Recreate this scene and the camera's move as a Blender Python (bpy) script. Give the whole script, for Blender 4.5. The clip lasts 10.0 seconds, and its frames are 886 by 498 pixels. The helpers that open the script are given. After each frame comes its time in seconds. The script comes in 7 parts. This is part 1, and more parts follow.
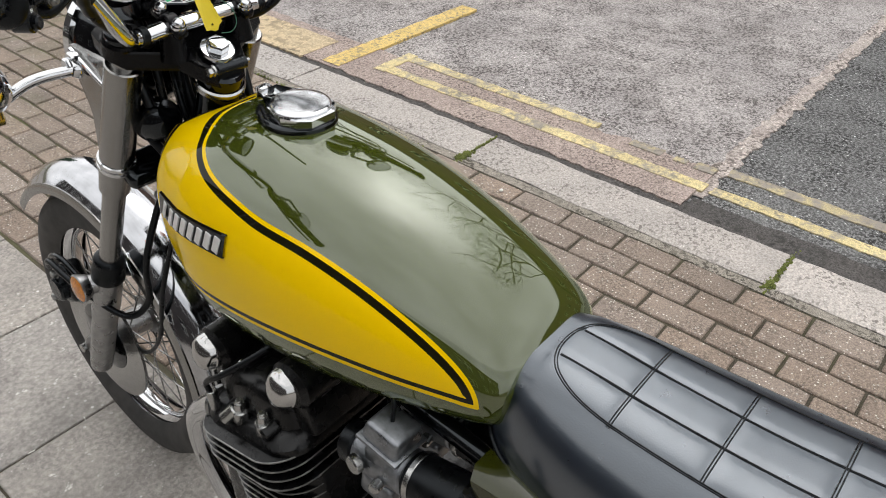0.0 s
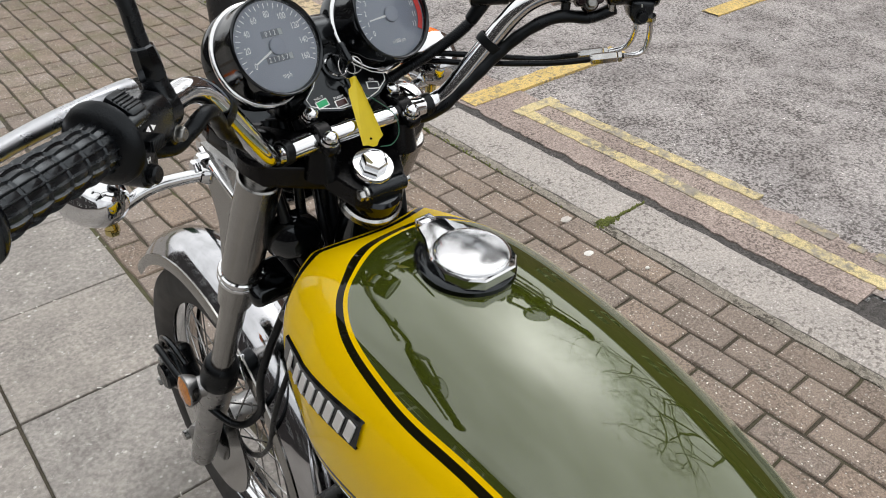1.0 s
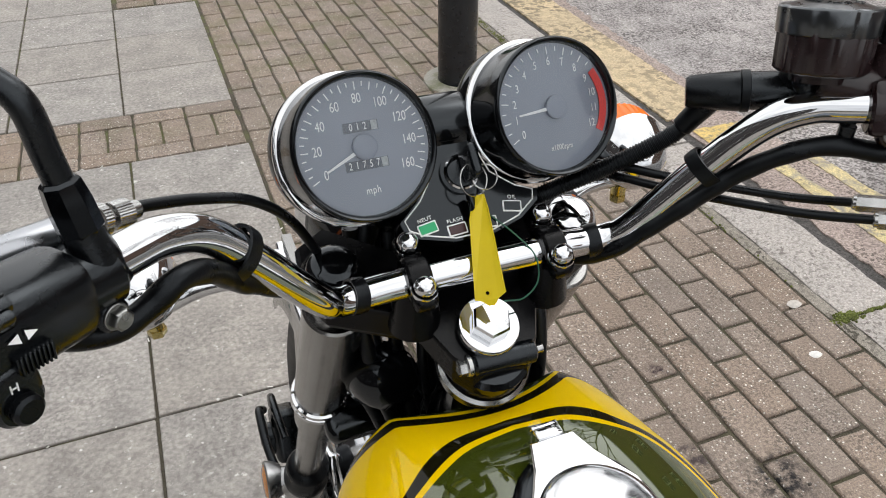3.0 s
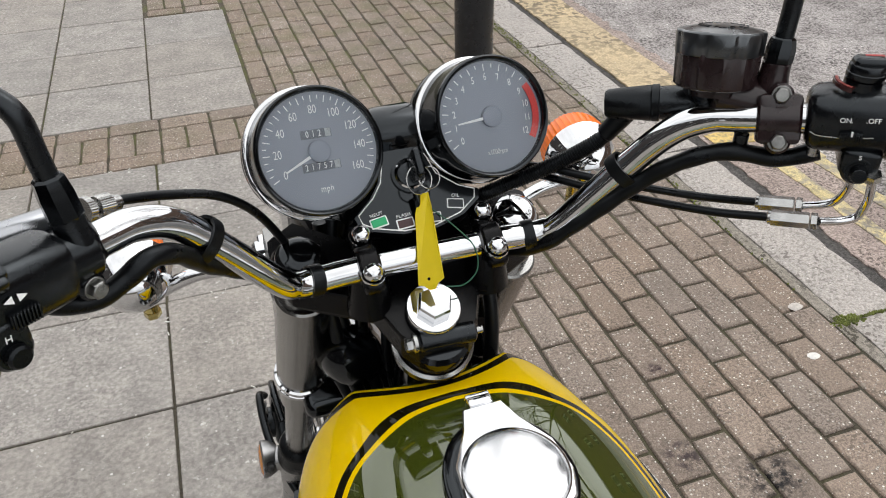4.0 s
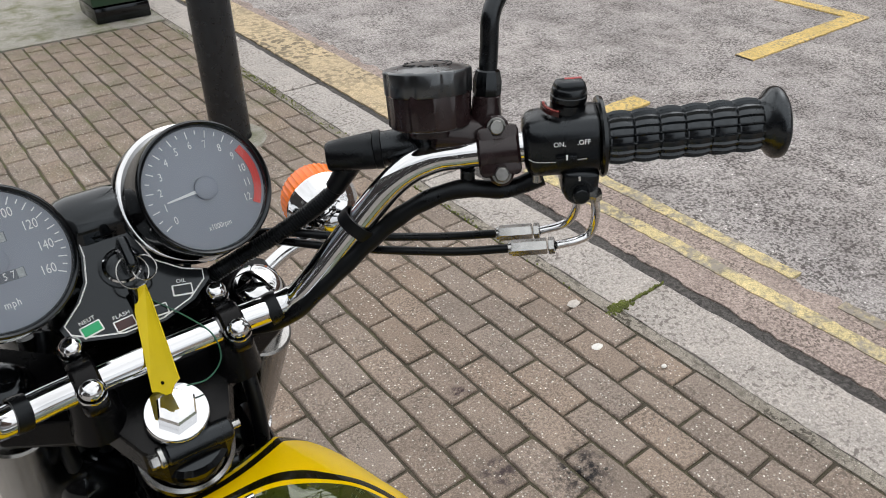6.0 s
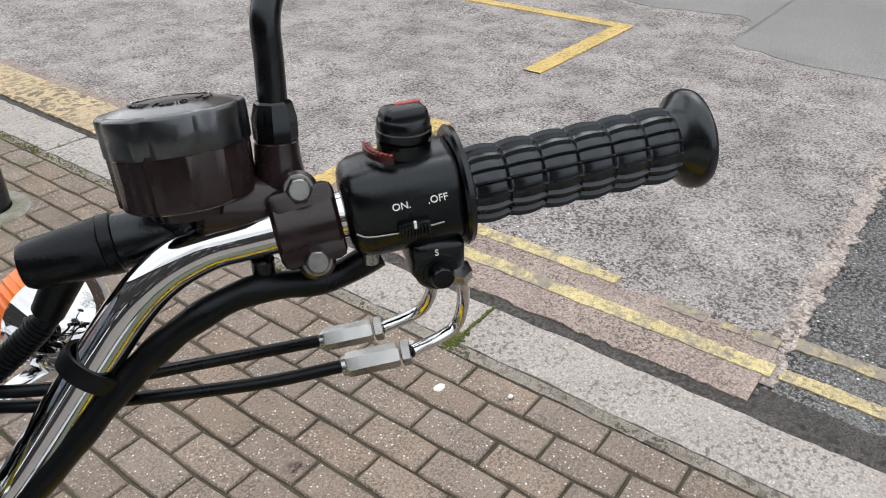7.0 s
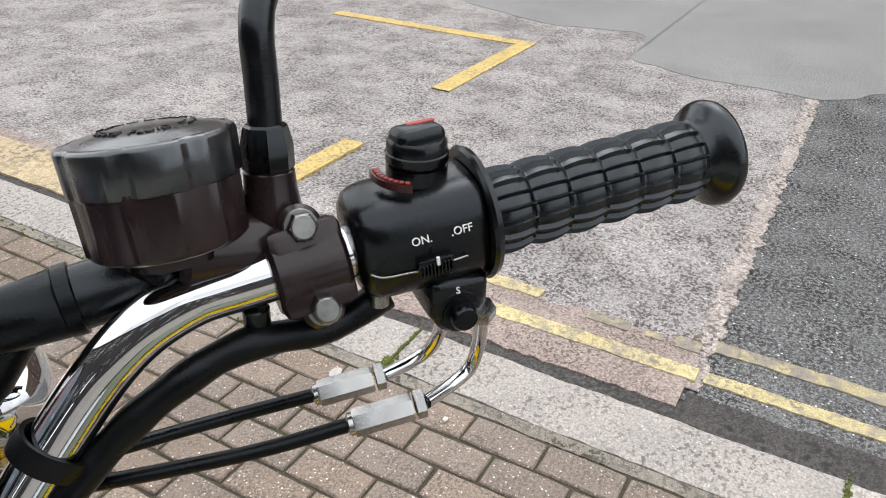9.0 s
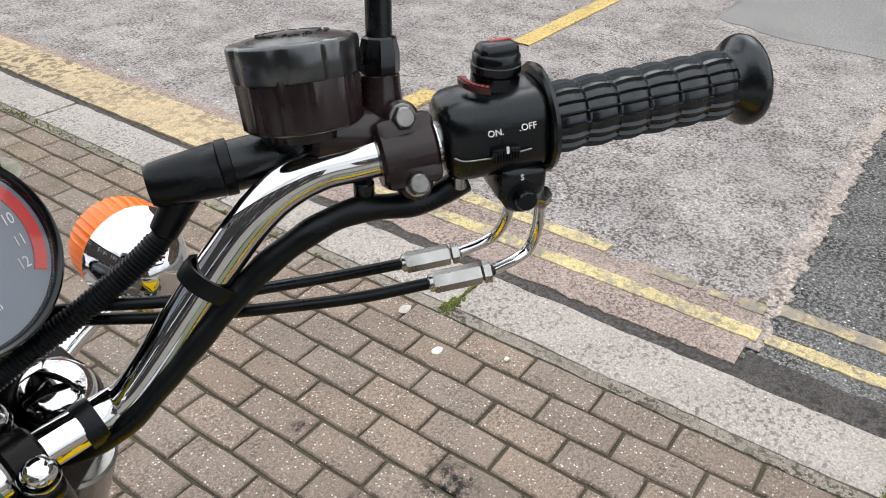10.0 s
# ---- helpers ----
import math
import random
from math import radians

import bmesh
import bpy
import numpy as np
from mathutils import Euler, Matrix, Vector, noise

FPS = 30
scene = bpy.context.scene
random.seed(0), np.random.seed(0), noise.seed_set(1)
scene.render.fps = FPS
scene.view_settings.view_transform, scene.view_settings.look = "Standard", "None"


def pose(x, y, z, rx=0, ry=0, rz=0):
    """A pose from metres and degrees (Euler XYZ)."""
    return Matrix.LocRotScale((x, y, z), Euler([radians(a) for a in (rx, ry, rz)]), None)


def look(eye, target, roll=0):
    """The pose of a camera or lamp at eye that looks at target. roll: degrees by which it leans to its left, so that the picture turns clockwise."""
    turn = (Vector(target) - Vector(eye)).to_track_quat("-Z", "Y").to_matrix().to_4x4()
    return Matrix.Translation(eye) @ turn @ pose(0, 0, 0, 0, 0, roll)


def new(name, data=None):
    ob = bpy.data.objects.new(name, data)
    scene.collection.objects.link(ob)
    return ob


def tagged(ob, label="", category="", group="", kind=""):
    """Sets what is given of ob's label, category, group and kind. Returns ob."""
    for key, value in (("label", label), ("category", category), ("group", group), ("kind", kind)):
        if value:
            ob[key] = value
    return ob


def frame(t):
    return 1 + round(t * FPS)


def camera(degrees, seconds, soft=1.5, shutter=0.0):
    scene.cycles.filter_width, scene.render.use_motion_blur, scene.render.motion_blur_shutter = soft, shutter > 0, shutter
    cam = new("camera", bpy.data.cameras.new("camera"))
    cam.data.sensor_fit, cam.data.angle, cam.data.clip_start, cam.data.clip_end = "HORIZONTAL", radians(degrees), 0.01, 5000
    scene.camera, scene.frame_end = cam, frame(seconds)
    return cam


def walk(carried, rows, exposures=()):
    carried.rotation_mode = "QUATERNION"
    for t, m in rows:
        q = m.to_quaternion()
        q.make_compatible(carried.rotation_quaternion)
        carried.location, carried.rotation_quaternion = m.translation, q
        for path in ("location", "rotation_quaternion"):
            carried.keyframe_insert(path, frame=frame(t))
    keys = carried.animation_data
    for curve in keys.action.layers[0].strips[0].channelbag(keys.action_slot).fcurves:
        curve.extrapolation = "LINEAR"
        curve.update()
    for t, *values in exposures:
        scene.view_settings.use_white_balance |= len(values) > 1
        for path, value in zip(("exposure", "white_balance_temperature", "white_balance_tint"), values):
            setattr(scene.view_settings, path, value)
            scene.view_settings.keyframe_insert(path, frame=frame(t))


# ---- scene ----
cam = camera(60.3, 10.0, soft=1.0)
PATH = [
    (0, (-2.073, -1.624, 1.481), (-0.835, -0.595, 0.293), 1.1),
    (0.5, (-2.037, -1.498, 1.48), (-0.863, -0.383, 0.306), 1.1),
    (1, (-1.925, -1.357, 1.49), (-0.867, -0.118, 0.33), 1.0),
    (1.5, (-1.852, -1.26, 1.483), (-0.928, 0.086, 0.328), 1.0),
    (2, (-1.785, -1.167, 1.47), (-0.993, 0.256, 0.309), 1.0),
    (2.5, (-1.728, -1.104, 1.449), (-1.056, 0.369, 0.275), 0.7),
    (3.8, (-1.661, -1.204, 1.487), (-1.145, 0.326, 0.307), -0.7),
    (4, (-1.656, -1.216, 1.495), (-1.142, 0.319, 0.321), -0.9),
    (4.5, (-1.659, -1.244, 1.522), (-1.114, 0.295, 0.366), -1.2),
    (5, (-1.67, -1.262, 1.532), (-1.036, 0.254, 0.393), -1.2),
    (5.5, (-1.683, -1.26, 1.528), (-0.903, 0.2, 0.405), -1.1),
    (6, (-1.594, -1.188, 1.486), (-0.589, 0.144, 0.382), -0.6),
    (6.2, (-1.554, -1.154, 1.471), (-0.459, 0.115, 0.38), -0.5),
    (7.3, (-1.46, -1.022, 1.403), (-0.027, -0.075, 0.378), 0.6),
    (7.5, (-1.456, -1.007, 1.399), (0.008, -0.099, 0.383), 0.9),
    (8, (-1.45, -0.986, 1.391), (0.063, -0.141, 0.393), 1.2),
    (8.5, (-1.454, -0.983, 1.396), (0.077, -0.161, 0.405), 1.4),
    (9, (-1.464, -0.988, 1.4), (0.056, -0.153, 0.404), 1.5),
    (9.5, (-1.492, -1.005, 1.408), (-0.021, -0.12, 0.382), 1.5),
    (10, (-1.54, -1.034, 1.413), (-0.166, -0.078, 0.318), 1.5),
]
walk(cam, [(t, look(eye, target, roll)) for t, eye, target, roll in PATH], [(0.0, 1.3, 6500, 10), (1.0, 1.2, 6500, 10), (2.5, 1.25, 6450, 10), (4.5, 1.2, 6500, 10), (5.5, 1.17, 6500, 10), (6.0, 1.17, 6450, 10), (7.5, 1.37, 6330, 10), (9.0, 1.5, 6330, 10), (10.0, 1.43, 6400, 10)])
# ---------- world, sun ----------
world = bpy.data.worlds.new("overcast")
scene.world = world
world.use_nodes = True
wt = world.node_tree
wt.nodes.clear()
w_out = wt.nodes.new("ShaderNodeOutputWorld")
w_bg = wt.nodes.new("ShaderNodeBackground")
w_sky = wt.nodes.new("ShaderNodeTexSky")
w_sky.sky_type = "NISHITA"
w_sky.sun_disc = False
w_sky.sun_elevation = radians(57)
w_sky.sun_rotation = radians(64)
w_sky.air_density, w_sky.dust_density, w_sky.ozone_density = 1.0, 5.0, 1.0
w_hsv = wt.nodes.new("ShaderNodeHueSaturation")
w_hsv.inputs["Saturation"].default_value = 0.10
w_co = wt.nodes.new("ShaderNodeTexCoord")
w_no = wt.nodes.new("ShaderNodeTexNoise")
w_no.inputs["Scale"].default_value = 3.2
w_no.inputs["Detail"].default_value = 5.0
w_no.inputs["Roughness"].default_value = 0.5
w_mr = wt.nodes.new("ShaderNodeMapRange")
w_mr.inputs["From Min"].default_value, w_mr.inputs["From Max"].default_value = 0.3, 0.72
w_mr.inputs["To Min"].default_value, w_mr.inputs["To Max"].default_value = 0.74, 1.16
w_mul = wt.nodes.new("ShaderNodeVectorMath")
w_mul.operation = "SCALE"
wt.links.new(w_sky.outputs[0], w_hsv.inputs["Color"])
wt.links.new(w_co.outputs["Generated"], w_no.inputs["Vector"])
wt.links.new(w_no.outputs["Fac"], w_mr.inputs["Value"])
w_mix = wt.nodes.new("ShaderNodeMix")
w_mix.data_type = "RGBA"
w_mix.inputs[0].default_value = 0.80
w_mix.inputs[7].default_value = (3.2, 3.26, 3.34, 1)
wt.links.new(w_hsv.outputs[0], w_mix.inputs[6])
wt.links.new(w_mix.outputs[2], w_mul.inputs[0])
wt.links.new(w_mr.outputs[0], w_mul.inputs["Scale"])
wt.links.new(w_mul.outputs[0], w_bg.inputs["Color"])
wt.links.new(w_bg.outputs[0], w_out.inputs["Surface"])
w_bg.inputs["Strength"].default_value = 0.15
sun = new("sun", bpy.data.lights.new("sun", "SUN"))
sun.data.energy, sun.data.angle, sun.data.color = 0.55, radians(165), (1.0, 0.97, 0.92)
sun.matrix_world = look((5, 2.4, 8.5), (0, 0, 0))


# ---------- materials ----------
def mat(name, color, rough=0.5, metal=0.0, coat=0.0, var=0.0, scale=20.0, bump=0.0, bscale=200.0, spec=0.5, dirt=0.0, dirt_color=(0.1, 0.09, 0.07), rvar=0.0):
    m = bpy.data.materials.new(name)
    m.use_nodes = True
    nt = m.node_tree
    b = nt.nodes["Principled BSDF"]
    b.inputs["Base Color"].default_value = (*color, 1)
    b.inputs["Roughness"].default_value = rough
    b.inputs["Metallic"].default_value = metal
    b.inputs["Coat Weight"].default_value = coat
    b.inputs["Coat Roughness"].default_value = 0.02
    b.inputs["Specular IOR Level"].default_value = spec
    co = nt.nodes.new("ShaderNodeTexCoord")
    if var or dirt:
        n = nt.nodes.new("ShaderNodeTexNoise")
        n.inputs["Scale"].default_value, n.inputs["Detail"].default_value = scale, 6
        nt.links.new(co.outputs["Object"], n.inputs["Vector"])
        r = nt.nodes.new("ShaderNodeMapRange")
        r.inputs["From Min"].default_value, r.inputs["From Max"].default_value = 0.3, 0.7
        r.inputs["To Min"].default_value, r.inputs["To Max"].default_value = 1 - var, 1 + var
        nt.links.new(n.outputs["Fac"], r.inputs["Value"])
        v = nt.nodes.new("ShaderNodeVectorMath")
        v.operation = "SCALE"
        v.inputs[0].default_value = color
        nt.links.new(r.outputs[0], v.inputs["Scale"])
        last = v.outputs[0]
        if dirt:
            n2 = nt.nodes.new("ShaderNodeTexNoise")
            n2.inputs["Scale"].default_value, n2.inputs["Detail"].default_value = scale * 0.23, 8
            nt.links.new(co.outputs["Object"], n2.inputs["Vector"])
            r2 = nt.nodes.new("ShaderNodeMapRange")
            r2.inputs["From Min"].default_value, r2.inputs["From Max"].default_value = 0.5, 0.75
            r2.inputs["To Max"].default_value = dirt
            nt.links.new(n2.outputs["Fac"], r2.inputs["Value"])
            mx = nt.nodes.new("ShaderNodeMix")
            mx.data_type = "RGBA"
            mx.inputs[7].default_value = (*dirt_color, 1)
            nt.links.new(r2.outputs[0], mx.inputs[0])
            nt.links.new(last, mx.inputs[6])
            last = mx.outputs[2]
        nt.links.new(last, b.inputs["Base Color"])
    if rvar:
        n3 = nt.nodes.new("ShaderNodeTexNoise")
        n3.inputs["Scale"].default_value, n3.inputs["Detail"].default_value = 45, 5
        nt.links.new(co.outputs["Object"], n3.inputs["Vector"])
        r3 = nt.nodes.new("ShaderNodeMapRange")
        r3.inputs["From Min"].default_value, r3.inputs["From Max"].default_value = 0.3, 0.7
        r3.inputs["To Min"].default_value, r3.inputs["To Max"].default_value = max(0.0, rough - rvar), rough + rvar
        nt.links.new(n3.outputs["Fac"], r3.inputs["Value"])
        nt.links.new(r3.outputs[0], b.inputs["Roughness"])
    if bump:
        nb = nt.nodes.new("ShaderNodeTexNoise")
        nb.inputs["Scale"].default_value, nb.inputs["Detail"].default_value = bscale, 4
        nt.links.new(co.outputs["Object"], nb.inputs["Vector"])
        bp = nt.nodes.new("ShaderNodeBump")
        bp.inputs["Strength"].default_value, bp.inputs["Distance"].default_value = bump, 0.002
        nt.links.new(nb.outputs["Fac"], bp.inputs["Height"])
        nt.links.new(bp.outputs[0], b.inputs["Normal"])
    return m


def ground_mat(name, color, color2, speck=(0.6, 0.58, 0.52), speck_scale=90.0, speck_amt=0.5, speck_size=0.32, big=2.5, obj_random=0.0, stain=(0.05, 0.05, 0.045), stain_amt=0.5, moss=0.0, bump=0.6, bscale=140.0, rough=0.85, blotch=(0.52, 0.72), fine=0.4, fscale=420.0, pale=None, spots=(), moss_far=None, pits=None):
    """Stony ground: two tones mixed by cloudy noise, pale chips, dark stains, grain, world-size relief."""
    m = bpy.data.materials.new(name)
    m.use_nodes = True
    nt = m.node_tree
    b = nt.nodes["Principled BSDF"]
    b.inputs["Roughness"].default_value = rough
    b.inputs["Specular IOR Level"].default_value = 0.3
    geo = nt.nodes.new("ShaderNodeNewGeometry")
    pos = geo.outputs["Position"]

    def noise_(scale, detail=5, rough_=0.6):
        n = nt.nodes.new("ShaderNodeTexNoise")
        n.inputs["Scale"].default_value, n.inputs["Detail"].default_value, n.inputs["Roughness"].default_value = scale, detail, rough_
        nt.links.new(pos, n.inputs["Vector"])
        return n.outputs["Fac"]

    def ramp(v, a, z, lo=0.0, hi=1.0):
        r = nt.nodes.new("ShaderNodeMapRange")
        for k, val in (("From Min", a), ("From Max", z), ("To Min", lo), ("To Max", hi)):
            r.inputs[k].default_value = val
        nt.links.new(v, r.inputs["Value"])
        return r.outputs[0]

    def mix(f, a, c, blend="MIX"):
        x = nt.nodes.new("ShaderNodeMix")
        x.data_type, x.blend_type = "RGBA", blend
        for sock, val in ((x.inputs[0], f), (x.inputs[6], a), (x.inputs[7], c)):
            if isinstance(val, tuple):
                sock.default_value = (*val, 1)
            elif isinstance(val, float):
                sock.default_value = val
            else:
                nt.links.new(val, sock)
        return x.outputs[2]

    c = mix(ramp(noise_(big), 0.35, 0.65), color, color2)
    if obj_random:
        oi = nt.nodes.new("ShaderNodeObjectInfo")
        f = ramp(oi.outputs["Random"], 0, 1, 1 - obj_random, 1 + obj_random)
        v = nt.nodes.new("ShaderNodeVectorMath")
        v.operation = "SCALE"
        nt.links.new(c, v.inputs[0])
        nt.links.new(f, v.inputs["Scale"])
        c = v.outputs[0]
        h = nt.nodes.new("ShaderNodeHueSaturation")
        wn = nt.nodes.new("ShaderNodeTexWhiteNoise")
        wn.noise_dimensions = "1D"
        nt.links.new(oi.outputs["Random"], wn.inputs["W"])
        nt.links.new(ramp(wn.outputs["Value"], 0, 1, 0.86, 1.14), h.inputs["Saturation"])
        nt.links.new(c, h.inputs["Color"])
        c = h.outputs[0]
    g = ramp(noise_(fscale, 2), 0.33, 0.67, 1 - fine, 1 + fine)
    v = nt.nodes.new("ShaderNodeVectorMath")
    v.operation = "SCALE"
    nt.links.new(c, v.inputs[0])
    nt.links.new(g, v.inputs["Scale"])
    c = v.outputs[0]
    if speck_amt:
        vo = nt.nodes.new("ShaderNodeTexVoronoi")
        vo.inputs["Scale"].default_value = speck_scale
        nt.links.new(pos, vo.inputs["Vector"])
        sep = nt.nodes.new("ShaderNodeSeparateColor")
        nt.links.new(vo.outputs["Color"], sep.inputs[0])
        dv = nt.nodes.new("ShaderNodeMath")
        dv.operation = "DIVIDE"
        nt.links.new(vo.outputs["Distance"], dv.inputs[0])
        nt.links.new(ramp(sep.outputs[2], 0, 1, 0.45, 1.2), dv.inputs[1])
        near = ramp(dv.outputs[0], speck_size * 0.7, speck_size, 1.0, 0.0)
        some = ramp(sep.outputs[0], 1 - speck_amt, 1 - speck_amt + 0.08)
        mu = nt.nodes.new("ShaderNodeMath")
        mu.operation = "MULTIPLY"
        nt.links.new(near, mu.inputs[0])
        nt.links.new(some, mu.inputs[1])
        mu2 = nt.nodes.new("ShaderNodeMath")
        mu2.operation = "MULTIPLY"
        nt.links.new(mu.outputs[0], mu2.inputs[0])
        nt.links.new(ramp(sep.outputs[1], 0, 1, 0.15, 1.0), mu2.inputs[1])
        c = mix(mu2.outputs[0], c, speck)
    if stain_amt:
        c = mix(ramp(noise_(big * 1.7, 8, 0.7), blotch[0], blotch[1], 0, stain_amt), c, stain)
    def times(a, c2):
        mt = nt.nodes.new("ShaderNodeMath")
        mt.operation = "MULTIPLY"
        nt.links.new(a, mt.inputs[0])
        nt.links.new(c2, mt.inputs[1])
        return mt.outputs[0]

    if pits:
        tone, amt, pscale, lo, hi, least = pits if len(pits) == 6 else (*pits, 0.15)
        c = mix(times(ramp(noise_(pscale, 3, 0.6), lo, hi, 0, amt), ramp(noise_(pscale * 0.07, 4, 0.65), 0.38, 0.60, least, 1.0)), c, tone)
    if pale:
        tone, amt, pscale = pale
        c = mix(times(ramp(noise_(pscale, 5, 0.7), 0.62, 0.67, 0, amt), ramp(noise_(pscale * 0.13, 3), 0.42, 0.6, 0.2, 1.0)), c, tone)
    for sx, sy, sr, tone in spots:
        off = nt.nodes.new("ShaderNodeVectorMath")
        off.operation = "SUBTRACT"
        off.inputs[1].default_value = (sx, sy, 0)
        nt.links.new(pos, off.inputs[0])
        ln = nt.nodes.new("ShaderNodeVectorMath")
        ln.operation = "LENGTH"
        nt.links.new(off.outputs[0], ln.inputs[0])
        ragged = times(ramp(ln.outputs["Value"], sr * 0.35, sr, 1.0, 0.0), ramp(noise_(38.0, 4, 0.65), 0.42, 0.58))
        c = mix(ragged, c, tone)
    if moss:
        f = ramp(noise_(6.0, 7, 0.7), 0.46, 0.62, 0, moss)
        if moss_far:
            sp = nt.nodes.new("ShaderNodeSeparateXYZ")
            nt.links.new(pos, sp.inputs[0])
            f = times(f, ramp(sp.outputs["Y"], moss_far[0], moss_far[1], moss_far[2], 1.0))
        c = mix(f, c, (0.125, 0.135, 0.045))
    nt.links.new(c, b.inputs["Base Color"])
    bp = nt.nodes.new("ShaderNodeBump")
    bp.inputs["Strength"].default_value, bp.inputs["Distance"].default_value = bump, 0.006
    nt.links.new(noise_(bscale, 4, 0.65), bp.inputs["Height"])
    nt.links.new(bp.outputs[0], b.inputs["Normal"])
    return m


M_brick = ground_mat("paver", (0.320, 0.254, 0.206), (0.282, 0.227, 0.187), speck=(0.90, 0.87, 0.80), speck_scale=105, speck_amt=0.72, speck_size=0.27, obj_random=0.12, big=3.0, stain_amt=0.40, stain=(0.12, 0.10, 0.085), fine=0.30, fscale=260, pits=((0.11, 0.09, 0.075), 0.7, 120.0, 0.50, 0.55), pale=((0.48, 0.44, 0.38), 0.5, 30.0), spots=((-0.637, 0.007, 0.045, (0.05, 0.032, 0.034)), (-0.571, -0.380, 0.10, (0.018, 0.017, 0.018)), (-0.731, -0.266, 0.07, (0.06, 0.045, 0.045))), moss=0.34, moss_far=(0.9, 2.8, 0.0), bump=0.8)
M_joint = ground_mat("jointing_sand", (0.100, 0.084, 0.062), (0.066, 0.058, 0.042), speck=(0.4, 0.36, 0.3), speck_amt=0.25, speck_size=0.25, moss=0.85, moss_far=(0.2, 2.2, 0.25), stain_amt=0.4, bump=1.0, fine=0.5)
M_mortar = ground_mat("gritty_mortar", (0.34, 0.305, 0.260), (0.25, 0.225, 0.190), speck=(0.8, 0.77, 0.7), speck_scale=130, speck_amt=0.5, speck_size=0.3, big=9.0, stain_amt=0.5, stain=(0.12, 0.105, 0.085), moss=0.30, moss_far=(1.0, 2.5, 0.15), bump=1.0, bscale=110, fine=0.5, pits=((0.06, 0.052, 0.042), 0.9, 75.0, 0.51, 0.55))
M_slab = ground_mat("concrete_slab", (0.375, 0.347, 0.316), (0.298, 0.276, 0.253), speck=(0.70, 0.68, 0.66), speck_scale=46, speck_amt=0.26, speck_size=0.19, obj_random=0.06, big=7.0, stain_amt=0.55, stain=(0.20, 0.185, 0.175), fscale=70, fine=0.20, bump=0.5, bscale=160, pits=((0.19, 0.175, 0.165), 0.6, 85.0, 0.50, 0.58), pale=((0.70, 0.68, 0.64), 0.9, 36.0))
M_kerb = ground_mat("granite_kerb", (0.505, 0.462, 0.425), (0.435, 0.400, 0.370), speck=(0.74, 0.70, 0.66), speck_scale=120, speck_amt=0.3, speck_size=0.36, big=5, obj_random=0.09, stain_amt=0.35, stain=(0.27, 0.245, 0.22), fscale=140, fine=0.26, bump=1.0, bscale=70, pits=((0.17, 0.150, 0.135), 0.85, 62.0, 0.535, 0.575))
M_asphalt = ground_mat("old_asphalt", (0.475, 0.438, 0.420), (0.370, 0.342, 0.332), speck=(1.0, 0.98, 0.95), speck_scale=56, speck_amt=0.30, speck_size=0.29, big=1.6, stain_amt=0.55, stain=(0.17, 0.150, 0.142), blotch=(0.46, 0.66), fscale=170, fine=0.40, bump=1.0, bscale=90, pits=((0.075, 0.066, 0.062), 0.90, 78.0, 0.49, 0.55, 0.45))
M_asphalt2 = ground_mat("newer_asphalt", (0.225, 0.223, 0.220), (0.165, 0.164, 0.162), speck=(0.95, 0.95, 0.93), speck_scale=66, speck_amt=0.42, speck_size=0.25, big=1.8, stain_amt=0.3, stain=(0.06, 0.06, 0.06), fscale=130, fine=0.60, bump=1.0, bscale=90, pits=((0.022, 0.021, 0.020), 0.95, 66.0, 0.47, 0.53, 0.4))
M_far_lane = ground_mat("far_lane_asphalt", (0.235, 0.230, 0.226), (0.290, 0.284, 0.278), speck=(0.7, 0.7, 0.68), speck_scale=60, speck_amt=0.3, speck_size=0.2, big=0.9, stain_amt=0.3, stain=(0.12, 0.12, 0.12), fscale=90, fine=0.35, bump=0.6, bscale=90)
M_grip = mat("grip_rubber", (0.002, 0.0024, 0.0034), 0.25, var=0.3, scale=50, bump=0.03, bscale=700, rvar=0.08, spec=0.7)
M_gutter = ground_mat("gutter", (0.425, 0.345, 0.305), (0.340, 0.272, 0.242), speck=(0.78, 0.72, 0.66), speck_scale=70, speck_amt=0.3, speck_size=0.2, big=4.0, stain_amt=0.5, stain=(0.20, 0.165, 0.15), fscale=150, fine=0.40, bump=1.0, bscale=90, pits=((0.085, 0.066, 0.058), 0.75, 85.0, 0.525, 0.57))
M_lip = ground_mat("broken_asphalt_lip", (0.50, 0.44, 0.40), (0.40, 0.345, 0.315), speck=(0.9, 0.86, 0.8), speck_scale=60, speck_amt=0.4, speck_size=0.25, big=5.0, stain_amt=0.4, stain=(0.2, 0.17, 0.15), fscale=120, fine=0.4, bump=1.0, bscale=80, pits=((0.10, 0.08, 0.07), 0.9, 50.0, 0.50, 0.56))
M_tan = ground_mat("tan_concrete", (0.60, 0.475, 0.300), (0.50, 0.400, 0.265), speck=(0.75, 0.66, 0.5), speck_amt=0.2, big=2.2, stain_amt=0.5, stain=(0.28, 0.235, 0.17), fscale=120, fine=0.25, bump=0.8, bscale=80, pits=((0.17, 0.14, 0.10), 0.9, 26.0, 0.50, 0.54))
# dark tone holds the kerb's shade as well as gutter dirt
M_grime_shade = ground_mat("gutter_grime_shade", (0.085, 0.080, 0.076), (0.11, 0.10, 0.094), speck=(0.45, 0.43, 0.4), speck_scale=70, speck_amt=0.2, speck_size=0.18, big=5.0, stain_amt=0.4, bump=1.0, fscale=130, fine=0.55, pits=((0.03, 0.028, 0.026), 0.9, 65.0, 0.50, 0.60))
M_reflector = mat("reflector_amber", (0.50, 0.17, 0.012), 0.25, coat=0.5, var=0.35, scale=260)
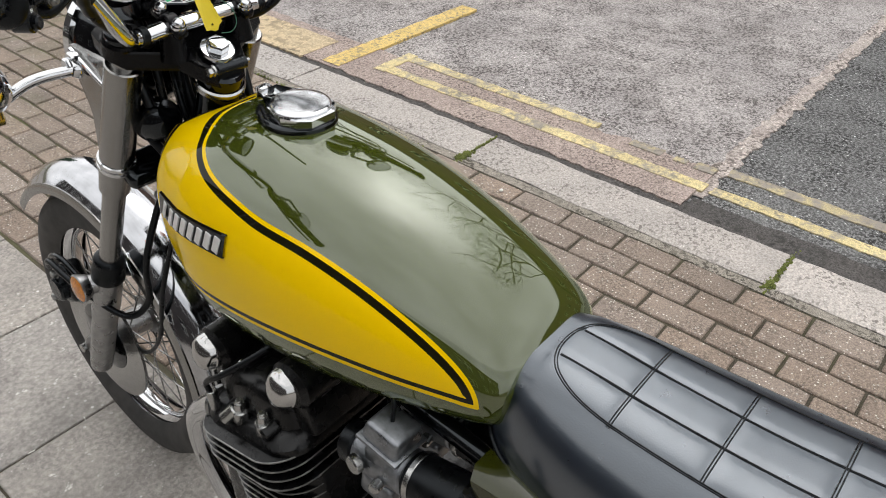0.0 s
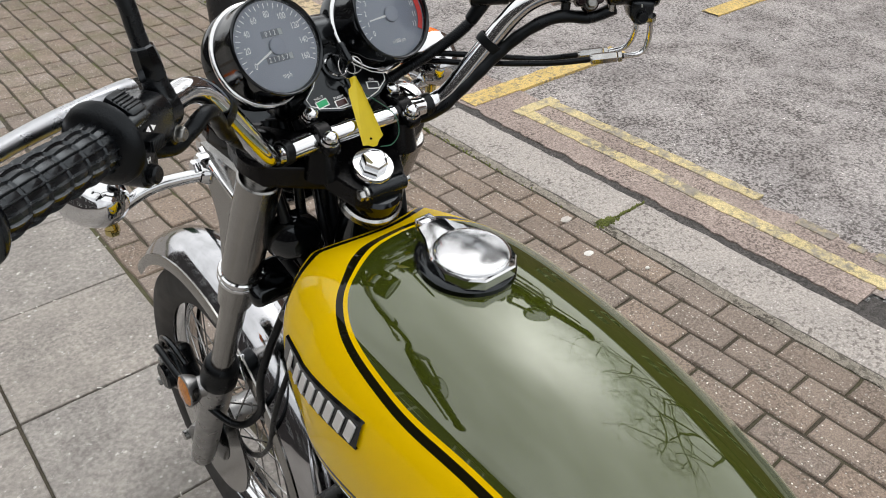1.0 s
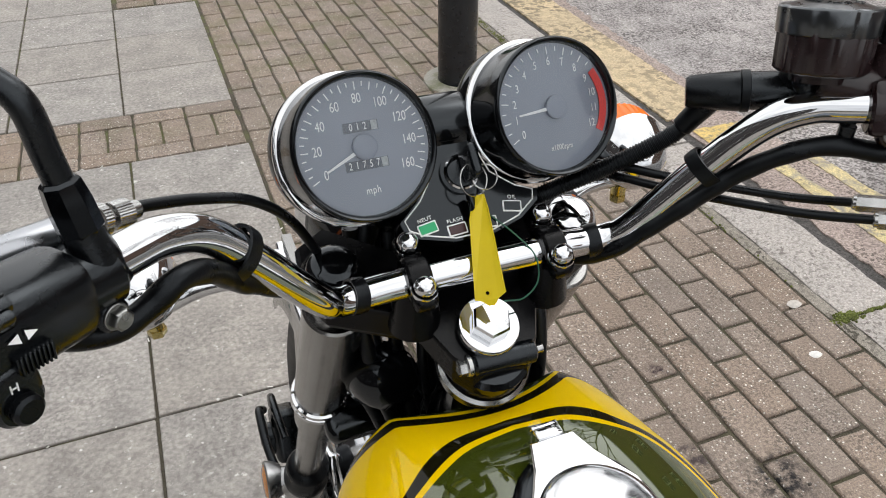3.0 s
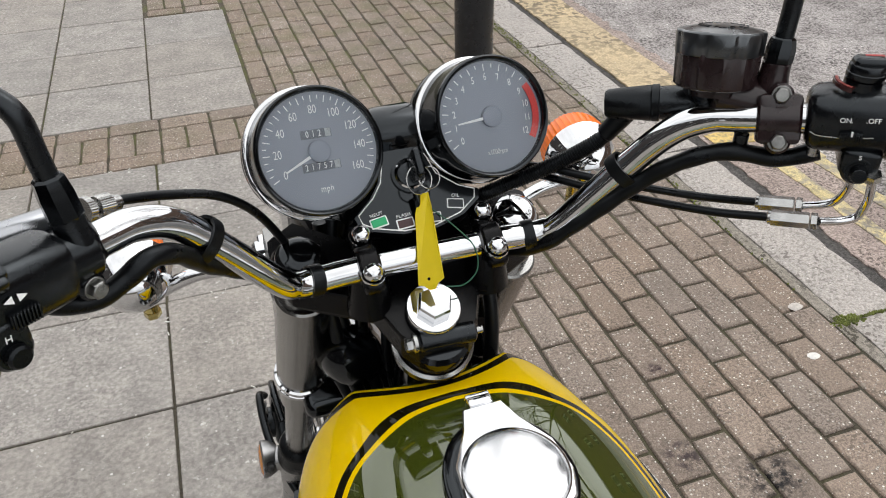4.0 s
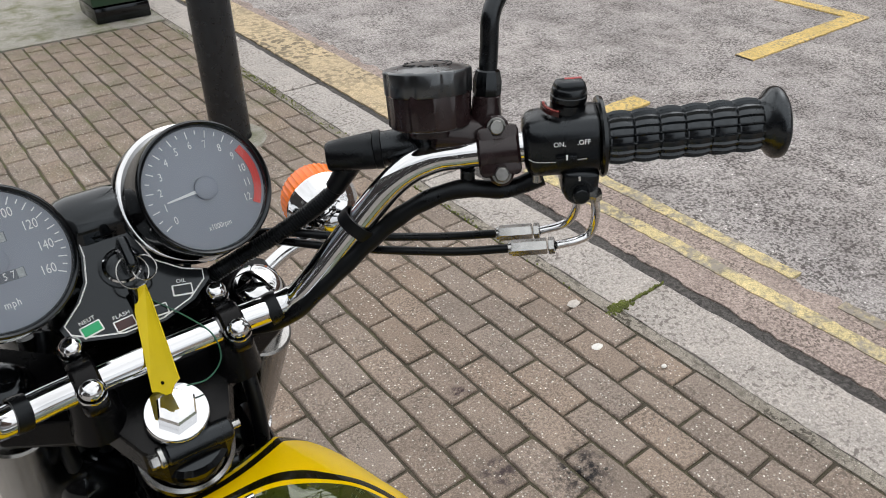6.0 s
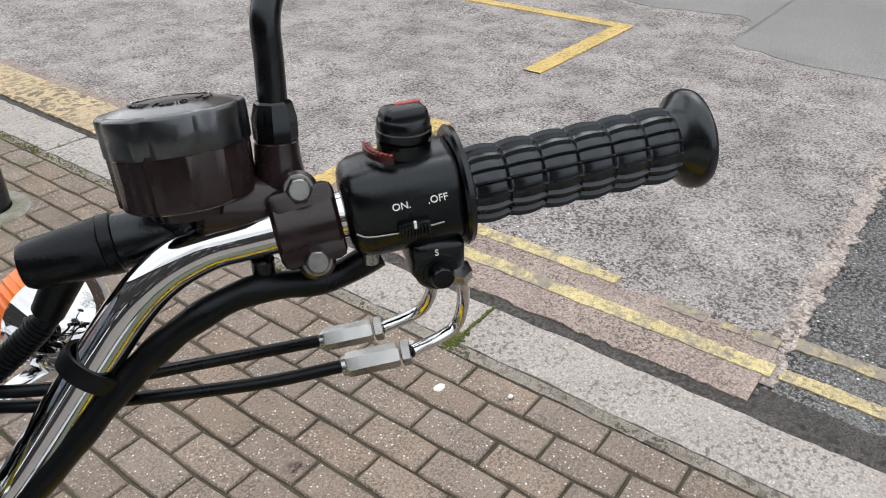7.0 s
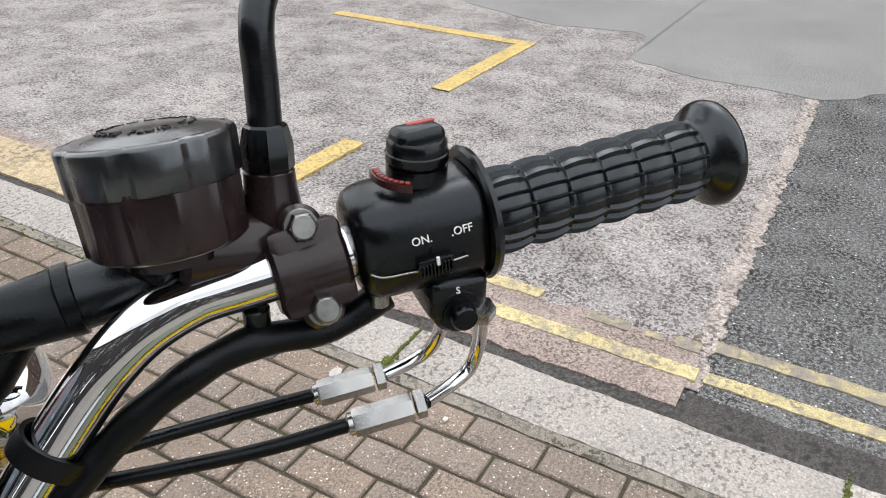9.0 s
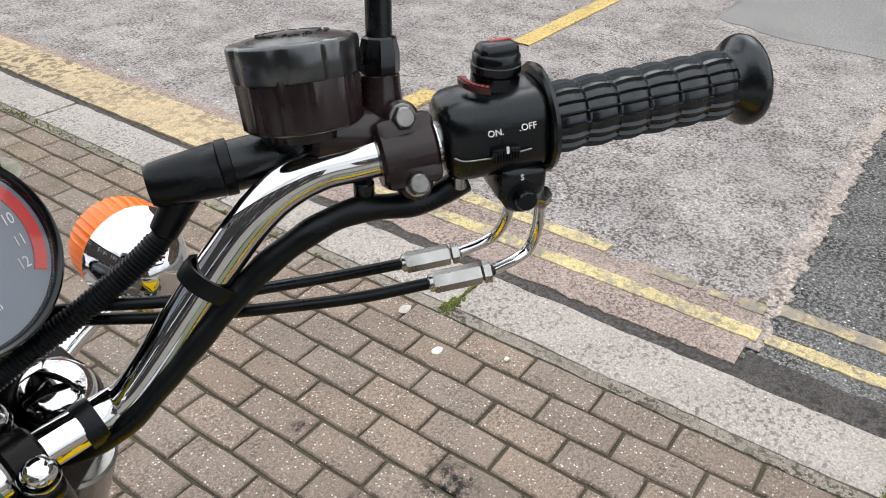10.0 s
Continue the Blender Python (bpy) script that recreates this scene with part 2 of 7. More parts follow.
M_moss = ground_mat("moss", (0.20, 0.23, 0.06), (0.13, 0.15, 0.04), speck_amt=0.1, big=14.0, bump=1.0, stain_amt=0.5)


def line_mat(name, color, cover):
    """Worn road paint: holes let the asphalt colour through."""
    m = ground_mat(name, color, tuple(0.82 * v for v in color), speck_amt=0.0, big=7.0, stain=(0.29, 0.262, 0.238), stain_amt=0.9, blotch=cover, fscale=200, fine=0.25, bump=0.8, bscale=110, pits=((0.20, 0.18, 0.15), 0.9, 55.0, 0.50, 0.62))
    return m


M_yellow_line = line_mat("yellow_road_paint", (0.72, 0.60, 0.32), (0.49, 0.62))
M_yellow_old = line_mat("faded_yellow_paint", (0.56, 0.47, 0.27), (0.42, 0.56))
M_yellow_new = line_mat("bay_paint", (0.74, 0.54, 0.20), (0.58, 0.72))

M_chrome = mat("chrome", (0.66, 0.668, 0.68), 0.04, 1.0, rvar=0.02)
# darker than M_chrome to stand for dark surroundings mirrored in the guard
M_guard = mat("darkened_chrome", (0.45, 0.455, 0.47), 0.09, 1.0, var=0.08, scale=30, rvar=0.05)
M_cap = mat("rubbed_chrome", (0.66, 0.668, 0.68), 0.15, 1.0, var=0.04, scale=80, rvar=0.05)
M_carb = mat("grey_pot_metal", (0.225, 0.235, 0.25), 0.36, 0.9, var=0.3, scale=70, bump=0.2, bscale=450, rvar=0.12)
M_steel = mat("zinc_steel", (0.42, 0.42, 0.41), 0.25, 1.0, var=0.12, scale=90)
M_alu = mat("cast_aluminium", (0.34, 0.34, 0.34), 0.32, 1.0, var=0.15, scale=60, bump=0.15, bscale=500, rvar=0.1)
M_satin = mat("satin_chrome", (0.50, 0.495, 0.485), 0.13, 1.0, var=0.05, rvar=0.04)
M_black = mat("gloss_black_paint", (0.0018, 0.0019, 0.0023), 0.10, 0.0, var=0.2, rvar=0.05, spec=0.5)
M_plastic = mat("black_plastic", (0.0016, 0.0018, 0.0024), 0.24, var=0.25, scale=60, bump=0.08, bscale=900, rvar=0.08, spec=0.48)
# sheen lowered to stand for the dark parts mirrored in it
M_yoke = mat("low_sheen_black_casting", (0.0018, 0.0018, 0.0022), 0.24, var=0.25, scale=60, bump=0.1, bscale=700, rvar=0.06, spec=0.18)
M_silver = mat("silver_enamel", (0.72, 0.72, 0.71), 0.3, 0.5, var=0.05)
M_lid = mat("satin_black_plastic", (0.004, 0.0042, 0.005), 0.30, var=0.2, scale=60, bump=0.05, bscale=900, rvar=0.06, spec=1.0, coat=0.8)
M_rubber = mat("rubber", (0.0024, 0.0025, 0.003), 0.32, var=0.3, scale=50, bump=0.12, bscale=700, rvar=0.1, spec=0.26)
M_tyre = mat("tyre_rubber", (0.03, 0.029, 0.028), 0.7, var=0.3, scale=40, bump=0.2, bscale=500, dirt=0.5, dirt_color=(0.11, 0.10, 0.09))
M_brownblack = mat("faded_black_anodised", (0.0165, 0.0085, 0.0092), 0.23, var=0.2, scale=70, rvar=0.08)
M_leather = mat("black_vinyl", (0.0045, 0.0065, 0.011), 0.33, var=0.15, scale=30, bump=0.16, bscale=520, rvar=0.06, spec=0.9)
# cool sky colour is put into the specular tint of black mouldings
M_lid.node_tree.nodes["Principled BSDF"].inputs["Coat Roughness"].default_value = 0.18
for m_ in (M_plastic, M_lid, M_rubber, M_grip, M_black):
    m_.node_tree.nodes["Principled BSDF"].inputs["Specular Tint"].default_value = (0.86, 0.94, 1.0, 1)
for key, val in (("Coat Weight", 1.0), ("Coat Roughness", 0.20), ("Coat IOR", 1.71)):
    M_leather.node_tree.nodes["Principled BSDF"].inputs[key].default_value = val
# coat tint gives the seat a bluish sky sheen
M_leather.node_tree.nodes["Principled BSDF"].inputs["Coat Tint"].default_value = (0.74, 0.87, 1.0, 1)
M_engine = mat("black_engine_paint", (0.0025, 0.0025, 0.0027), 0.26, var=0.4, scale=60, bump=0.15, bscale=400, rvar=0.1, spec=0.3)
# blue-grey tone takes in the sky reflected by the gauge glass
M_dial = mat("dial_face", (0.255, 0.278, 0.330), 0.5, var=0.05)
M_counter = mat("counter_drum", (0.115, 0.125, 0.15), 0.5, var=0.1)
M_white = mat("white_print", (0.86, 0.86, 0.85), 0.5)
M_drum = mat("worn_white_drum", (0.40, 0.41, 0.42), 0.5, var=0.3, scale=400)
M_red = mat("red_print", (0.75, 0.06, 0.05), 0.5)
M_stripe = mat("worn_red_paint", (0.42, 0.035, 0.03), 0.35, var=0.3, scale=300)
M_bolt = mat("dull_plated_bolt", (0.24, 0.24, 0.23), 0.34, 1.0, var=0.25, scale=160, rvar=0.1)
M_dkred = mat("dark_red_lens", (0.040, 0.008, 0.008), 0.25)
M_amber = mat("amber_lens", (0.92, 0.17, 0.004), 0.22, coat=0.15, var=0.1, spec=0.3)
M_ear = mat("polished_fork_metal", (0.31, 0.305, 0.295), 0.20, 1.0, var=0.05, scale=25, rvar=0.05)
M_tag = mat("yellow_plastic_tag", (0.72, 0.55, 0.01), 0.4, var=0.06, scale=30)
M_pole = mat("black_pole_paint", (0.010, 0.012, 0.015), 0.32, var=0.3, scale=15, bump=0.3, bscale=60, rvar=0.1)
M_binmat = mat("green_cabinet_paint", (0.02, 0.055, 0.03), 0.4, var=0.15, scale=8, dirt=0.3)
M_bark = mat("bark", (0.055, 0.045, 0.035), 0.9, var=0.4, scale=9, bump=0.8, bscale=30)
M_side = mat("olive_paint", (0.022, 0.025, 0.002), 0.10, 0.0, coat=0.6, var=0.08, scale=400, spec=0.2)


def glass_mat(name, color=(1, 1, 1), rough=0.0):
    m = bpy.data.materials.new(name)
    m.use_nodes = True
    nt = m.node_tree
    nt.nodes.clear()
    o = nt.nodes.new("ShaderNodeOutputMaterial")
    t = nt.nodes.new("ShaderNodeBsdfTransparent")
    t.inputs[0].default_value = (*color, 1)
    g = nt.nodes.new("ShaderNodeBsdfGlossy")
    g.inputs["Roughness"].default_value = rough
    fr = nt.nodes.new("ShaderNodeFresnel")
    fr.inputs[0].default_value = 1.5
    mx = nt.nodes.new("ShaderNodeMixShader")
    nt.links.new(fr.outputs[0], mx.inputs[0])
    nt.links.new(t.outputs[0], mx.inputs[1])
    nt.links.new(g.outputs[0], mx.inputs[2])
    nt.links.new(mx.outputs[0], o.inputs[0])
    return m


M_glass = glass_mat("gauge_glass", (0.93, 0.95, 0.96))


def glow_mat(name, color, strength):
    m = mat(name, color, 0.3)
    b = m.node_tree.nodes["Principled BSDF"]
    b.inputs["Emission Color"].default_value = (*color, 1)
    b.inputs["Emission Strength"].default_value = strength
    return m


M_green_lamp = glow_mat("green_lamp", (0.004, 0.22, 0.08), 0.28)


def tank_paint():
    """Olive green over a yellow panel with a black inner line; the line's distance is kept in the mesh."""
    m = bpy.data.materials.new("two_tone_tank_paint")
    m.use_nodes = True
    nt = m.node_tree
    b = nt.nodes["Principled BSDF"]
    b.inputs["Coat Weight"].default_value = 1.0
    b.inputs["Coat Roughness"].default_value = 0.012
    b.inputs["Coat Tint"].default_value = (0.90, 1.0, 0.74, 1)
    b.inputs["Roughness"].default_value = 0.05

    def attr(n):
        a = nt.nodes.new("ShaderNodeAttribute")
        a.attribute_name = n
        return a.outputs["Fac"]

    def step(v, at_):
        r = nt.nodes.new("ShaderNodeMapRange")
        r.inputs["From Min"].default_value, r.inputs["From Max"].default_value = at_ - 0.0002, at_ + 0.0002
        nt.links.new(v, r.inputs["Value"])
        return r.outputs[0]

    def mix(f, a, c):
        x = nt.nodes.new("ShaderNodeMix")
        x.data_type = "RGBA"
        nt.links.new(f, x.inputs[0])
        for sock, val in ((x.inputs[6], a), (x.inputs[7], c)):
            if isinstance(val, tuple):
                sock.default_value = (*val, 1)
            else:
                nt.links.new(val, sock)
        return x.outputs[2]

    d, w = attr("inset"), attr("line_end")
    green, yellow, black = (0.044, 0.050, 0.007), (0.95, 0.540, 0.0006), (0.010, 0.008, 0.004)
    c = mix(step(d, 0.0), green, yellow)
    # coat strengthens sky reflections in the olive and weakens them on the yellow
    for key, olive, flat in (("Coat IOR", 1.75, 1.28), ("Specular IOR Level", 0.5, 0.0)):
        r = nt.nodes.new("ShaderNodeMapRange")
        r.inputs["From Min"].default_value, r.inputs["From Max"].default_value = -0.0002, 0.0002
        r.inputs["To Min"].default_value, r.inputs["To Max"].default_value = olive, flat
        nt.links.new(d, r.inputs["Value"])
        nt.links.new(r.outputs[0], b.inputs[key])
    c = mix(step(d, 0.0055), c, black)
    sub = nt.nodes.new("ShaderNodeMath")
    sub.operation = "SUBTRACT"
    nt.links.new(d, sub.inputs[0])
    nt.links.new(w, sub.inputs[1])
    inner = step(sub.outputs[0], 0.0)
    c = mix(inner, c, yellow)
    n = nt.nodes.new("ShaderNodeTexNoise")
    n.inputs["Scale"].default_value = 2500
    co = nt.nodes.new("ShaderNodeTexCoord")
    nt.links.new(co.outputs["Object"], n.inputs["Vector"])
    r = nt.nodes.new("ShaderNodeMapRange")
    r.inputs["To Min"].default_value, r.inputs["To Max"].default_value = 0.85, 1.15
    nt.links.new(n.outputs["Fac"], r.inputs["Value"])
    v = nt.nodes.new("ShaderNodeVectorMath")
    v.operation = "SCALE"
    nt.links.new(c, v.inputs[0])
    nt.links.new(r.outputs[0], v.inputs["Scale"])
    nt.links.new(v.outputs[0], b.inputs["Base Color"])
    b.inputs["Metallic"].default_value = 0.0
    return m


M_tank = tank_paint()


# ---------- mesh helpers ----------
def mesh_ob(name, verts, faces, material, parent=None, label="", smooth=True, angle=40):
    me = bpy.data.meshes.new(name)
    me.from_pydata([tuple(v) for v in verts], [], faces)
    me.materials.append(material)
    if smooth:
        me.polygons.foreach_set("use_smooth", [True] * len(me.polygons))
        me.set_sharp_from_angle(angle=radians(angle))
    me.update()
    ob = new(name, me)
    if parent:
        ob.parent = parent
    if label:
        tagged(ob, label)
    return ob


def part(name, bm, material, parent, label="", smooth=True, angle=40):
    """Links a bmesh as one mesh object under a thing or a part."""
    me = bpy.data.meshes.new(name)
    bm.to_mesh(me)
    bm.free()
    me.materials.append(material)
    if smooth:
        me.polygons.foreach_set("use_smooth", [True] * len(me.polygons))
        me.set_sharp_from_angle(angle=radians(angle))
    ob = new(name, me)
    ob.parent = parent
    if label:
        tagged(ob, label)
    return ob


def add_lathe(bm, profile, m=Matrix(), seg=40, squash=1.0):
    """Turns a profile of (radius, height) round z and lays it at m."""
    rings = []
    for r, h in profile:
        if r < 1e-6:
            rings.append([bm.verts.new(m @ Vector((0, 0, h)))])
        else:
            rings.append([bm.verts.new(m @ Vector((r * math.cos(2 * math.pi * i / seg), squash * r * math.sin(2 * math.pi * i / seg), h))) for i in range(seg)])
    for a, b in zip(rings, rings[1:]):
        for i in range(seg):
            j = (i + 1) % seg
            q = ([a[0]] if len(a) == 1 else [a[i], a[j]]) + ([b[0]] if len(b) == 1 else [b[j], b[i]])
            if len(q) > 2:
                bm.faces.new(q)
    return bm


def add_cyl(bm, p, q, r, r2=None, seg=24, bevel=0.0):
    """A round bar from p to q with softened ends."""
    p, q = Vector(p), Vector(q)
    r2 = r if r2 is None else r2
    h = (q - p).length
    m = Matrix.Translation(p) @ (q - p).to_track_quat("Z", "Y").to_matrix().to_4x4()
    e = bevel or min(r, r2) * 0.12
    return add_lathe(bm, [(0, 0), (r - e, 0), (r, e), (r2, h - e), (r2 - e, h), (0, h)], m, seg)


def add_hex(bm, p, axis, r, h):
    """A hexagon bolt head with a chamfer."""
    m = Matrix.Translation(p) @ Vector(axis).to_track_quat("Z", "Y").to_matrix().to_4x4()
    return add_lathe(bm, [(0, 0), (r, 0), (r, h * 0.8), (r * 0.86, h), (0, h)], m, 6)


def add_box(bm, size, m=Matrix(), bevel=0.0, seg=2, taper=1.0):
    """A box centred at m, its edges rounded; taper narrows its top."""
    tmp = bmesh.new()
    bmesh.ops.create_cube(tmp, size=1)
    for v in tmp.verts:
        k = taper if v.co.z > 0 else 1.0
        v.co = Vector((v.co.x * size[0] * k, v.co.y * size[1] * k, v.co.z * size[2]))
    if bevel:
        bmesh.ops.bevel(tmp, geom=tmp.edges[:], offset=bevel, segments=seg, profile=0.5, affect="EDGES")
    made = [bm.verts.new(m @ v.co) for v in tmp.verts]
    tmp.verts.index_update()
    for f in tmp.faces:
        bm.faces.new([made[v.index] for v in f.verts])
    tmp.free()
    return bm


def smooth_path(points, n=8):
    """Catmull-Rom through the points."""
    p = [Vector(a) for a in points]
    p = [2 * p[0] - p[1]] + p + [2 * p[-1] - p[-2]]
    out = []
    for i in range(1, len(p) - 2):
        for k in range(n):
            t = k / n
            a, b, c, d = p[i - 1], p[i], p[i + 1], p[i + 2]
            out.append(0.5 * (2 * b + (c - a) * t + (2 * a - 5 * b + 4 * c - d) * t * t + (3 * b - a - 3 * c + d) * t ** 3))
    out.append(p[-2])
    return out


def add_tube(bm, points, radius, seg=16, n=8, smooth_it=True, ribs=None):
    """A round tube through the points; radius is a number or a function of the length run, 0 to 1."""
    pts = smooth_path(points, n) if smooth_it else [Vector(p) for p in points]
    run = [0.0]
    for a, b in zip(pts, pts[1:]):
        run.append(run[-1] + (b - a).length)
    tan = [(pts[min(i + 1, len(pts) - 1)] - pts[max(i - 1, 0)]).normalized() for i in range(len(pts))]
    up = tan[0].orthogonal().normalized()
    rings = []
    for i, (p, t) in enumerate(zip(pts, tan)):
        up = (up - t * up.dot(t)).normalized()
        side = t.cross(up)
        r = radius(run[i] / run[-1]) if callable(radius) else radius
        rings.append([bm.verts.new(p + r * (math.cos(2 * math.pi * k / seg) * up + math.sin(2 * math.pi * k / seg) * side)) for k in range(seg)])
    for a, b in zip(rings, rings[1:]):
        for k in range(seg):
            bm.faces.new((a[k], a[(k + 1) % seg], b[(k + 1) % seg], b[k]))
    bm.faces.new(rings[0][::-1])
    bm.faces.new(rings[-1])
    return bm


def loft(bm, rings, closed=True, caps=True):
    rows = [[bm.verts.new(v) for v in ring] for ring in rings]
    k = len(rows[0])
    for a, b in zip(rows, rows[1:]):
        for i in range(k if closed else k - 1):
            bm.faces.new((a[i], a[(i + 1) % k], b[(i + 1) % k], b[i]))
    if caps:
        bm.faces.new(rows[0][::-1])
        bm.faces.new(rows[-1])
    return bm


def frame_at(p, z_axis, x_hint=(1, 0, 0)):
    """A pose at p whose z points along z_axis and whose x lies nearest x_hint."""
    z = Vector(z_axis).normalized()
    x = (Vector(x_hint) - z * Vector(x_hint).dot(z)).normalized()
    y = z.cross(x)
    m = Matrix((x, y, z)).transposed().to_4x4()
    m.translation = Vector(p)
    return m


def letters(text, size, m, material, parent, depth=0.0003, name="lettering", spacing=1.0, label=""):
    """Raised text with the built-in font, centred at m, its face along m's z."""
    cu = bpy.data.curves.new("text", "FONT")
    cu.body, cu.size, cu.extrude = text, size, depth
    cu.align_x, cu.align_y, cu.space_character = "CENTER", "CENTER", spacing
    cu.resolution_u = 3
    ob = bpy.data.objects.new("text", cu)
    scene.collection.objects.link(ob)
    dg = bpy.context.evaluated_depsgraph_get()
    me = bpy.data.meshes.new_from_object(ob.evaluated_get(dg))
    bpy.data.objects.remove(ob)
    me.transform(m)
    me.materials.clear()
    me.materials.append(material)
    o = new(name, me)
    o.parent = parent
    if label:
        tagged(o, label)
    return o


def interp(table, x):
    """Smooth interpolation of rows (x, a, b, ...) at x."""
    xs = [r[0] for r in table]
    if x <= xs[0]:
        return table[0][1:]
    if x >= xs[-1]:
        return table[-1][1:]
    i = max(k for k in range(len(xs) - 1) if xs[k] <= x)
    t = (x - xs[i]) / (xs[i + 1] - xs[i])
    a, b = table[i], table[i + 1]
    p, q = table[max(i - 1, 0)], table[min(i + 2, len(table) - 1)]
    out = []
    for k in range(1, len(a)):
        m0 = (b[k] - p[k]) / (b[0] - p[0]) * (b[0] - a[0])
        m1 = (q[k] - a[k]) / (q[0] - a[0]) * (b[0] - a[0])
        out.append((2 * t ** 3 - 3 * t * t + 1) * a[k] + (t ** 3 - 2 * t * t + t) * m0 + (3 * t * t - 2 * t ** 3) * b[k] + (t ** 3 - t * t) * m1)
    return out


# ---------- surroundings ----------
def plane_ob(name, x0, x1, y0, y1, z, material, kind="structure", label="", category="", parent=None, nx=1, ny=1, wob=0.0):
    verts, faces = [], []
    for j in range(ny + 1):
        for i in range(nx + 1):
            x, y = x0 + (x1 - x0) * i / nx, y0 + (y1 - y0) * j / ny
            dz = wob * noise.noise(Vector((x * 3, y * 3, 1.7)))
            verts.append((x, y, z + dz))
    for j in range(ny):
        for i in range(nx):
            a = j * (nx + 1) + i
            faces.append((a, a + 1, a + nx + 2, a + nx + 1))
    ob = mesh_ob(name, verts, faces, material, parent)
    return tagged(ob, label, category, kind=kind)


KERB_W, ROAD_Z = 0.207, -0.06
far_ground = plane_ob("ground", -60, 80, -70, 90, -0.16, M_asphalt, label="grey street ground reaching far away", category="ground")


def slab_block(name, x0, x1, y0, y1, z0, z1, material, label, category):
    bm = bmesh.new()
    add_box(bm, (x1 - x0, y1 - y0, z1 - z0), Matrix.Translation(((x0 + x1) / 2, (y0 + y1) / 2, (z0 + z1) / 2)))
    ob = part(name, bm, material, None, smooth=False)
    return tagged(ob, label, category, kind="structure")


# road: an old pale surface with darker newer asphalt beside it
road = slab_block("road", 0.36, 16.0, -0.77, 40, -0.15, ROAD_Z, M_asphalt, "worn pale grey asphalt road with exposed chippings", "road")
road_new = slab_block("road_patch", 0.36, 16.0, -30, -0.772, -0.15, ROAD_Z - 0.001, M_asphalt2, "darker newer asphalt beside the worn surface", "road")


def ragged_strip(name, x0, x1, y0, y1, z, material, label, amp=0.012, step=0.03, amp0=0.0, seed=3.0, parent=None, end_amp=0.0):
    """A thin layer along y with ragged long edges."""
    n = max(2, int((y1 - y0) / step))
    verts, faces = [], []
    for i in range(n + 1):
        y = y0 + (y1 - y0) * i / n
        a = amp0 * (noise.noise(Vector((y * 9, seed, 0))) + 0.6 * noise.noise(Vector((y * 31, seed, 4))))
        b = amp * (noise.noise(Vector((y * 9, seed, 8))) + 0.6 * noise.noise(Vector((y * 31, seed, 2))))
        for x in (x0 + a, x1 + b):
            verts.append((x, y, z))
    m = len(verts)
    verts += [(x, y, z - 0.02) for x, y, z in verts]
    for i in range(n):
        k = 2 * i
        faces.append((k, k + 1, k + 3, k + 2))
        faces.append((k + 1, m + k + 1, m + k + 3, k + 3))
        faces.append((k, k + 2, m + k + 2, m + k))
    faces += [(0, m, m + 1, 1), (m - 2, m - 1, 2 * m - 1, 2 * m - 2)]
    ob = mesh_ob(name, verts, faces, material, parent, smooth=False)
    return tagged(ob, label, "road surface", kind="structure") if not parent else ob


# the far lane beyond the parking bay is darker; its edge is ragged and steps back round a pale patch
def far_lane():
    edge = [(5.2, -30.0), (4.7, -6.0), (4.05, -1.7), (3.62, -0.95), (3.53, -0.775), (3.56, -0.40), (3.55, -0.09), (3.66, 0.22), (3.76, 0.43), (4.10, 0.46), (4.46, 0.58), (4.42, 0.95), (4.36, 1.34), (4.62, 2.10), (4.95, 3.2), (5.3, 9.0), (5.5, 30.0)]
    pts = [Vector((v.x + 0.03 * noise.noise(Vector((v.y * 7, 2.0, 0))), v.y + 0.02 * noise.noise(Vector((v.x * 9, v.y * 9, 5))), 0)) for v in smooth_path([(*p, 0) for p in edge], 8)]
    verts, faces = [], []
    for v in pts:
        verts += [(v.x, v.y, ROAD_Z + 0.004), (13.9, v.y, ROAD_Z + 0.004), (v.x, v.y, ROAD_Z - 0.01)]
    for i in range(len(pts) - 1):
        k = 3 * i
        faces += [(k, k + 1, k + 4, k + 3), (k, k + 3, k + 5, k + 2)]
    return tagged(mesh_ob("road_far_patch", verts, faces, M_far_lane, smooth=False), "darker grey asphalt on the far lane", "road surface", kind="structure")


far_lane()
gutter = ragged_strip("gutter", 0.318, 0.640, -0.775, 40, ROAD_Z + 0.010, M_gutter, "pinkish broken gutter edge of the road", 0.035, amp0=0.018, seed=5, step=0.015)
gutter_b = ragged_strip("gutter_south", 0.20, 0.40, -30, -0.79, ROAD_Z + 0.006, M_grime_shade, "dark gutter along the kerb", 0.012, seed=6)
# this strip also paints in the shaded gap below the kerb
grime_and_shade = ragged_strip("gutter_dirt", 0.19, 0.365, -30, 40, ROAD_Z + 0.004, M_grime_shade, "dark wet dirt and painted shade at the foot of the kerb", 0.014, seed=7, step=0.02)

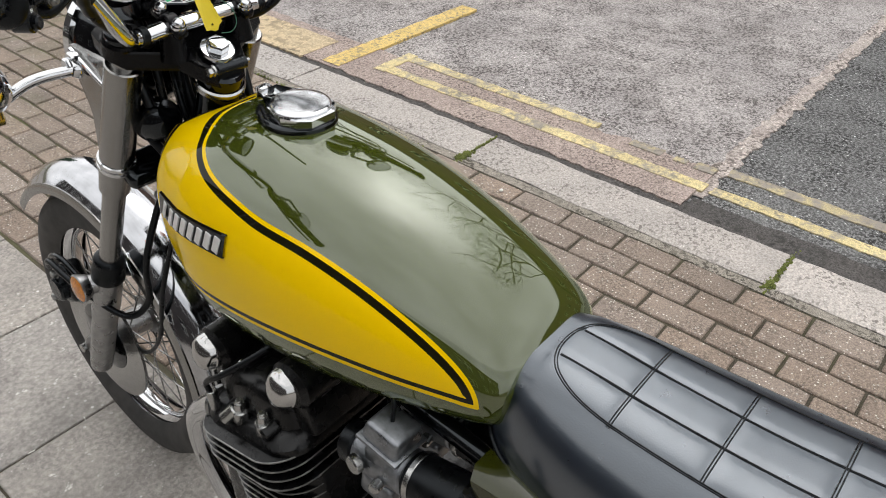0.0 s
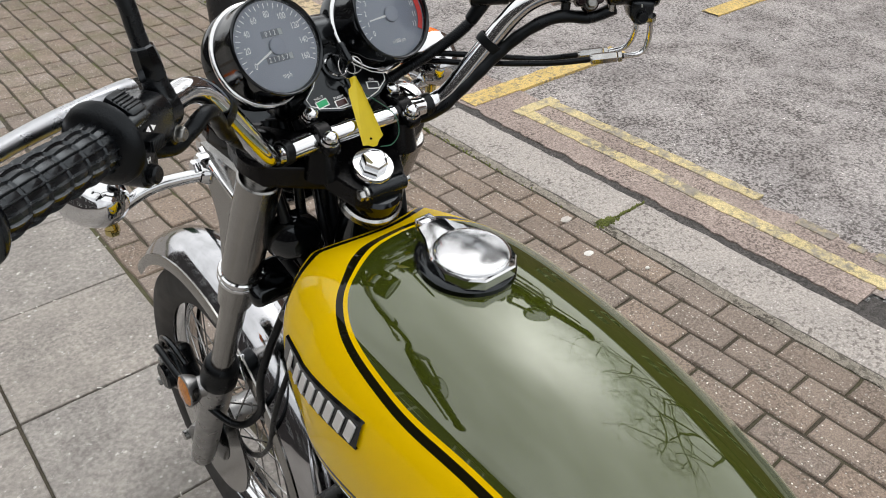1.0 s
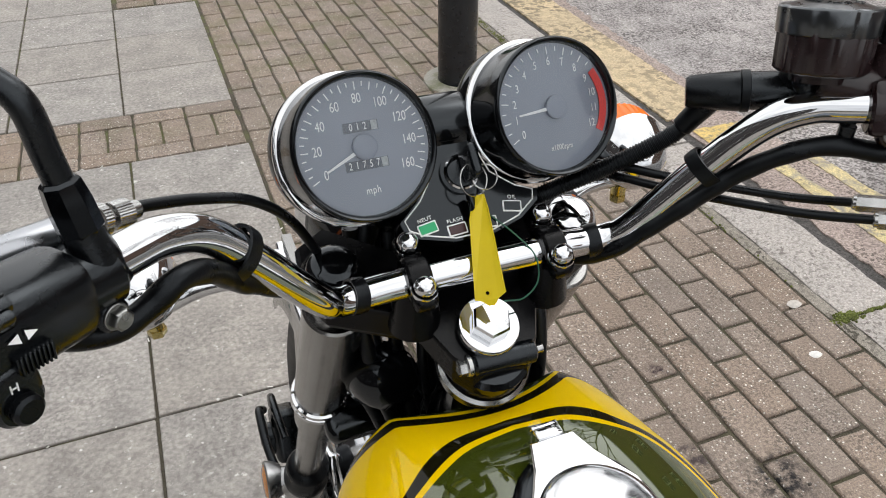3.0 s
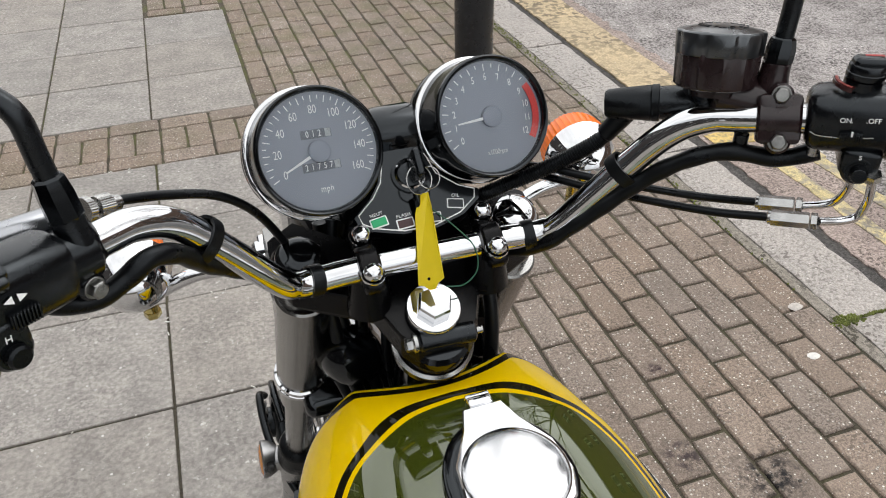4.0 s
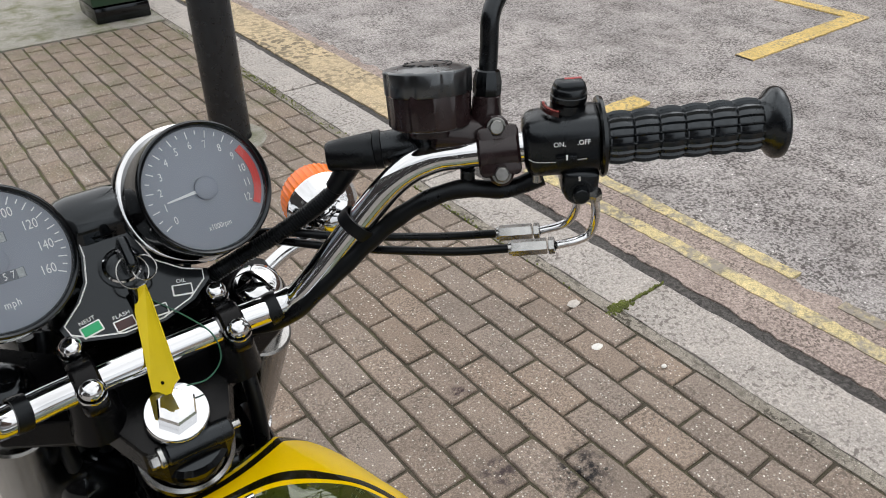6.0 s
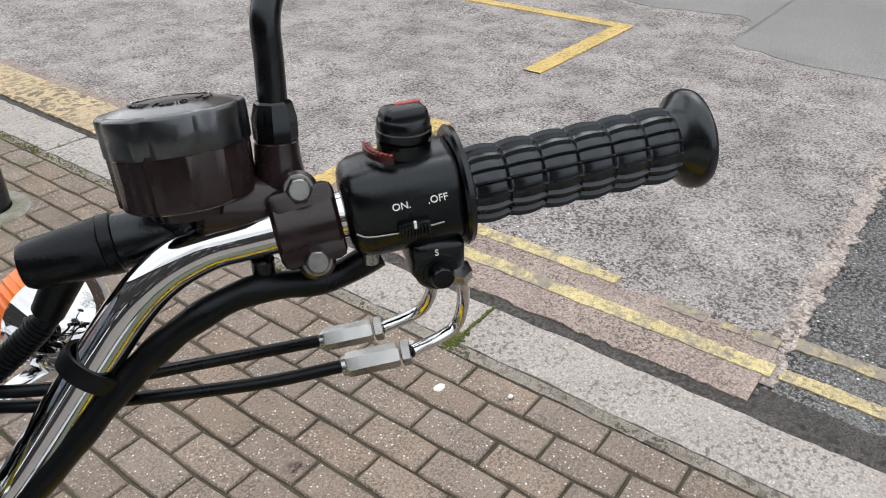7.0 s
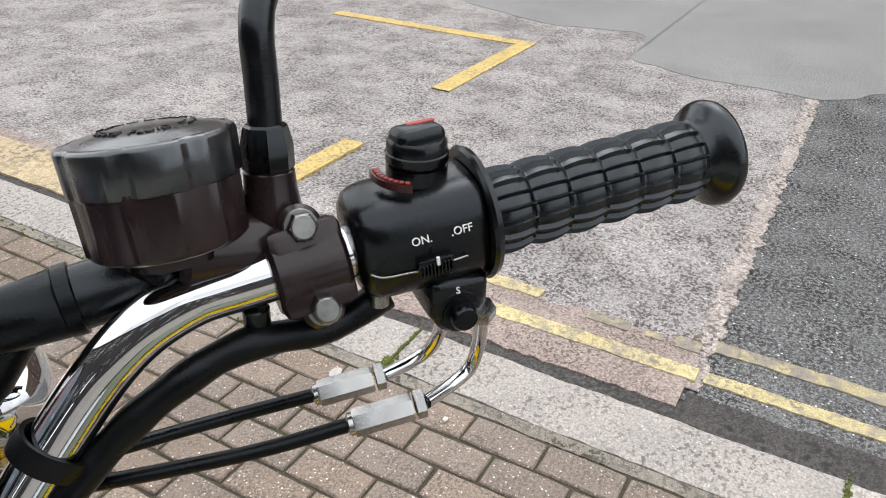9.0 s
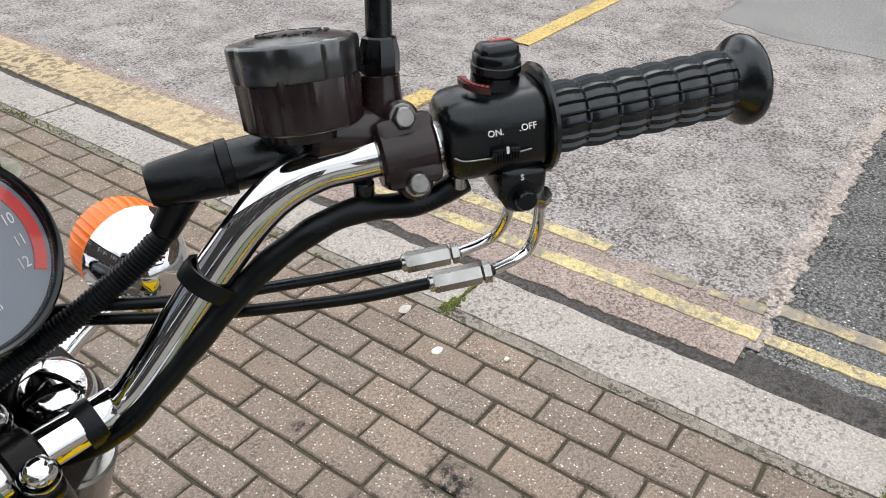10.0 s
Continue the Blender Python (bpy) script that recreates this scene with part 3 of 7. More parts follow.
# yellow lines
lines = [
    ("yellow_line", 0.455, 0.52, -0.795, 0.93, 0.0135, M_yellow_line, "worn yellow no-parking line on the road"),
    ("yellow_line", 0.625, 0.688, -0.22, 0.93, 0.0135, M_yellow_line, "worn yellow no-parking line on the road"),
    ("yellow_line", 0.598, 0.655, -0.775, -0.690, 0.0135, M_yellow_old, "last flakes of a worn yellow line"),
    ("yellow_line", 0.604, 0.640, -0.655, -0.600, 0.0135, M_yellow_old, "last flakes of a worn yellow line"),
    ("yellow_line", 0.600, 0.650, -0.545, -0.400, 0.0135, M_yellow_old, "last flakes of a worn yellow line"),
    ("yellow_line", 0.475, 0.53, -25, -0.815, 0.004, M_yellow_line, "yellow no-parking line on dark asphalt"),
    ("yellow_line", 0.645, 0.705, -25, -0.79, 0.004, M_yellow_old, "faded yellow no-parking line on dark asphalt"),
    ("yellow_band", 0.30, 0.57, 1.32, 30, 0.0130, M_tan, "broad tan concrete band along the gutter"),
]
for n_, (nm, a, b, c, d, h, m_, lab) in enumerate(lines):
    o = ragged_strip(nm, a, b, c, d, ROAD_Z + h, m_, lab, 0.009, amp0=0.009, step=0.012, seed=20 + n_)
    tagged(o, category="road marking", group="yellow lines")


def cross_line(nm, x0, x1, y0, y1, h, m_, lab, seed, amp=0.008):
    n = max(3, int((x1 - x0) / 0.02))
    verts, faces = [], []
    for i in range(n + 1):
        x = x0 + (x1 - x0) * i / n
        a = amp * (noise.noise(Vector((x * 14, seed, 0))) + 0.6 * noise.noise(Vector((x * 43, seed, 2))))
        b = amp * (noise.noise(Vector((x * 14, seed, 5))) + 0.6 * noise.noise(Vector((x * 43, seed, 7))))
        verts += [(x, y0 + a, ROAD_Z + h), (x, y1 + b, ROAD_Z + h), (x, y0 + a, ROAD_Z - 0.01), (x, y1 + b, ROAD_Z - 0.01)]
    for i in range(n):
        k = 4 * i
        faces += [(k, k + 4, k + 5, k + 1), (k, k + 2, k + 6, k + 4), (k + 1, k + 5, k + 7, k + 3)]
    o = mesh_ob(nm, verts, faces, m_, smooth=False)
    return tagged(o, lab, "road marking", "bay lines", "structure")


cross_line("bay_line", 0.34, 1.46, 1.085, 1.20, 0.0140, M_yellow_new, "yellow parking bay dash across the road", 1.0)
cross_line("bay_line", 2.42, 3.74, 1.135, 1.255, 0.0085, M_yellow_new, "yellow parking bay dash across the road", 2.0)
cross_line("yellow_line_end", 0.44, 0.70, 0.87, 0.935, 0.0150, M_yellow_line, "yellow bar closing the double lines", 3.0)
o = ragged_strip("bay_line_side", 3.63, 3.745, 1.257, 2.9, ROAD_Z + 0.0085, M_yellow_new, "yellow parking bay side line", 0.005, amp0=0.005, seed=40)
tagged(o, category="road marking", group="bay lines")
o = ragged_strip("bay_line_side", 3.63, 3.745, 4.2, 6.2, ROAD_Z + 0.0085, M_yellow_new, "yellow parking bay side line", 0.005, amp0=0.005, seed=41)
tagged(o, category="road marking", group="bay lines")

tagged(cross_line("road_seam", 0.42, 3.5, -0.815, -0.745, 0.0050, M_lip, "pale broken joint between two asphalt surfaces", 8.0, 0.030), category="road surface", group="road joints")

# pavement bed that the pieces lie in
bed = slab_block("pavement", -9.2, -0.002, -30, 40, -0.15, -0.009, M_joint, "mossy dark sand bed of the pavement", "pavement")
strip = ragged_strip("kerb_mortar", -0.048, -0.006, -30, 40, -0.005, M_mortar, "thin broken mortar strip along the kerb", 0.0, amp0=0.008, seed=9)

# kerb of granite stones
kerb = tagged(new("kerb"), "row of pale rough granite kerb stones", "kerb", kind="structure")


def kerb_stone(y0, y1, seed):
    nx, ny = 8, max(10, int((y1 - y0) / 0.03))
    verts, faces = [], []
    for j in range(ny + 1):
        y = y0 + (y1 - y0) * j / ny
        for i in range(nx + 1):
            x = KERB_W * i / nx
            z = 0.0035 * noise.noise(Vector((x * 22, y * 22, seed))) + 0.002 * noise.noise(Vector((x * 60, y * 60, seed)))
            edge = min(i, nx - i, j, ny - j)
            if edge == 0:
                z -= 0.006
            ex = 0.006 * noise.noise(Vector((y * 15, seed, 3))) if i in (0, nx) else 0.0
            verts.append((x + ex, y, z))
    base = len(verts)
    ring = [i for i in range(nx + 1)] + [(j + 1) * (nx + 1) - 1 for j in range(1, ny + 1)] + [ny * (nx + 1) + i for i in range(nx - 1, -1, -1)] + [j * (nx + 1) for j in range(ny - 1, 0, -1)]
    verts += [(verts[k][0], verts[k][1], -0.14) for k in ring]
    for j in range(ny):
        for i in range(nx):
            a = j * (nx + 1) + i
            faces.append((a, a + 1, a + nx + 2, a + nx + 1))
    for k in range(len(ring)):
        k2 = (k + 1) % len(ring)
        faces.append((ring[k2], ring[k], base + k, base + k2))
    return mesh_ob("kerb_stone", verts, faces, M_kerb, kerb, angle=60)


joints = [-12.0, -9.4, -6.9, -4.6, -2.75, -1.222, 0.0, 1.06, 2.29, 3.2, 4.5, 6.0, 8.0, 11.0, 16.0, 24.0]
for n_, (a, b) in enumerate(zip(joints, joints[1:])):
    kerb_stone(a + 0.006, b - 0.006, n_ * 3.1)


# moss tufts in the kerb joints and along the bricks
def moss_patch(x, y, sx, sy, n, seed):
    rnd = random.Random(seed)
    bm = bmesh.new()
    for _ in range(n):
        px, py = rnd.gauss(0, sx), rnd.gauss(0, sy)
        r = rnd.uniform(0.002, 0.0055)
        m = Matrix.Translation((x + px, y + py, -0.004)) @ Euler((rnd.uniform(-.5, .5), rnd.uniform(-.5, .5), rnd.uniform(0, 6))).to_matrix().to_4x4()
        add_lathe(bm, [(0, -r), (r, 0), (r * 0.6, r * 0.9), (0, r * 1.5)], m, 5)
    ob = part("moss", bm, M_moss, None)
    return tagged(ob, "small green moss growing in the kerb joint", "moss", "moss in joints", "stuff")


moss_patch(0.00, 0.0, 0.022, 0.010, 170, 1)
moss_patch(0.10, 0.0, 0.05, 0.003, 90, 6)
moss_patch(0.01, -1.222, 0.02, 0.008, 90, 2)
moss_patch(0.12, -1.222, 0.06, 0.004, 110, 3)
moss_patch(-0.03, 2.6, 0.012, 0.5, 260, 4)
moss_patch(-0.05, 0.9, 0.006, 0.3, 120, 5)

# brick paving, courses along the kerb, half bond
P_LEN, P_WID, J = 0.21, 0.106, 0.009
paving = tagged(new("brick_paving"), "weathered brown block paving in stretcher bond with mossy joints", "paving", kind="structure")


def piece_mesh(name, lx, ly, hz, chamfer, material):
    bm = bmesh.new()
    add_box(bm, (lx, ly, hz), Matrix.Translation((0, 0, -hz / 2)), chamfer, 2)
    me = bpy.data.meshes.new(name)
    bm.to_mesh(me)
    bm.free()
    me.materials.append(material)
    return me


rnd = random.Random(4)


def worn_brick(lx, ly, seed):
    """A paving block whose arrises are chipped and uneven."""
    rb = random.Random(seed)
    hx, hy = lx / 2, ly / 2
    base = [(-hx, -hy), (0, -hy), (hx, -hy), (hx, -hy / 2), (hx, 0), (hx, hy / 2), (hx, hy), (0, hy), (-hx, hy), (-hx, hy / 2), (-hx, 0), (-hx, -hy / 2)]
    out = [(x + rb.uniform(-0.0018, 0.0014) - 0.002 * (abs(x) > 0 and abs(y) == hy) * math.copysign(1, x), y + rb.uniform(-0.0018, 0.0014)) for x, y in base]
    verts = [(x, y, -0.05) for x, y in out] + [(x, y, -0.005) for x, y in out]
    verts += [(x * 0.93, y * 0.965, rb.uniform(-0.0008, 0.0)) for x, y in out]
    n = len(out)
    faces = [(k + r * n, (k + 1) % n + r * n, (k + 1) % n + (r + 1) * n, k + (r + 1) * n) for r in (0, 1) for k in range(n)]
    faces.append(tuple(range(2 * n, 3 * n)))
    me = bpy.data.meshes.new("brick")
    me.from_pydata(verts, [], faces)
    me.materials.append(M_brick)
    return me


ME_brick = [worn_brick(P_WID - J + d, P_LEN - J + e, 60 + n_) for n_, (d, e) in enumerate(((0, 0), (-0.002, 0.001), (0.001, -0.003), (0.0015, 0.002), (-0.001, -0.001), (0, 0.001), (0.001, 0.001), (-0.0015, 0)))]
ME_half = [worn_brick(P_WID - J, 0.097, 90), worn_brick(P_WID - J - 0.001, 0.096, 91)]


def lay(me, parent, x, y, turn=0.0, sink=0.0025, tilt=0.6):
    ob = new("brick", me)
    ob.parent = parent
    ob.matrix_basis = Matrix.Translation((x, y, rnd.uniform(-sink, sink * 0.4))) @ Euler((radians(rnd.uniform(-tilt, tilt)), radians(rnd.uniform(-tilt, tilt)), radians(turn + rnd.uniform(-0.5, 0.5)))).to_matrix().to_4x4()
    return ob


far_bricks = []
POLE = (-0.437, 1.935)
for k in range(13):
    x = -0.106 - P_WID * k
    for j in range(-21, 46):
        y = 0.194 - P_LEN * j + (0.105 if k % 2 else 0.0)
        if y > 3.8 or math.hypot(x - POLE[0], (y - POLE[1]) * 0.7) < 0.10:
            continue
        if -1.5 < y < 3.2:
            lay(rnd.choice(ME_brick), paving, x, y)
        else:
            far_bricks.append((x, y))
for k in range(1, 13, 2):
    lay(ME_half[k % 4 // 2], paving, -0.106 - P_WID * k, 3.815)
bm = bmesh.new()
for x, y in far_bricks:
    add_box(bm, (P_WID - J, P_LEN - J, 0.05), Matrix.Translation((x, y, -0.025 + rnd.uniform(-0.002, 0.001))) @ Euler((0, 0, radians(rnd.uniform(-.6, .6)))).to_matrix().to_4x4(), 0.004, 1)
tagged(part("far_bricks", bm, M_brick, paving), kind="stuff")

# brick band between the slabs
band = tagged(new("brick_band"), "band of brown paving bricks between concrete slabs", "paving", kind="structure")
ME_bandl = worn_brick(P_LEN - J, P_WID - J, 77)
for i in range(14):
    x = -1.440 - P_LEN * (i + 0.5)
    lay(ME_bandl, band, x, 2.095 - 0.053)
    lay(ME_bandl, band, x, 1.675 + 0.053)
    for s_ in (-0.25, 0.25):
        lay(ME_brick[0], band, x + s_ * P_LEN, 1.885)

for i in range(2):
    x = -1.446 - 0.215 * (i + 0.5)
    lay(ME_bandl, band, x, 3.570)
    lay(ME_bandl, band, x, 3.905)
    for s_ in (-0.25, 0.25):
        lay(ME_brick[1], band, x + s_ * P_LEN, 3.738)

# concrete slabs
slabs = tagged(new("slab_paving"), "grey square concrete paving slabs with dark joints", "paving", kind="structure")
ys_near = [1.675 - 0.452 * i for i in range(12)]
ys_far = [2.10 + 0.468 * i for i in range(9)]
xs = [-1.440 - 0.4525 * i for i in range(12)]
ME_slab = piece_mesh("slab", 0.445, 0.445, 0.05, 0.004, M_slab)
ME_slab2 = piece_mesh("slab", 0.445, 0.461, 0.05, 0.004, M_slab)


def lay_slab(me, x, y):
    ob = new("slab", me)
    ob.parent = slabs
    ob.matrix_basis = Matrix.Translation((x, y, rnd.uniform(-0.003, 0.0))) @ Euler((radians(rnd.uniform(-.25, .25)), radians(rnd.uniform(-.25, .25)), radians(rnd.uniform(-.25, .25)))).to_matrix().to_4x4()


# slabs far from the motorcycle lie in one mesh
bm = bmesh.new()
for i in range(16):
    for j in list(range(-16, 20)):
        x_, y_ = -1.440 - 0.4525 * (i + 0.5), 1.675 - 0.452 * (j + 0.5)
        if j < 0:
            y_ = 2.10 + 0.468 * (-j - 0.5)
        near_one = (i < 11) and (0 <= j < 11 or -8 <= j < 0)
        if not near_one:
            add_box(bm, (0.445, 0.445 if j >= 0 else 0.461, 0.05), Matrix.Translation((x_, y_, -0.026 + rnd.uniform(-0.0015, 0.001))))
tagged(part("far_slabs", bm, M_slab, slabs, smooth=False), kind="stuff")
for a in xs[:-1]:
    for b in ys_near[:-1]:
        lay_slab(ME_slab, a - 0.226 + 0.004 * math.sin(b), b - 0.226)
    for b in ys_far[:-1]:
        if a == xs[0] and b == ys_far[3]:
            continue
        lay_slab(ME_slab2, a - 0.226, b + 0.234)

# concrete apron beyond the bricks, with a green cabinet on it
M_apron = ground_mat("old_concrete", (0.36, 0.34, 0.30), (0.30, 0.29, 0.25), speck_amt=0.15, big=3.0, stain_amt=0.4, stain=(0.2, 0.19, 0.15), moss=0.7, bump=0.6)
apron = slab_block("concrete_apron", -1.46, -0.02, 3.876, 9.0, -0.1, 0.006, M_apron, "mossy pale concrete apron at the end of the bricks", "pavement")


def cabinet():
    root = tagged(new("street_cabinet"), "dark green painted metal street cabinet on concrete", "cabinet")
    root.location = (-0.235, 4.20, 0.006)
    bm = bmesh.new()
    add_box(bm, (0.35, 0.36, 0.10), Matrix.Translation((0, 0, 0.05)), 0.008)
    part("plinth", bm, M_black, root)
    bm = bmesh.new()
    add_box(bm, (0.37, 0.38, 1.1), Matrix.Translation((0, 0, 0.66)), 0.012)
    part("body", bm, M_binmat, root)
    bm = bmesh.new()
    add_box(bm, (0.33, 0.012, 0.98), Matrix.Translation((0, -0.194, 0.66)), 0.004)
    part("door", bm, M_binmat, root)
    bm = bmesh.new()
    add_box(bm, (0.43, 0.44, 0.05), Matrix.Translation((0, 0, 1.235)), 0.015)
    part("roof", bm, M_binmat, root)


cabinet()


def lamp_post():
    root = tagged(new("street_pole"), "thick black painted steel street pole in the pavement", "pole")
    root.location = (POLE[0], POLE[1], 0)
    bm = bmesh.new()
    add_lathe(bm, [(0.088, -0.1), (0.088, 1.3), (0.086, 1.32), (0.062, 1.42), (0.06, 1.5), (0.055, 5.5), (0, 5.52)], Matrix(), 48)
    part("shaft", bm, M_pole, root)
    bm = bmesh.new()
    add_lathe(bm, [(0.155, -0.012), (0.15, 0.001), (0.12, 0.006), (0.089, 0.010)], Matrix(), 40, 1.15)
    part("mortar_collar", bm, M_apron, root, "rough mortar ring at the foot")


lamp_post()


# ---------- walls that close the street ----------
M_wall = ground_mat("dull_brick_wall", (0.16, 0.10, 0.075), (0.13, 0.09, 0.07), speck_amt=0.0, big=0.8, stain_amt=0.4, bump=0.3, bscale=20, fscale=9, fine=0.35)
M_dark_wall = ground_mat("dark_street_front", (0.055, 0.05, 0.05), (0.04, 0.035, 0.035), speck_amt=0.0, big=0.6, stain_amt=0.3, bump=0.2, bscale=20, fscale=12, fine=0.2)
M_window = mat("dark_window", (0.02, 0.022, 0.025), 0.08)
M_trim = mat("white_frame_paint", (0.7, 0.7, 0.68), 0.5, var=0.05)
M_roof = mat("slate", (0.07, 0.07, 0.075), 0.7, var=0.2, scale=3)


def terrace(name, x, facing, y0, y1, height, bay, material, label):
    """A plain street front whose windows sit in real openings."""
    root = tagged(new(name), label, "building", kind="structure")
    depth = 0.35
    bm = bmesh.new()
    sgn = facing
    n = int((y1 - y0) / bay)
    ww, levels = 1.1, [(1.0, 2.3), (3.9, 5.4)]
    zs = [-0.1] + [z for lv in levels for z in lv] + [height]
    for i in range(n):
        a = y0 + i * bay
        c0, c1 = a + (bay - ww) / 2, a + (bay + ww) / 2
        for yy0, yy1 in ((a, c0), (c1, a + bay)):
            add_box(bm, (depth, yy1 - yy0, height + 0.1), Matrix.Translation((x - sgn * depth / 2, (yy0 + yy1) / 2, height / 2 - 0.05)))
        for k in range(0, len(zs), 2):
            add_box(bm, (depth, ww, zs[k + 1] - zs[k]), Matrix.Translation((x - sgn * depth / 2, a + bay / 2, (zs[k] + zs[k + 1]) / 2)))
    part("wall", bm, material, root, smooth=False)
    for i in range(n):
        for lo, hi in levels:
            yc = y0 + (i + 0.5) * bay
            bm = bmesh.new()
            add_box(bm, (0.02, ww, hi - lo), Matrix.Translation((x - sgn * 0.2, yc, (lo + hi) / 2)))
            win = part("window", bm, M_window, root, smooth=False)
            bm = bmesh.new()
            for dy in (-ww / 2 + 0.03, 0, ww / 2 - 0.03):
                add_box(bm, (0.05, 0.06, hi - lo), Matrix.Translation((x - sgn * 0.17, yc + dy, (lo + hi) / 2)))
            for zz in (lo + 0.03, (lo + hi) / 2, hi - 0.03):
                add_box(bm, (0.045, ww, 0.06), Matrix.Translation((x - sgn * 0.168, yc, zz)))
            part("frame", bm, M_trim, win, smooth=False)
    bm = bmesh.new()
    loft(bm, [[(x + sgn * 0.15, yy, height), (x - sgn * 4, yy, height + 2.2), (x - sgn * 8, yy, height)] for yy in (y0, y1)])
    part("roof", bm, M_roof, root, smooth=False)
    return root


terrace("houses_across", 15.5, -1, -28, 34, 8.2, 3.1, M_wall, "plain brick terrace across the street")
# this front is out of view, placed and darkened for what the chrome mirrors
terrace("unseen_front", -8.6, 1, -14, 20, 5.8, 2.2, M_dark_wall, "unseen plain dark street front added to darken reflections")


def bare_tree(x, y, height, seed):
    """A leafless street tree: tapering limbs that fork again and again into twigs."""
    rnd_t = random.Random(seed)
    root = tagged(new("street_tree"), "bare winter street tree across the road", "tree")
    root.location = (x, y, ROAD_Z)
    limbs = {"trunk": bmesh.new(), "limbs": bmesh.new(), "twigs": bmesh.new()}

    def grow(p, d, length, r, depth):
        n = 3
        pts = [p]
        for i in range(n):
            d = (d + Vector((rnd_t.uniform(-1, 1), rnd_t.uniform(-1, 1), rnd_t.uniform(-0.6, 0.9))) * 0.16).normalized()
            pts.append(pts[-1] + d * length / n)
        bm = limbs["trunk"] if depth == 0 else limbs["limbs"] if depth < 4 else limbs["twigs"]
        r1 = r * 0.70
        add_tube(bm, pts, lambda u: r + (r1 - r) * u, 8 if depth < 2 else 4, 1, smooth_it=False)
        if depth >= 8:
            return
        for _ in range(2 if depth in (3, 5) else 3):
            side = Vector((rnd_t.uniform(-1, 1), rnd_t.uniform(-1, 1), rnd_t.uniform(-0.25, 0.5))).normalized()
            nd = (d * 0.62 + side * 0.75 + Vector((0, 0, 0.12))).normalized()
            start = pts[-1] if rnd_t.random() < 0.6 else pts[-2]
            grow(start, nd, length * rnd_t.uniform(0.66, 0.88), r1 * rnd_t.uniform(0.66, 0.88), depth + 1)

    grow(Vector((0, 0, 0)), Vector((-0.1, 0, 1)).normalized(), height * 0.27, height * 0.016, 0)
    part("trunk", limbs["trunk"], M_bark, root)
    tagged(part("limbs", limbs["limbs"], M_bark, root), kind="stuff")
    tagged(part("twigs", limbs["twigs"], M_bark, root), kind="stuff")


bare_tree(6.9, -3.9, 12.5, 5)
bare_tree(7.4, 7.5, 10.5, 8)


# loose bits on the paving
def pebble(x, y, r, seed, material, label):
    rnd_p = random.Random(seed)
    bm = bmesh.new()
    bmesh.ops.create_icosphere(bm, subdivisions=2, radius=r)
    for v in bm.verts:
        v.co = Vector((v.co.x * 1.2, v.co.y * 0.9, v.co.z * (0.6 if r < 0.012 else 0.14))) * (1 + rnd_p.uniform(-0.12, 0.12))
    ob = part("pebble", bm, material, None)
    ob.location = (x, y, r * (0.45 if r < 0.012 else 0.1) - 0.001)
    return tagged(ob, label, "stone", "loose pebbles")


M_pebble = mat("white_stone", (0.72, 0.70, 0.66), 0.6, var=0.12, scale=120, bump=0.3)
M_gum = mat("old_gum", (0.50, 0.46, 0.42), 0.7, var=0.2, scale=90, bump=0.3)
M_grit = mat("dark_grit", (0.07, 0.06, 0.05), 0.8, var=0.3, scale=120, bump=0.3)
pebble(-0.201, -0.091, 0.016, 1, M_pebble, "flat white splash of gum on the brick paving")
pebble(-0.106, 0.098, 0.020, 7, M_gum, "flat pale smear of old gum on the brick paving")
pebble(-0.116, -0.268, 0.008, 2, M_pebble, "small white stone lying on the brick paving")
pebble(-0.90, 0.62, 0.005, 3, M_pebble, "tiny pale stone in a brick joint")
pebble(-0.52, -0.42, 0.005, 4, M_grit, "small dark crumb on the brick paving")

# pale crumbs and twigs caught in the slab joints
rnd_c = random.Random(31)
bm = bmesh.new()
for _ in range(150):
    if rnd_c.random() < 0.5:
        x, y = rnd_c.choice(xs) + rnd_c.uniform(-0.004, 0.004), rnd_c.uniform(-1.5, 1.6)
    else:
        x, y = rnd_c.uniform(-3.4, -1.46), rnd_c.choice(ys_near) + rnd_c.uniform(-0.004, 0.004)
    a = rnd_c.uniform(0, 3)
    add_box(bm, (rnd_c.uniform(0.003, 0.016), rnd_c.uniform(0.002, 0.004), 0.002), Matrix.Translation((x, y, -0.002)) @ Matrix.Rotation(a, 4, "Z"))
tagged(part("crumbs", bm, M_pebble, None, smooth=False), "pale crumbs and twigs in the slab joints", "litter", kind="stuff")


# ---------- motorcycle ----------
BIKE = (-1.507, -0.73)
bike = tagged(new("motorcycle"), "classic yellow and olive motorcycle standing on the brick pavement", "motorcycle")
bike.location = (BIKE[0], BIKE[1], 0)
YAW = Matrix.Rotation(radians(0.4), 4, "Z")


def body(ob):
    """Turns a part of the frame's side with the body, about the steering stem."""
    ob.matrix_basis = YAW
    return ob


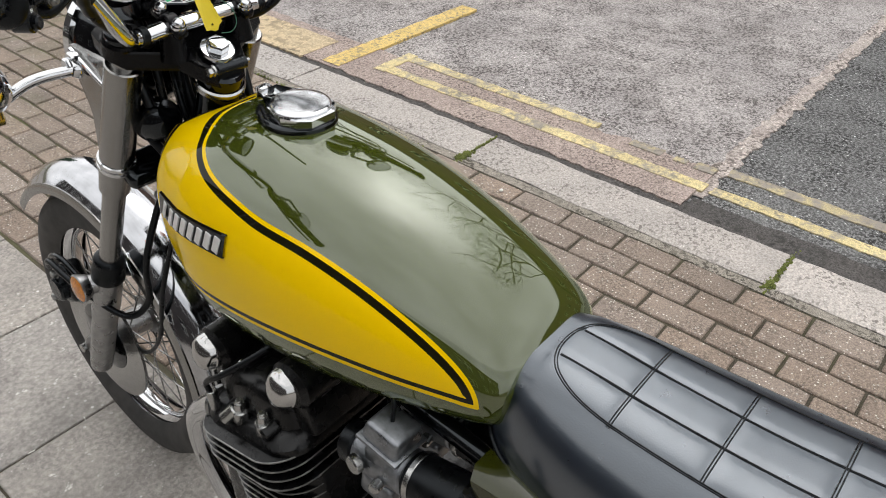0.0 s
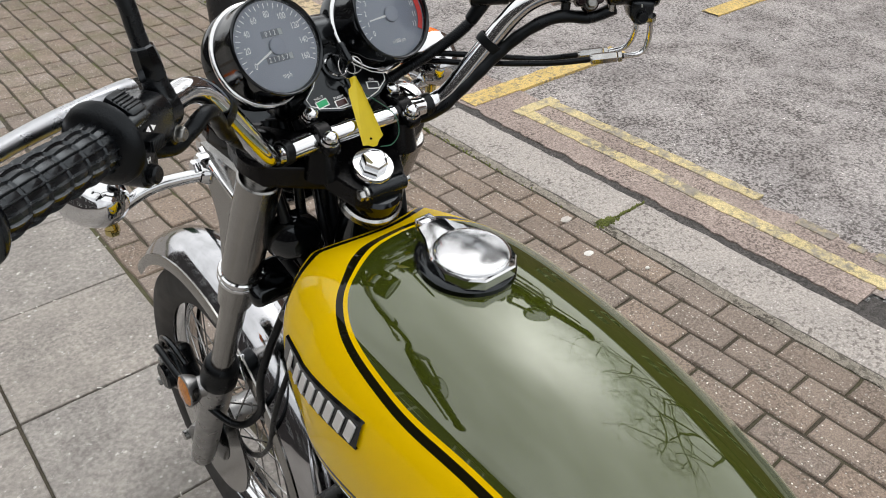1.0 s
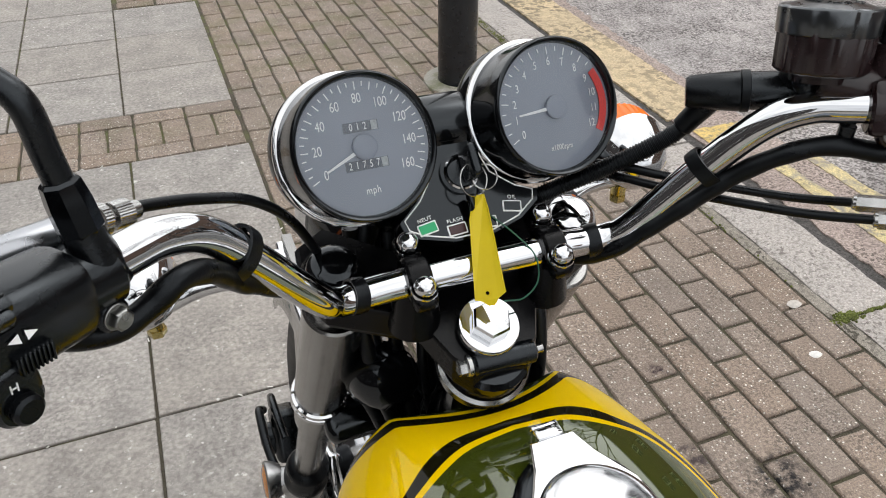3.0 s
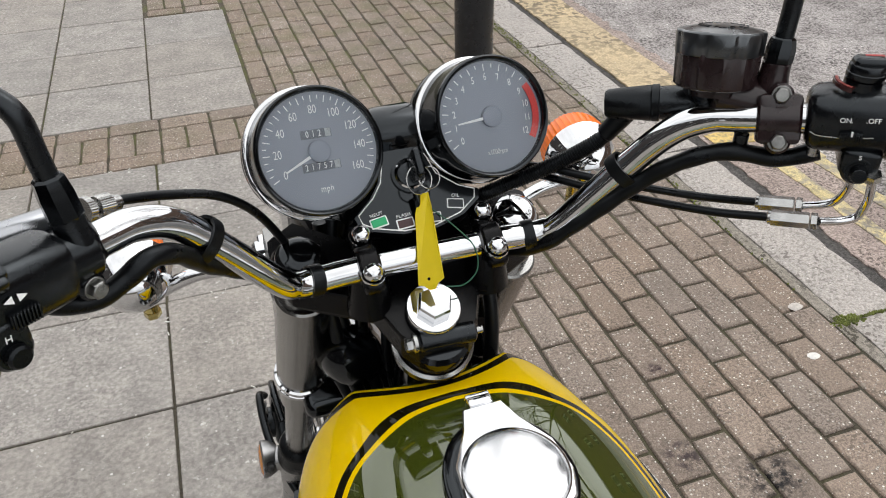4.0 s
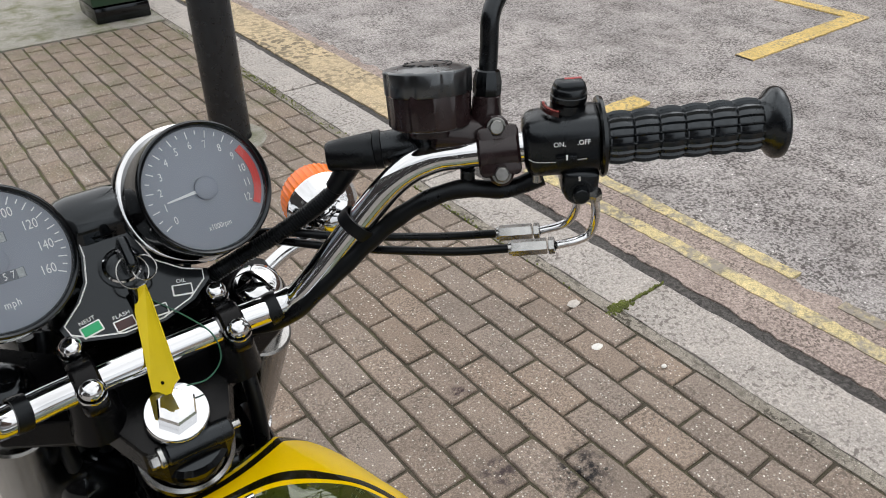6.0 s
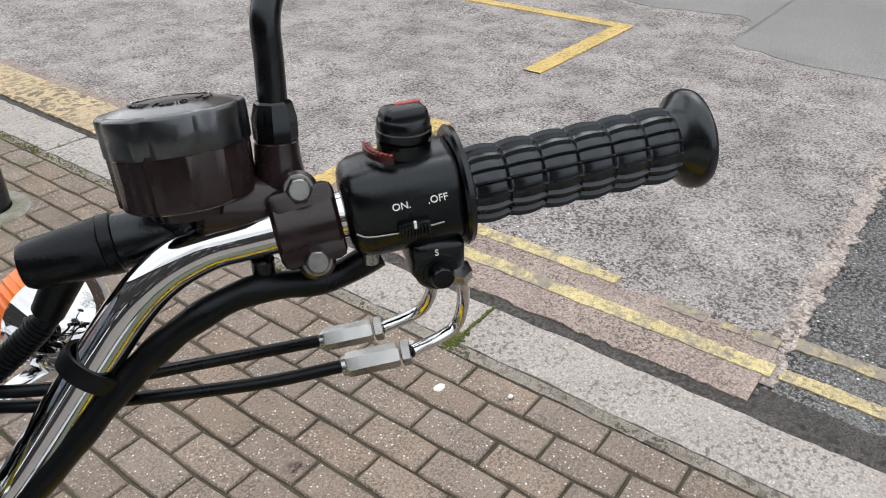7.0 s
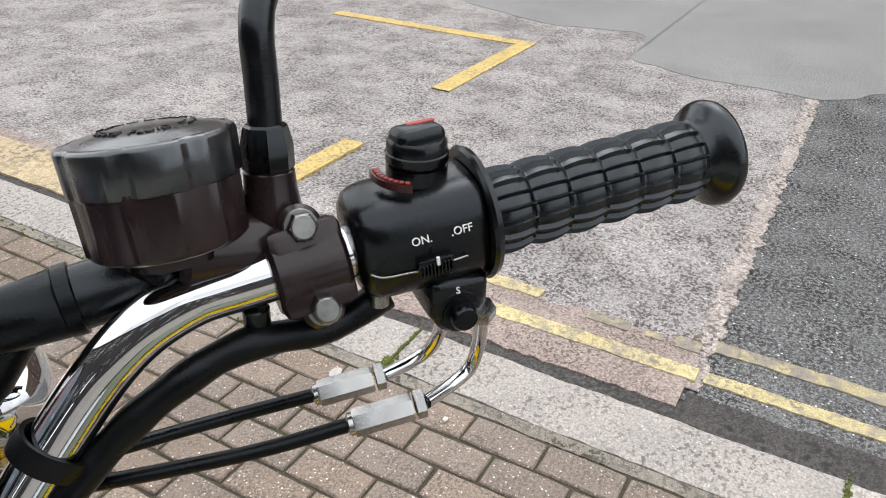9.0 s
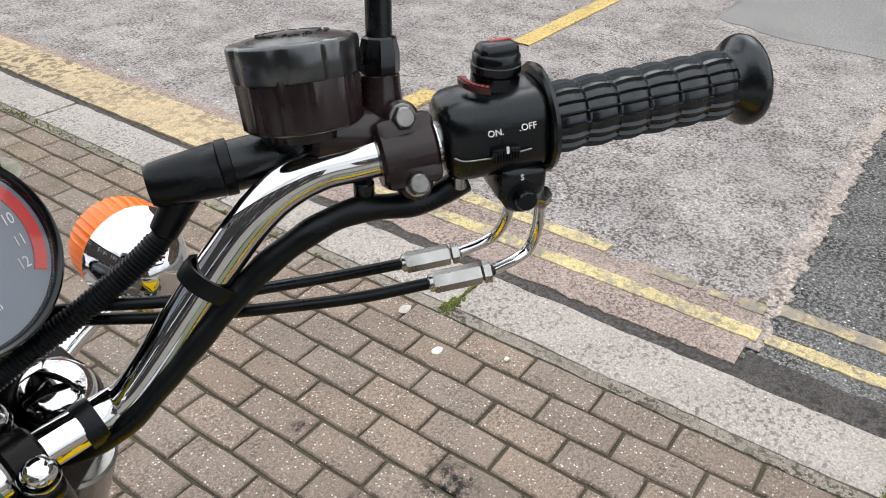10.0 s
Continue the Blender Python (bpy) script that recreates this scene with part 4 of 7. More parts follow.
# tank: rows of (y, half width, top, middle, bottom)
TANK = [
    (-0.600, 0.060, 0.868, 0.840, 0.818),
    (-0.590, 0.090, 0.890, 0.845, 0.808),
    (-0.570, 0.108, 0.913, 0.848, 0.800),
    (-0.530, 0.122, 0.939, 0.850, 0.790),
    (-0.460, 0.140, 0.969, 0.850, 0.772),
    (-0.380, 0.155, 0.994, 0.852, 0.753),
    (-0.300, 0.165, 1.011, 0.854, 0.738),
    (-0.220, 0.169, 1.021, 0.856, 0.728),
    (-0.150, 0.168, 1.025, 0.860, 0.723),
    (-0.100, 0.162, 1.023, 0.866, 0.728),
    (-0.070, 0.152, 1.018, 0.872, 0.738),
    (-0.045, 0.138, 1.009, 0.880, 0.755),
    (-0.028, 0.120, 1.002, 0.885, 0.780),
    (-0.018, 0.102, 0.995, 0.888, 0.805),
    (-0.011, 0.078, 0.987, 0.888, 0.830),
    (-0.006, 0.042, 0.974, 0.885, 0.850),
]


def tank_point(y, th):
    """A point of the tank's skin at y and the angle th down from the top, before the neck is hollowed."""
    w, zt, zc, zb = interp(TANK, y)
    s, c = math.sin(th), math.cos(th)
    e = 2 / 2.3 if c > 0 else 0.68
    x = w * math.copysign(abs(s) ** e, s)
    z = zc + (zt - zc) * abs(c) ** e if c > 0 else zc - (zc - zb) * abs(c) ** e
    return Vector((x, y, z))


def hollow(p):
    """Draws the front shoulders forward round the steering neck."""
    k = min(1.0, max(0.0, (p.y + 0.085) / 0.06))
    k = k * k * (3 - 2 * k)
    return Vector((p.x, p.y + 0.032 * k * min(1.0, (abs(p.x) / 0.075) ** 2), p.z))


NY, NT = 170, 160
ys_t = [TANK[0][0] + (TANK[-1][0] - TANK[0][0]) * i / NY for i in range(NY + 1)]


def build_tank():
    """The skin with, at each point, its distance inside the yellow panel."""
    rows = [[tank_point(y, 2 * math.pi * k / NT) for k in range(NT)] for y in ys_t]
    island = [(0.0, -0.069), (0.035, -0.073), (0.055, -0.079), (0.077, -0.089), (0.097, -0.102), (0.113, -0.125), (0.123, -0.155), (0.129, -0.20), (0.131, -0.255), (0.125, -0.33), (0.119, -0.40), (0.114, -0.461), (0.110, -0.515), (0.109, -0.545), (0.110, -0.566)]
    lower = [(-0.568, 0.849), (-0.52, 0.848), (-0.46, 0.845), (-0.38, 0.840), (-0.30, 0.833), (-0.21, 0.822), (-0.13, 0.814), (-0.09, 0.816), (-0.06, 0.830), (-0.04, 0.86), (-0.027, 0.90)]

    def on_top(x, y):
        w, zt, zc, zb = interp(TANK, y)
        s = min(1.0, x / w) ** (2.3 / 2)
        return (x, y, zc + (zt - zc) * (1 - s * s) ** (0.5 * 2 / 2.3))

    def on_side(y, z):
        w, zt, zc, zb = interp(TANK, y)
        if z >= zc:
            c = ((z - zc) / (zt - zc)) ** (2.3 / 2)
            return (w * max(0.0, 1 - c * c) ** (0.5 * 2 / 2.3), y, z)
        c = min(1.0, (zc - z) / (zc - zb)) ** (1 / 0.68)
        return (w * max(0.0, 1 - c * c) ** (0.5 * 0.68), y, z)

    def dense(poly, n=14):
        return [tuple(v[:2]) for v in smooth_path([(*p, 0) for p in poly], n)]

    isl, low = dense(island), dense(lower)
    front_y = -0.0285
    c_isl = np.array([on_top(max(0.0, x), y) for x, y in isl])
    c_low = np.array([on_side(y, z) for y, z in low])
    c_fr = np.array([on_top(x, front_y) for x in np.linspace(0, 0.1195, 60)] + [on_side(front_y, z) for z in np.linspace(0.90, 0.885, 6)])
    ix, iy = np.array(isl).T
    ly, lz = np.array(low).T
    verts = np.array([v for r in rows for v in r])
    P = verts.copy()
    P[:, 0] = np.abs(P[:, 0])

    def gap(curve):
        out = np.full(len(P), 9.0)
        for a, b in zip(curve, curve[1:]):
            ab = b - a
            t = np.clip(((P - a) @ ab) / max(ab @ ab, 1e-12), 0, 1)
            out = np.minimum(out, np.linalg.norm(P - (a + t[:, None] * ab), axis=1))
        return out

    g = np.stack([gap(c_isl), gap(c_low), gap(c_fr)])
    isl_x = np.interp(-P[:, 1], -iy, ix)
    isl_x[P[:, 1] > iy.max()] = -1
    isl_x[P[:, 1] < iy.min()] = 9
    zc = np.array([interp(TANK, y)[2] for y in P[:, 1]])
    in_island = (P[:, 0] < isl_x) & (P[:, 2] > zc - 0.02)
    low_z = np.interp(P[:, 1], ly, lz)
    inside = ~in_island & (P[:, 2] > low_z) & (P[:, 1] < front_y) & (P[:, 1] > -0.568)
    near = g.argmin(0)
    d = np.where(inside, g.min(0), -g.min(0))
    ends = np.array([0.0150, 0.0120, 0.0140])[near]
    faces = []
    for a in range(NY):
        for k in range(NT):
            k2 = (k + 1) % NT
            faces.append((a * NT + k, a * NT + k2, (a + 1) * NT + k2, (a + 1) * NT + k))
    faces += [tuple(range(NT))[::-1], tuple(NY * NT + k for k in range(NT))]
    ob = mesh_ob("fuel_tank", [hollow(Vector(v)) for v in verts], faces, M_tank, bike, "glossy yellow and olive green painted fuel tank", angle=80)
    for nm, val in (("inset", d), ("line_end", ends)):
        ob.data.attributes.new(nm, "FLOAT", "POINT").data.foreach_set("value", val.astype(np.float32))
    return body(ob)


tank = build_tank()


def skin(y, x):
    """A point and the normal on the tank's top at (x, y)."""
    def at(xx, yy):
        w, zt, zc, zb = interp(TANK, yy)
        s = min(1.0, abs(xx) / w) ** 1.15
        return Vector((xx, yy, zc + (zt - zc) * max(0.0, 1 - s * s) ** (1 / 2.3)))
    p = at(x, y)
    n = (at(x + 0.004, y) - at(x - 0.004, y)).cross(at(x, y + 0.004) - at(x, y - 0.004)).normalized()
    return p, n


# fuel cap: hinged chrome lid with a latch ahead of it
def fuel_cap():
    p, n = skin(-0.165, 0.008)
    m = frame_at(p, (0.0, n.y, n.z))
    bm = bmesh.new()
    ring = [(0.047 * math.cos(a), 0.047 * math.sin(a) * (1.22 if math.sin(a) > 0 else 1.05)) for a in [2 * math.pi * i / 48 for i in range(48)]]
    loft(bm, [[m @ Vector((x * k, y * k, z)) for x, y in ring] for k, z in ((1.08, -0.006), (1.06, 0.003), (0.98, 0.006), (0.9, 0.006))])
    cap = part("fuel_cap", bm, M_black, tank, "dark recess ring under a chrome filler lid")
    outline = [(-0.016, 0.062), (0.016, 0.062), (0.023, 0.042), (0.039, 0.014), (0.042, -0.014), (0.034, -0.036), (0.020, -0.049), (-0.020, -0.049), (-0.034, -0.036), (-0.042, -0.014), (-0.039, 0.014), (-0.023, 0.042)]
    bm = bmesh.new()
    loft(bm, [[m @ Vector((x * k, y * k, z)) for x, y in outline] for k, z in ((0.97, 0.005), (1.0, 0.007), (1.0, 0.0165), (0.97, 0.0185))])
    part("lid_plate", bm, M_chrome, cap, angle=25)
    bm = bmesh.new()
    add_lathe(bm, [(0.0400, 0.014), (0.0398, 0.0200), (0.0385, 0.0214), (0.0350, 0.0221), (0.030, 0.0227), (0.020, 0.0234), (0.010, 0.0238), (0, 0.0239)], m @ Matrix.Translation((0, -0.006, 0)), 96)
    part("lid_dome", bm, M_cap, cap)
    bm = bmesh.new()
    add_box(bm, (0.020, 0.010, 0.012), m @ Matrix.Translation((0, 0.066, 0.014)), 0.002)
    add_box(bm, (0.020, 0.004, 0.018), m @ Matrix.Translation((0, 0.072, 0.010)), 0.001)
    part("latch", bm, M_chrome, cap)


fuel_cap()


# emblem: plain silver bars on a black plate along the tank's side
def emblem(side):
    m = frame_at((0, 0, 0), (1, 0, 0))
    y0, y1 = -0.060, -0.203
    n = 8
    bm = bmesh.new()
    rows = []
    for i in range(25):
        y = y0 + (y1 - y0) * i / 24 + (0.004 if i == 0 else -0.004 if i == 24 else 0)
        zc_ = 0.911 + 0.012 * i / 24
        row = []
        for dz, out in ((-0.0145, 0.0), (-0.014, 0.004), (0.014, 0.004), (0.0145, 0.0)):
            z = zc_ + dz
            w, zt, zc, zb = interp(TANK, y)
            c = max(0.0, (z - zc) / (zt - zc)) ** 1.15
            x = w * max(0.0, 1 - c * c) ** (1 / 2.3)
            q = hollow(Vector((x + out, y, z)))
            row.append((side * q.x, q.y, q.z))
        rows.append(row)
    loft(bm, rows, closed=False, caps=False)
    plate = part("emblem_plate", bm, M_black, tank, "black emblem plate with raised silver marks")
    for i in range(n):
        y = y0 + (y1 - y0) * (i + 0.5) / n
        z = 0.911 + 0.012 * (i + 0.5) / n
        w, zt, zc, zb = interp(TANK, y)
        c = max(0.0, (z - zc) / (zt - zc)) ** 1.15
        x = w * max(0.0, 1 - c * c) ** (1 / 2.3)
        slope = (interp(TANK, y + 0.003)[0] - interp(TANK, y - 0.003)[0]) / 0.006
        q = hollow(Vector((x + 0.0045, y, z)))
        nrm = Vector((side * 1, -slope, 0.32)).normalized()
        mm = frame_at((side * q.x, q.y, q.z), nrm, (0, -1 if side < 0 else 1, 0))
        bmm = bmesh.new()
        for sx, sz, w_, h_, turn in EMBLEM_BARS[i % len(EMBLEM_BARS)]:
            add_box(bmm, (w_, h_, 0.0024), mm @ Matrix.Translation((sx, sz, 0)) @ Matrix.Rotation(radians(turn), 4, "Z"), 0.0005, 1)
        part("emblem_mark", bmm, M_silver, plate)


# every mark is one plain slanted silver bar: (across, up, width, height, turn)
EMBLEM_BARS = [[(0.0, 0.0, 0.0115, 0.0215, -9)]]
emblem(-1)
emblem(1)


# seat: padded, with stitched seams
SEAT = [
    (-1.26, 0.100, 0.905, 0.800),
    (-1.24, 0.122, 0.925, 0.795),
    (-1.15, 0.133, 0.925, 0.790),
    (-1.00, 0.138, 0.905, 0.790),
    (-0.85, 0.137, 0.892, 0.785),
    (-0.72, 0.130, 0.893, 0.775),
    (-0.64, 0.118, 0.898, 0.772),
    (-0.59, 0.100, 0.898, 0.775),
    (-0.560, 0.078, 0.893, 0.790),
    (-0.548, 0.050, 0.882, 0.800),
]


def seat_top(x, y):
    w, zt, zb = interp(SEAT, y)
    s = min(1.0, abs(x) / w)
    return Vector((x, y, zb + (zt - zb) * max(0.0, 1 - s ** 3.6) ** (1 / 2.4)))


def seat_skin(x, y):
    """The cover with its panels swelling a little between the seams."""
    q = seat_top(x, y)
    if abs(x) < 0.075 and y < -0.60:
        u = min(1.0, abs(((x + 0.075) % 0.05) - (0.05 if (x + 0.075) % 0.05 > 0.025 else 0)) / 0.012)
        v = min(1.0, abs(((y + 0.697) % 0.1) - (0.1 if (y + 0.697) % 0.1 > 0.05 else 0)) / 0.014)
        k = min(u, v)
        q.z += 0.0017 * k * (2 - k)
    return q


def build_seat():
    seat = body(mesh_ob("seat", [], [], M_leather, bike, "black vinyl seat with stitched panels"))
    bm = bmesh.new()
    ny, nt = 150, 60
    rings = []
    for i in range(ny + 1):
        y = SEAT[0][0] + (SEAT[-1][0] - SEAT[0][0]) * i / ny
        w, zt, zb = interp(SEAT, y)
        ring = []
        for k in range(nt + 1):
            u = -1 + 2 * k / nt
            x = w * math.copysign(1 - (1 - abs(u)) ** 1.25, u)
            ring.append(seat_skin(x, y))
        ring += [Vector((w * 0.9, y, zb - 0.01)), Vector((-w * 0.9, y, zb - 0.01))]
        rings.append(ring)
    loft(bm, rings)
    bm.to_mesh(seat.data)
    bm.free()
    seat.data.polygons.foreach_set("use_smooth", [True] * len(seat.data.polygons))

    def seam(points, name="seam", r=0.0008, lift=0.0005):
        b2 = bmesh.new()
        pts = [seat_skin(x, y) + Vector((0, 0, lift)) for x, y in points]
        add_tube(b2, pts, r, 6, 4)
        part(name, b2, M_rubber, seat)

    def twin(points, dx, dy):
        for s in (-1, 1):
            seam([(x + s * dx, y + s * dy) for x, y in points])

    # border arch, lengthwise seams, cross seams
    arch = [(0.075, -1.2), (0.075, -1.0), (0.075, -0.85), (0.072, -0.72), (0.066, -0.66), (0.05, -0.622), (0.028, -0.605), (0, -0.600)]
    arch += [(-x, y) for x, y in arch[-2::-1]]
    for k in (1.0, 0.978):
        seam([(x * k, y - (0.0 if k == 1 else 0.003)) for x, y in arch])
    for x in (-0.025, 0.025):
        twin([(x, -1.2 + 0.06 * i) for i in range(10)] + [(x, -0.61)], 0.0008, 0)
    for j in range(6):
        y = -0.697 - 0.1 * j
        twin([(-0.073 + 0.0146 * i, y) for i in range(11)], 0, 0.0014)
    # piping round the foot of the cover
    b2 = bmesh.new()
    edge = []
    for i in range(41):
        y = SEAT[0][0] + (SEAT[-1][0] - SEAT[0][0]) * (i / 40)
        edge.append((interp(SEAT, y)[0], y))
    add_tube(b2, [Vector((-w * 1.0, y, interp(SEAT, y)[2] + 0.012)) for w, y in edge] + [Vector((w, y, interp(SEAT, y)[2] + 0.012)) for w, y in edge[::-1]], 0.003, 8, 2)
    part("piping", b2, M_rubber, seat)


build_seat()

# side cover, frame rails, rear wheel side
for side in (-1, 1):
    bm = bmesh.new()
    prof = [(-0.578, 0.785), (-0.64, 0.79), (-0.80, 0.78), (-0.86, 0.74), (-0.84, 0.62), (-0.74, 0.54), (-0.64, 0.56), (-0.595, 0.66)]
    loft(bm, [[(side * x, y * k + (1 - k) * -0.72, z * k + (1 - k) * 0.67) for y, z in prof] for x, k in ((0.10, 1.0), (0.128, 1.0), (0.145, 0.95), (0.152, 0.80))])
    body(part("side_cover", bm, M_side, bike, "olive green painted side cover"))
    bm = bmesh.new()
    add_tube(bm, [(side * 0.03, -0.04, 0.90), (side * 0.06, -0.12, 0.70), (side * 0.09, -0.10, 0.45), (side * 0.10, -0.14, 0.28), (side * 0.11, -0.4, 0.26), (side * 0.12, -0.72, 0.30), (side * 0.12, -0.78, 0.55), (side * 0.12, -0.9, 0.74), (side * 0.11, -1.2, 0.78)], 0.0165, 14)
    add_tube(bm, [(side * 0.03, -0.06, 0.84), (side * 0.075, -0.2, 0.79), (side * 0.09, -0.5, 0.76), (side * 0.11, -0.8, 0.76)], 0.014, 12)
    body(part("frame_rail", bm, M_black, bike))


M_finedge = mat("worn_fin_edge", (0.16, 0.16, 0.155), 0.35, 0.8, var=0.5, scale=70)


# engine
def engine():
    root = body(part("engine", add_box(bmesh.new(), (0.34, 0.36, 0.24), Matrix.Translation((0, -0.26, 0.36)), 0.03, 3), M_engine, bike, "black finned four-cylinder engine"))
    tilt = Matrix.Translation((0, -0.250, 0.578)) @ Matrix.Rotation(radians(-14), 4, "X")
    bm = bmesh.new()
    add_box(bm, (0.36, 0.17, 0.26), tilt, 0.03, 3)
    part("cylinder_block", bm, M_engine, root)

    def rounded(hx, hy, r, n=9):
        out = []
        for cx, cy, a0 in ((hx - r, hy - r, 0), (-hx + r, hy - r, 90), (-hx + r, -hy + r, 180), (hx - r, -hy + r, 270)):
            out += [(cx + r * math.cos(radians(a0 + 90 * i / n)), cy + r * math.sin(radians(a0 + 90 * i / n))) for i in range(n + 1)]
        return out

    for i in range(14):
        z = -0.155 + 0.0155 * i
        hx, hy = (0.205, 0.098) if i < 10 else (0.224, 0.112 - 0.002 * (i - 10))
        ring = [(x, y + 0.014) for x, y in rounded(hx, hy, 0.055)]
        bm = bmesh.new()
        loft(bm, [[tilt @ Vector((x * k, y * k, z + h)) for x, y in ring] for k, h in ((0.993, -0.0014), (1.0, -0.0008), (1.0, 0.0008), (0.993, 0.0014))])
        fin = part("fin", bm, M_engine, root, angle=30)
        fin.data.materials.append(M_finedge)
        for f in fin.data.polygons:
            if len(f.vertices) == 4:
                f.material_index = 1
    bm = bmesh.new()
    ring = [(x, y + 0.01) for x, y in rounded(0.205, 0.108, 0.045)]
    loft(bm, [[tilt @ Vector((x * k, y * k, z)) for x, y in ring] for k, z in ((1.0, 0.046), (1.0, 0.058), (0.95, 0.068), (0.90, 0.074))])
    part("cylinder_head", bm, M_engine, root)
    for dy in (0.089, -0.089):
        bm = bmesh.new()
        a, b = tilt @ Vector((-0.168, dy, 0.148)), tilt @ Vector((0.168, dy, 0.148))
        add_cyl(bm, a, b, 0.036, bevel=0.008)
        add_box(bm, (0.326, 0.056, 0.085), tilt @ Matrix.Translation((0, dy * 0.94, 0.108)), 0.010, 2)
        part("cam_cover", bm, M_engine, root)
        for s in (-1, 1):
            bm = bmesh.new()
            mm = tilt @ frame_at((s * 0.168, dy, 0.150), (s, 0, 0.25))
            add_lathe(bm, [(0.030, -0.006), (0.0305, 0.001), (0.0285, 0.003), (0.0270, 0.010), (0.020, 0.018), (0.009, 0.022), (0, 0.023)], mm @ Matrix.Translation((0, 0.004, 0)), 32, 0.86)
            part("cam_end_cap", bm, M_satin, root, "polished domed cam end cover")
    # bolts and spark plug lead
    for x in (-0.188, -0.105, 0.105, 0.188):
        for dy in (0.055, -0.055):
            bm = bmesh.new()
            p = tilt @ Vector((x, dy * 0.5 - 0.010, 0.086))
            add_cyl(bm, p - Vector((0, 0, 0.02)), p + Vector((0, 0, 0.002)), 0.0125, bevel=0.002)
            add_hex(bm, p + Vector((0, 0, 0.002)), (0, 0, 1), 0.0088, 0.012)
            add_cyl(bm, p + Vector((0, 0, 0.013)), p + Vector((0, 0, 0.020)), 0.005)
            part("head_nut", bm, M_steel, root)
    for s in (-1, 1):
        bm = bmesh.new()
        add_tube(bm, [tilt @ Vector((s * 0.192, 0.080, 0.088)), tilt @ Vector((s * 0.196, 0.075, 0.118)), tilt @ Vector((s * 0.188, 0.035, 0.140)), tilt @ Vector((s * 0.150, -0.01, 0.165)), tilt @ Vector((s * 0.10, -0.04, 0.185)), tilt @ Vector((s * 0.05, -0.08, 0.20))], 0.0045, 10)
        part("plug_lead", bm, M_rubber, root)
        bm = bmesh.new()
        add_cyl(bm, tilt @ Vector((s * 0.192, 0.083, 0.066)), tilt @ Vector((s * 0.192, 0.079, 0.100)), 0.008)
        part("plug_cap", bm, M_steel, root)
        for u_ in (0.35, 0.7):
            q_ = (tilt @ Vector((s * 0.196, 0.075, 0.118))).lerp(tilt @ Vector((s * 0.150, -0.01, 0.165)), u_)
            part("lead_clip", add_cyl(bmesh.new(), q_ - Vector((0, 0.003, 0)), q_ + Vector((0, 0.003, 0)), 0.0058), M_steel, root)
    for s in (-1, 1):
        bm = bmesh.new()
        add_cyl(bm, tilt @ Vector((s * 0.185, 0.045, 0.070)), tilt @ Vector((s * 0.150, 0.005, 0.112)), 0.015, 0.012, bevel=0.003)
        part("plug_boot", bm, M_rubber, root)
        bm = bmesh.new()
        add_cyl(bm, tilt @ Vector((s * 0.205, 0.040, 0.072)), tilt @ Vector((s * 0.190, 0.022, 0.088)), 0.0105, bevel=0.002)
        part("plug_collar", bm, M_steel, root)
        bm = bmesh.new()
        add_cyl(bm, tilt @ Vector((s * 0.20, -0.045, 0.074)), tilt @ Vector((s * 0.14, -0.055, 0.082)), 0.010, bevel=0.002)
        part("oil_pipe", bm, M_engine, root)
    for s in (-1, 1):
        bm = bmesh.new()
        add_cyl(bm, (s * 0.165, -0.30, 0.34), (s * 0.205, -0.30, 0.34), 0.085, 0.075, 40, 0.01)
        part("crank_cover", bm, M_alu, root)
    for x in (-0.17, -0.062, 0.062, 0.17):
        bm = bmesh.new()
        add_tube(bm, [tilt @ Vector((x, 0.09, 0.05)), tilt @ Vector((x, 0.15, 0.03)), (x * 0.98, -0.03, 0.48), (x * 0.9, -0.01, 0.34), (x * 0.85, -0.07, 0.22), (x * 0.9, -0.25, 0.16), (x * 1.0, -0.6, 0.17)], 0.019, 18)
        part("exhaust_header", bm, M_chrome, root, "chrome exhaust header pipe")
        bm = bmesh.new()
        mm = frame_at(tilt @ Vector((x, 0.10, 0.05)), tilt.to_3x3() @ Vector((0, 1, -0.2)))
        add_lathe(bm, [(0.02, 0), (0.028, 0.001), (0.030, 0.008), (0.020, 0.012)], mm, 24)
        part("header_clamp", bm, M_alu, root)


engine()


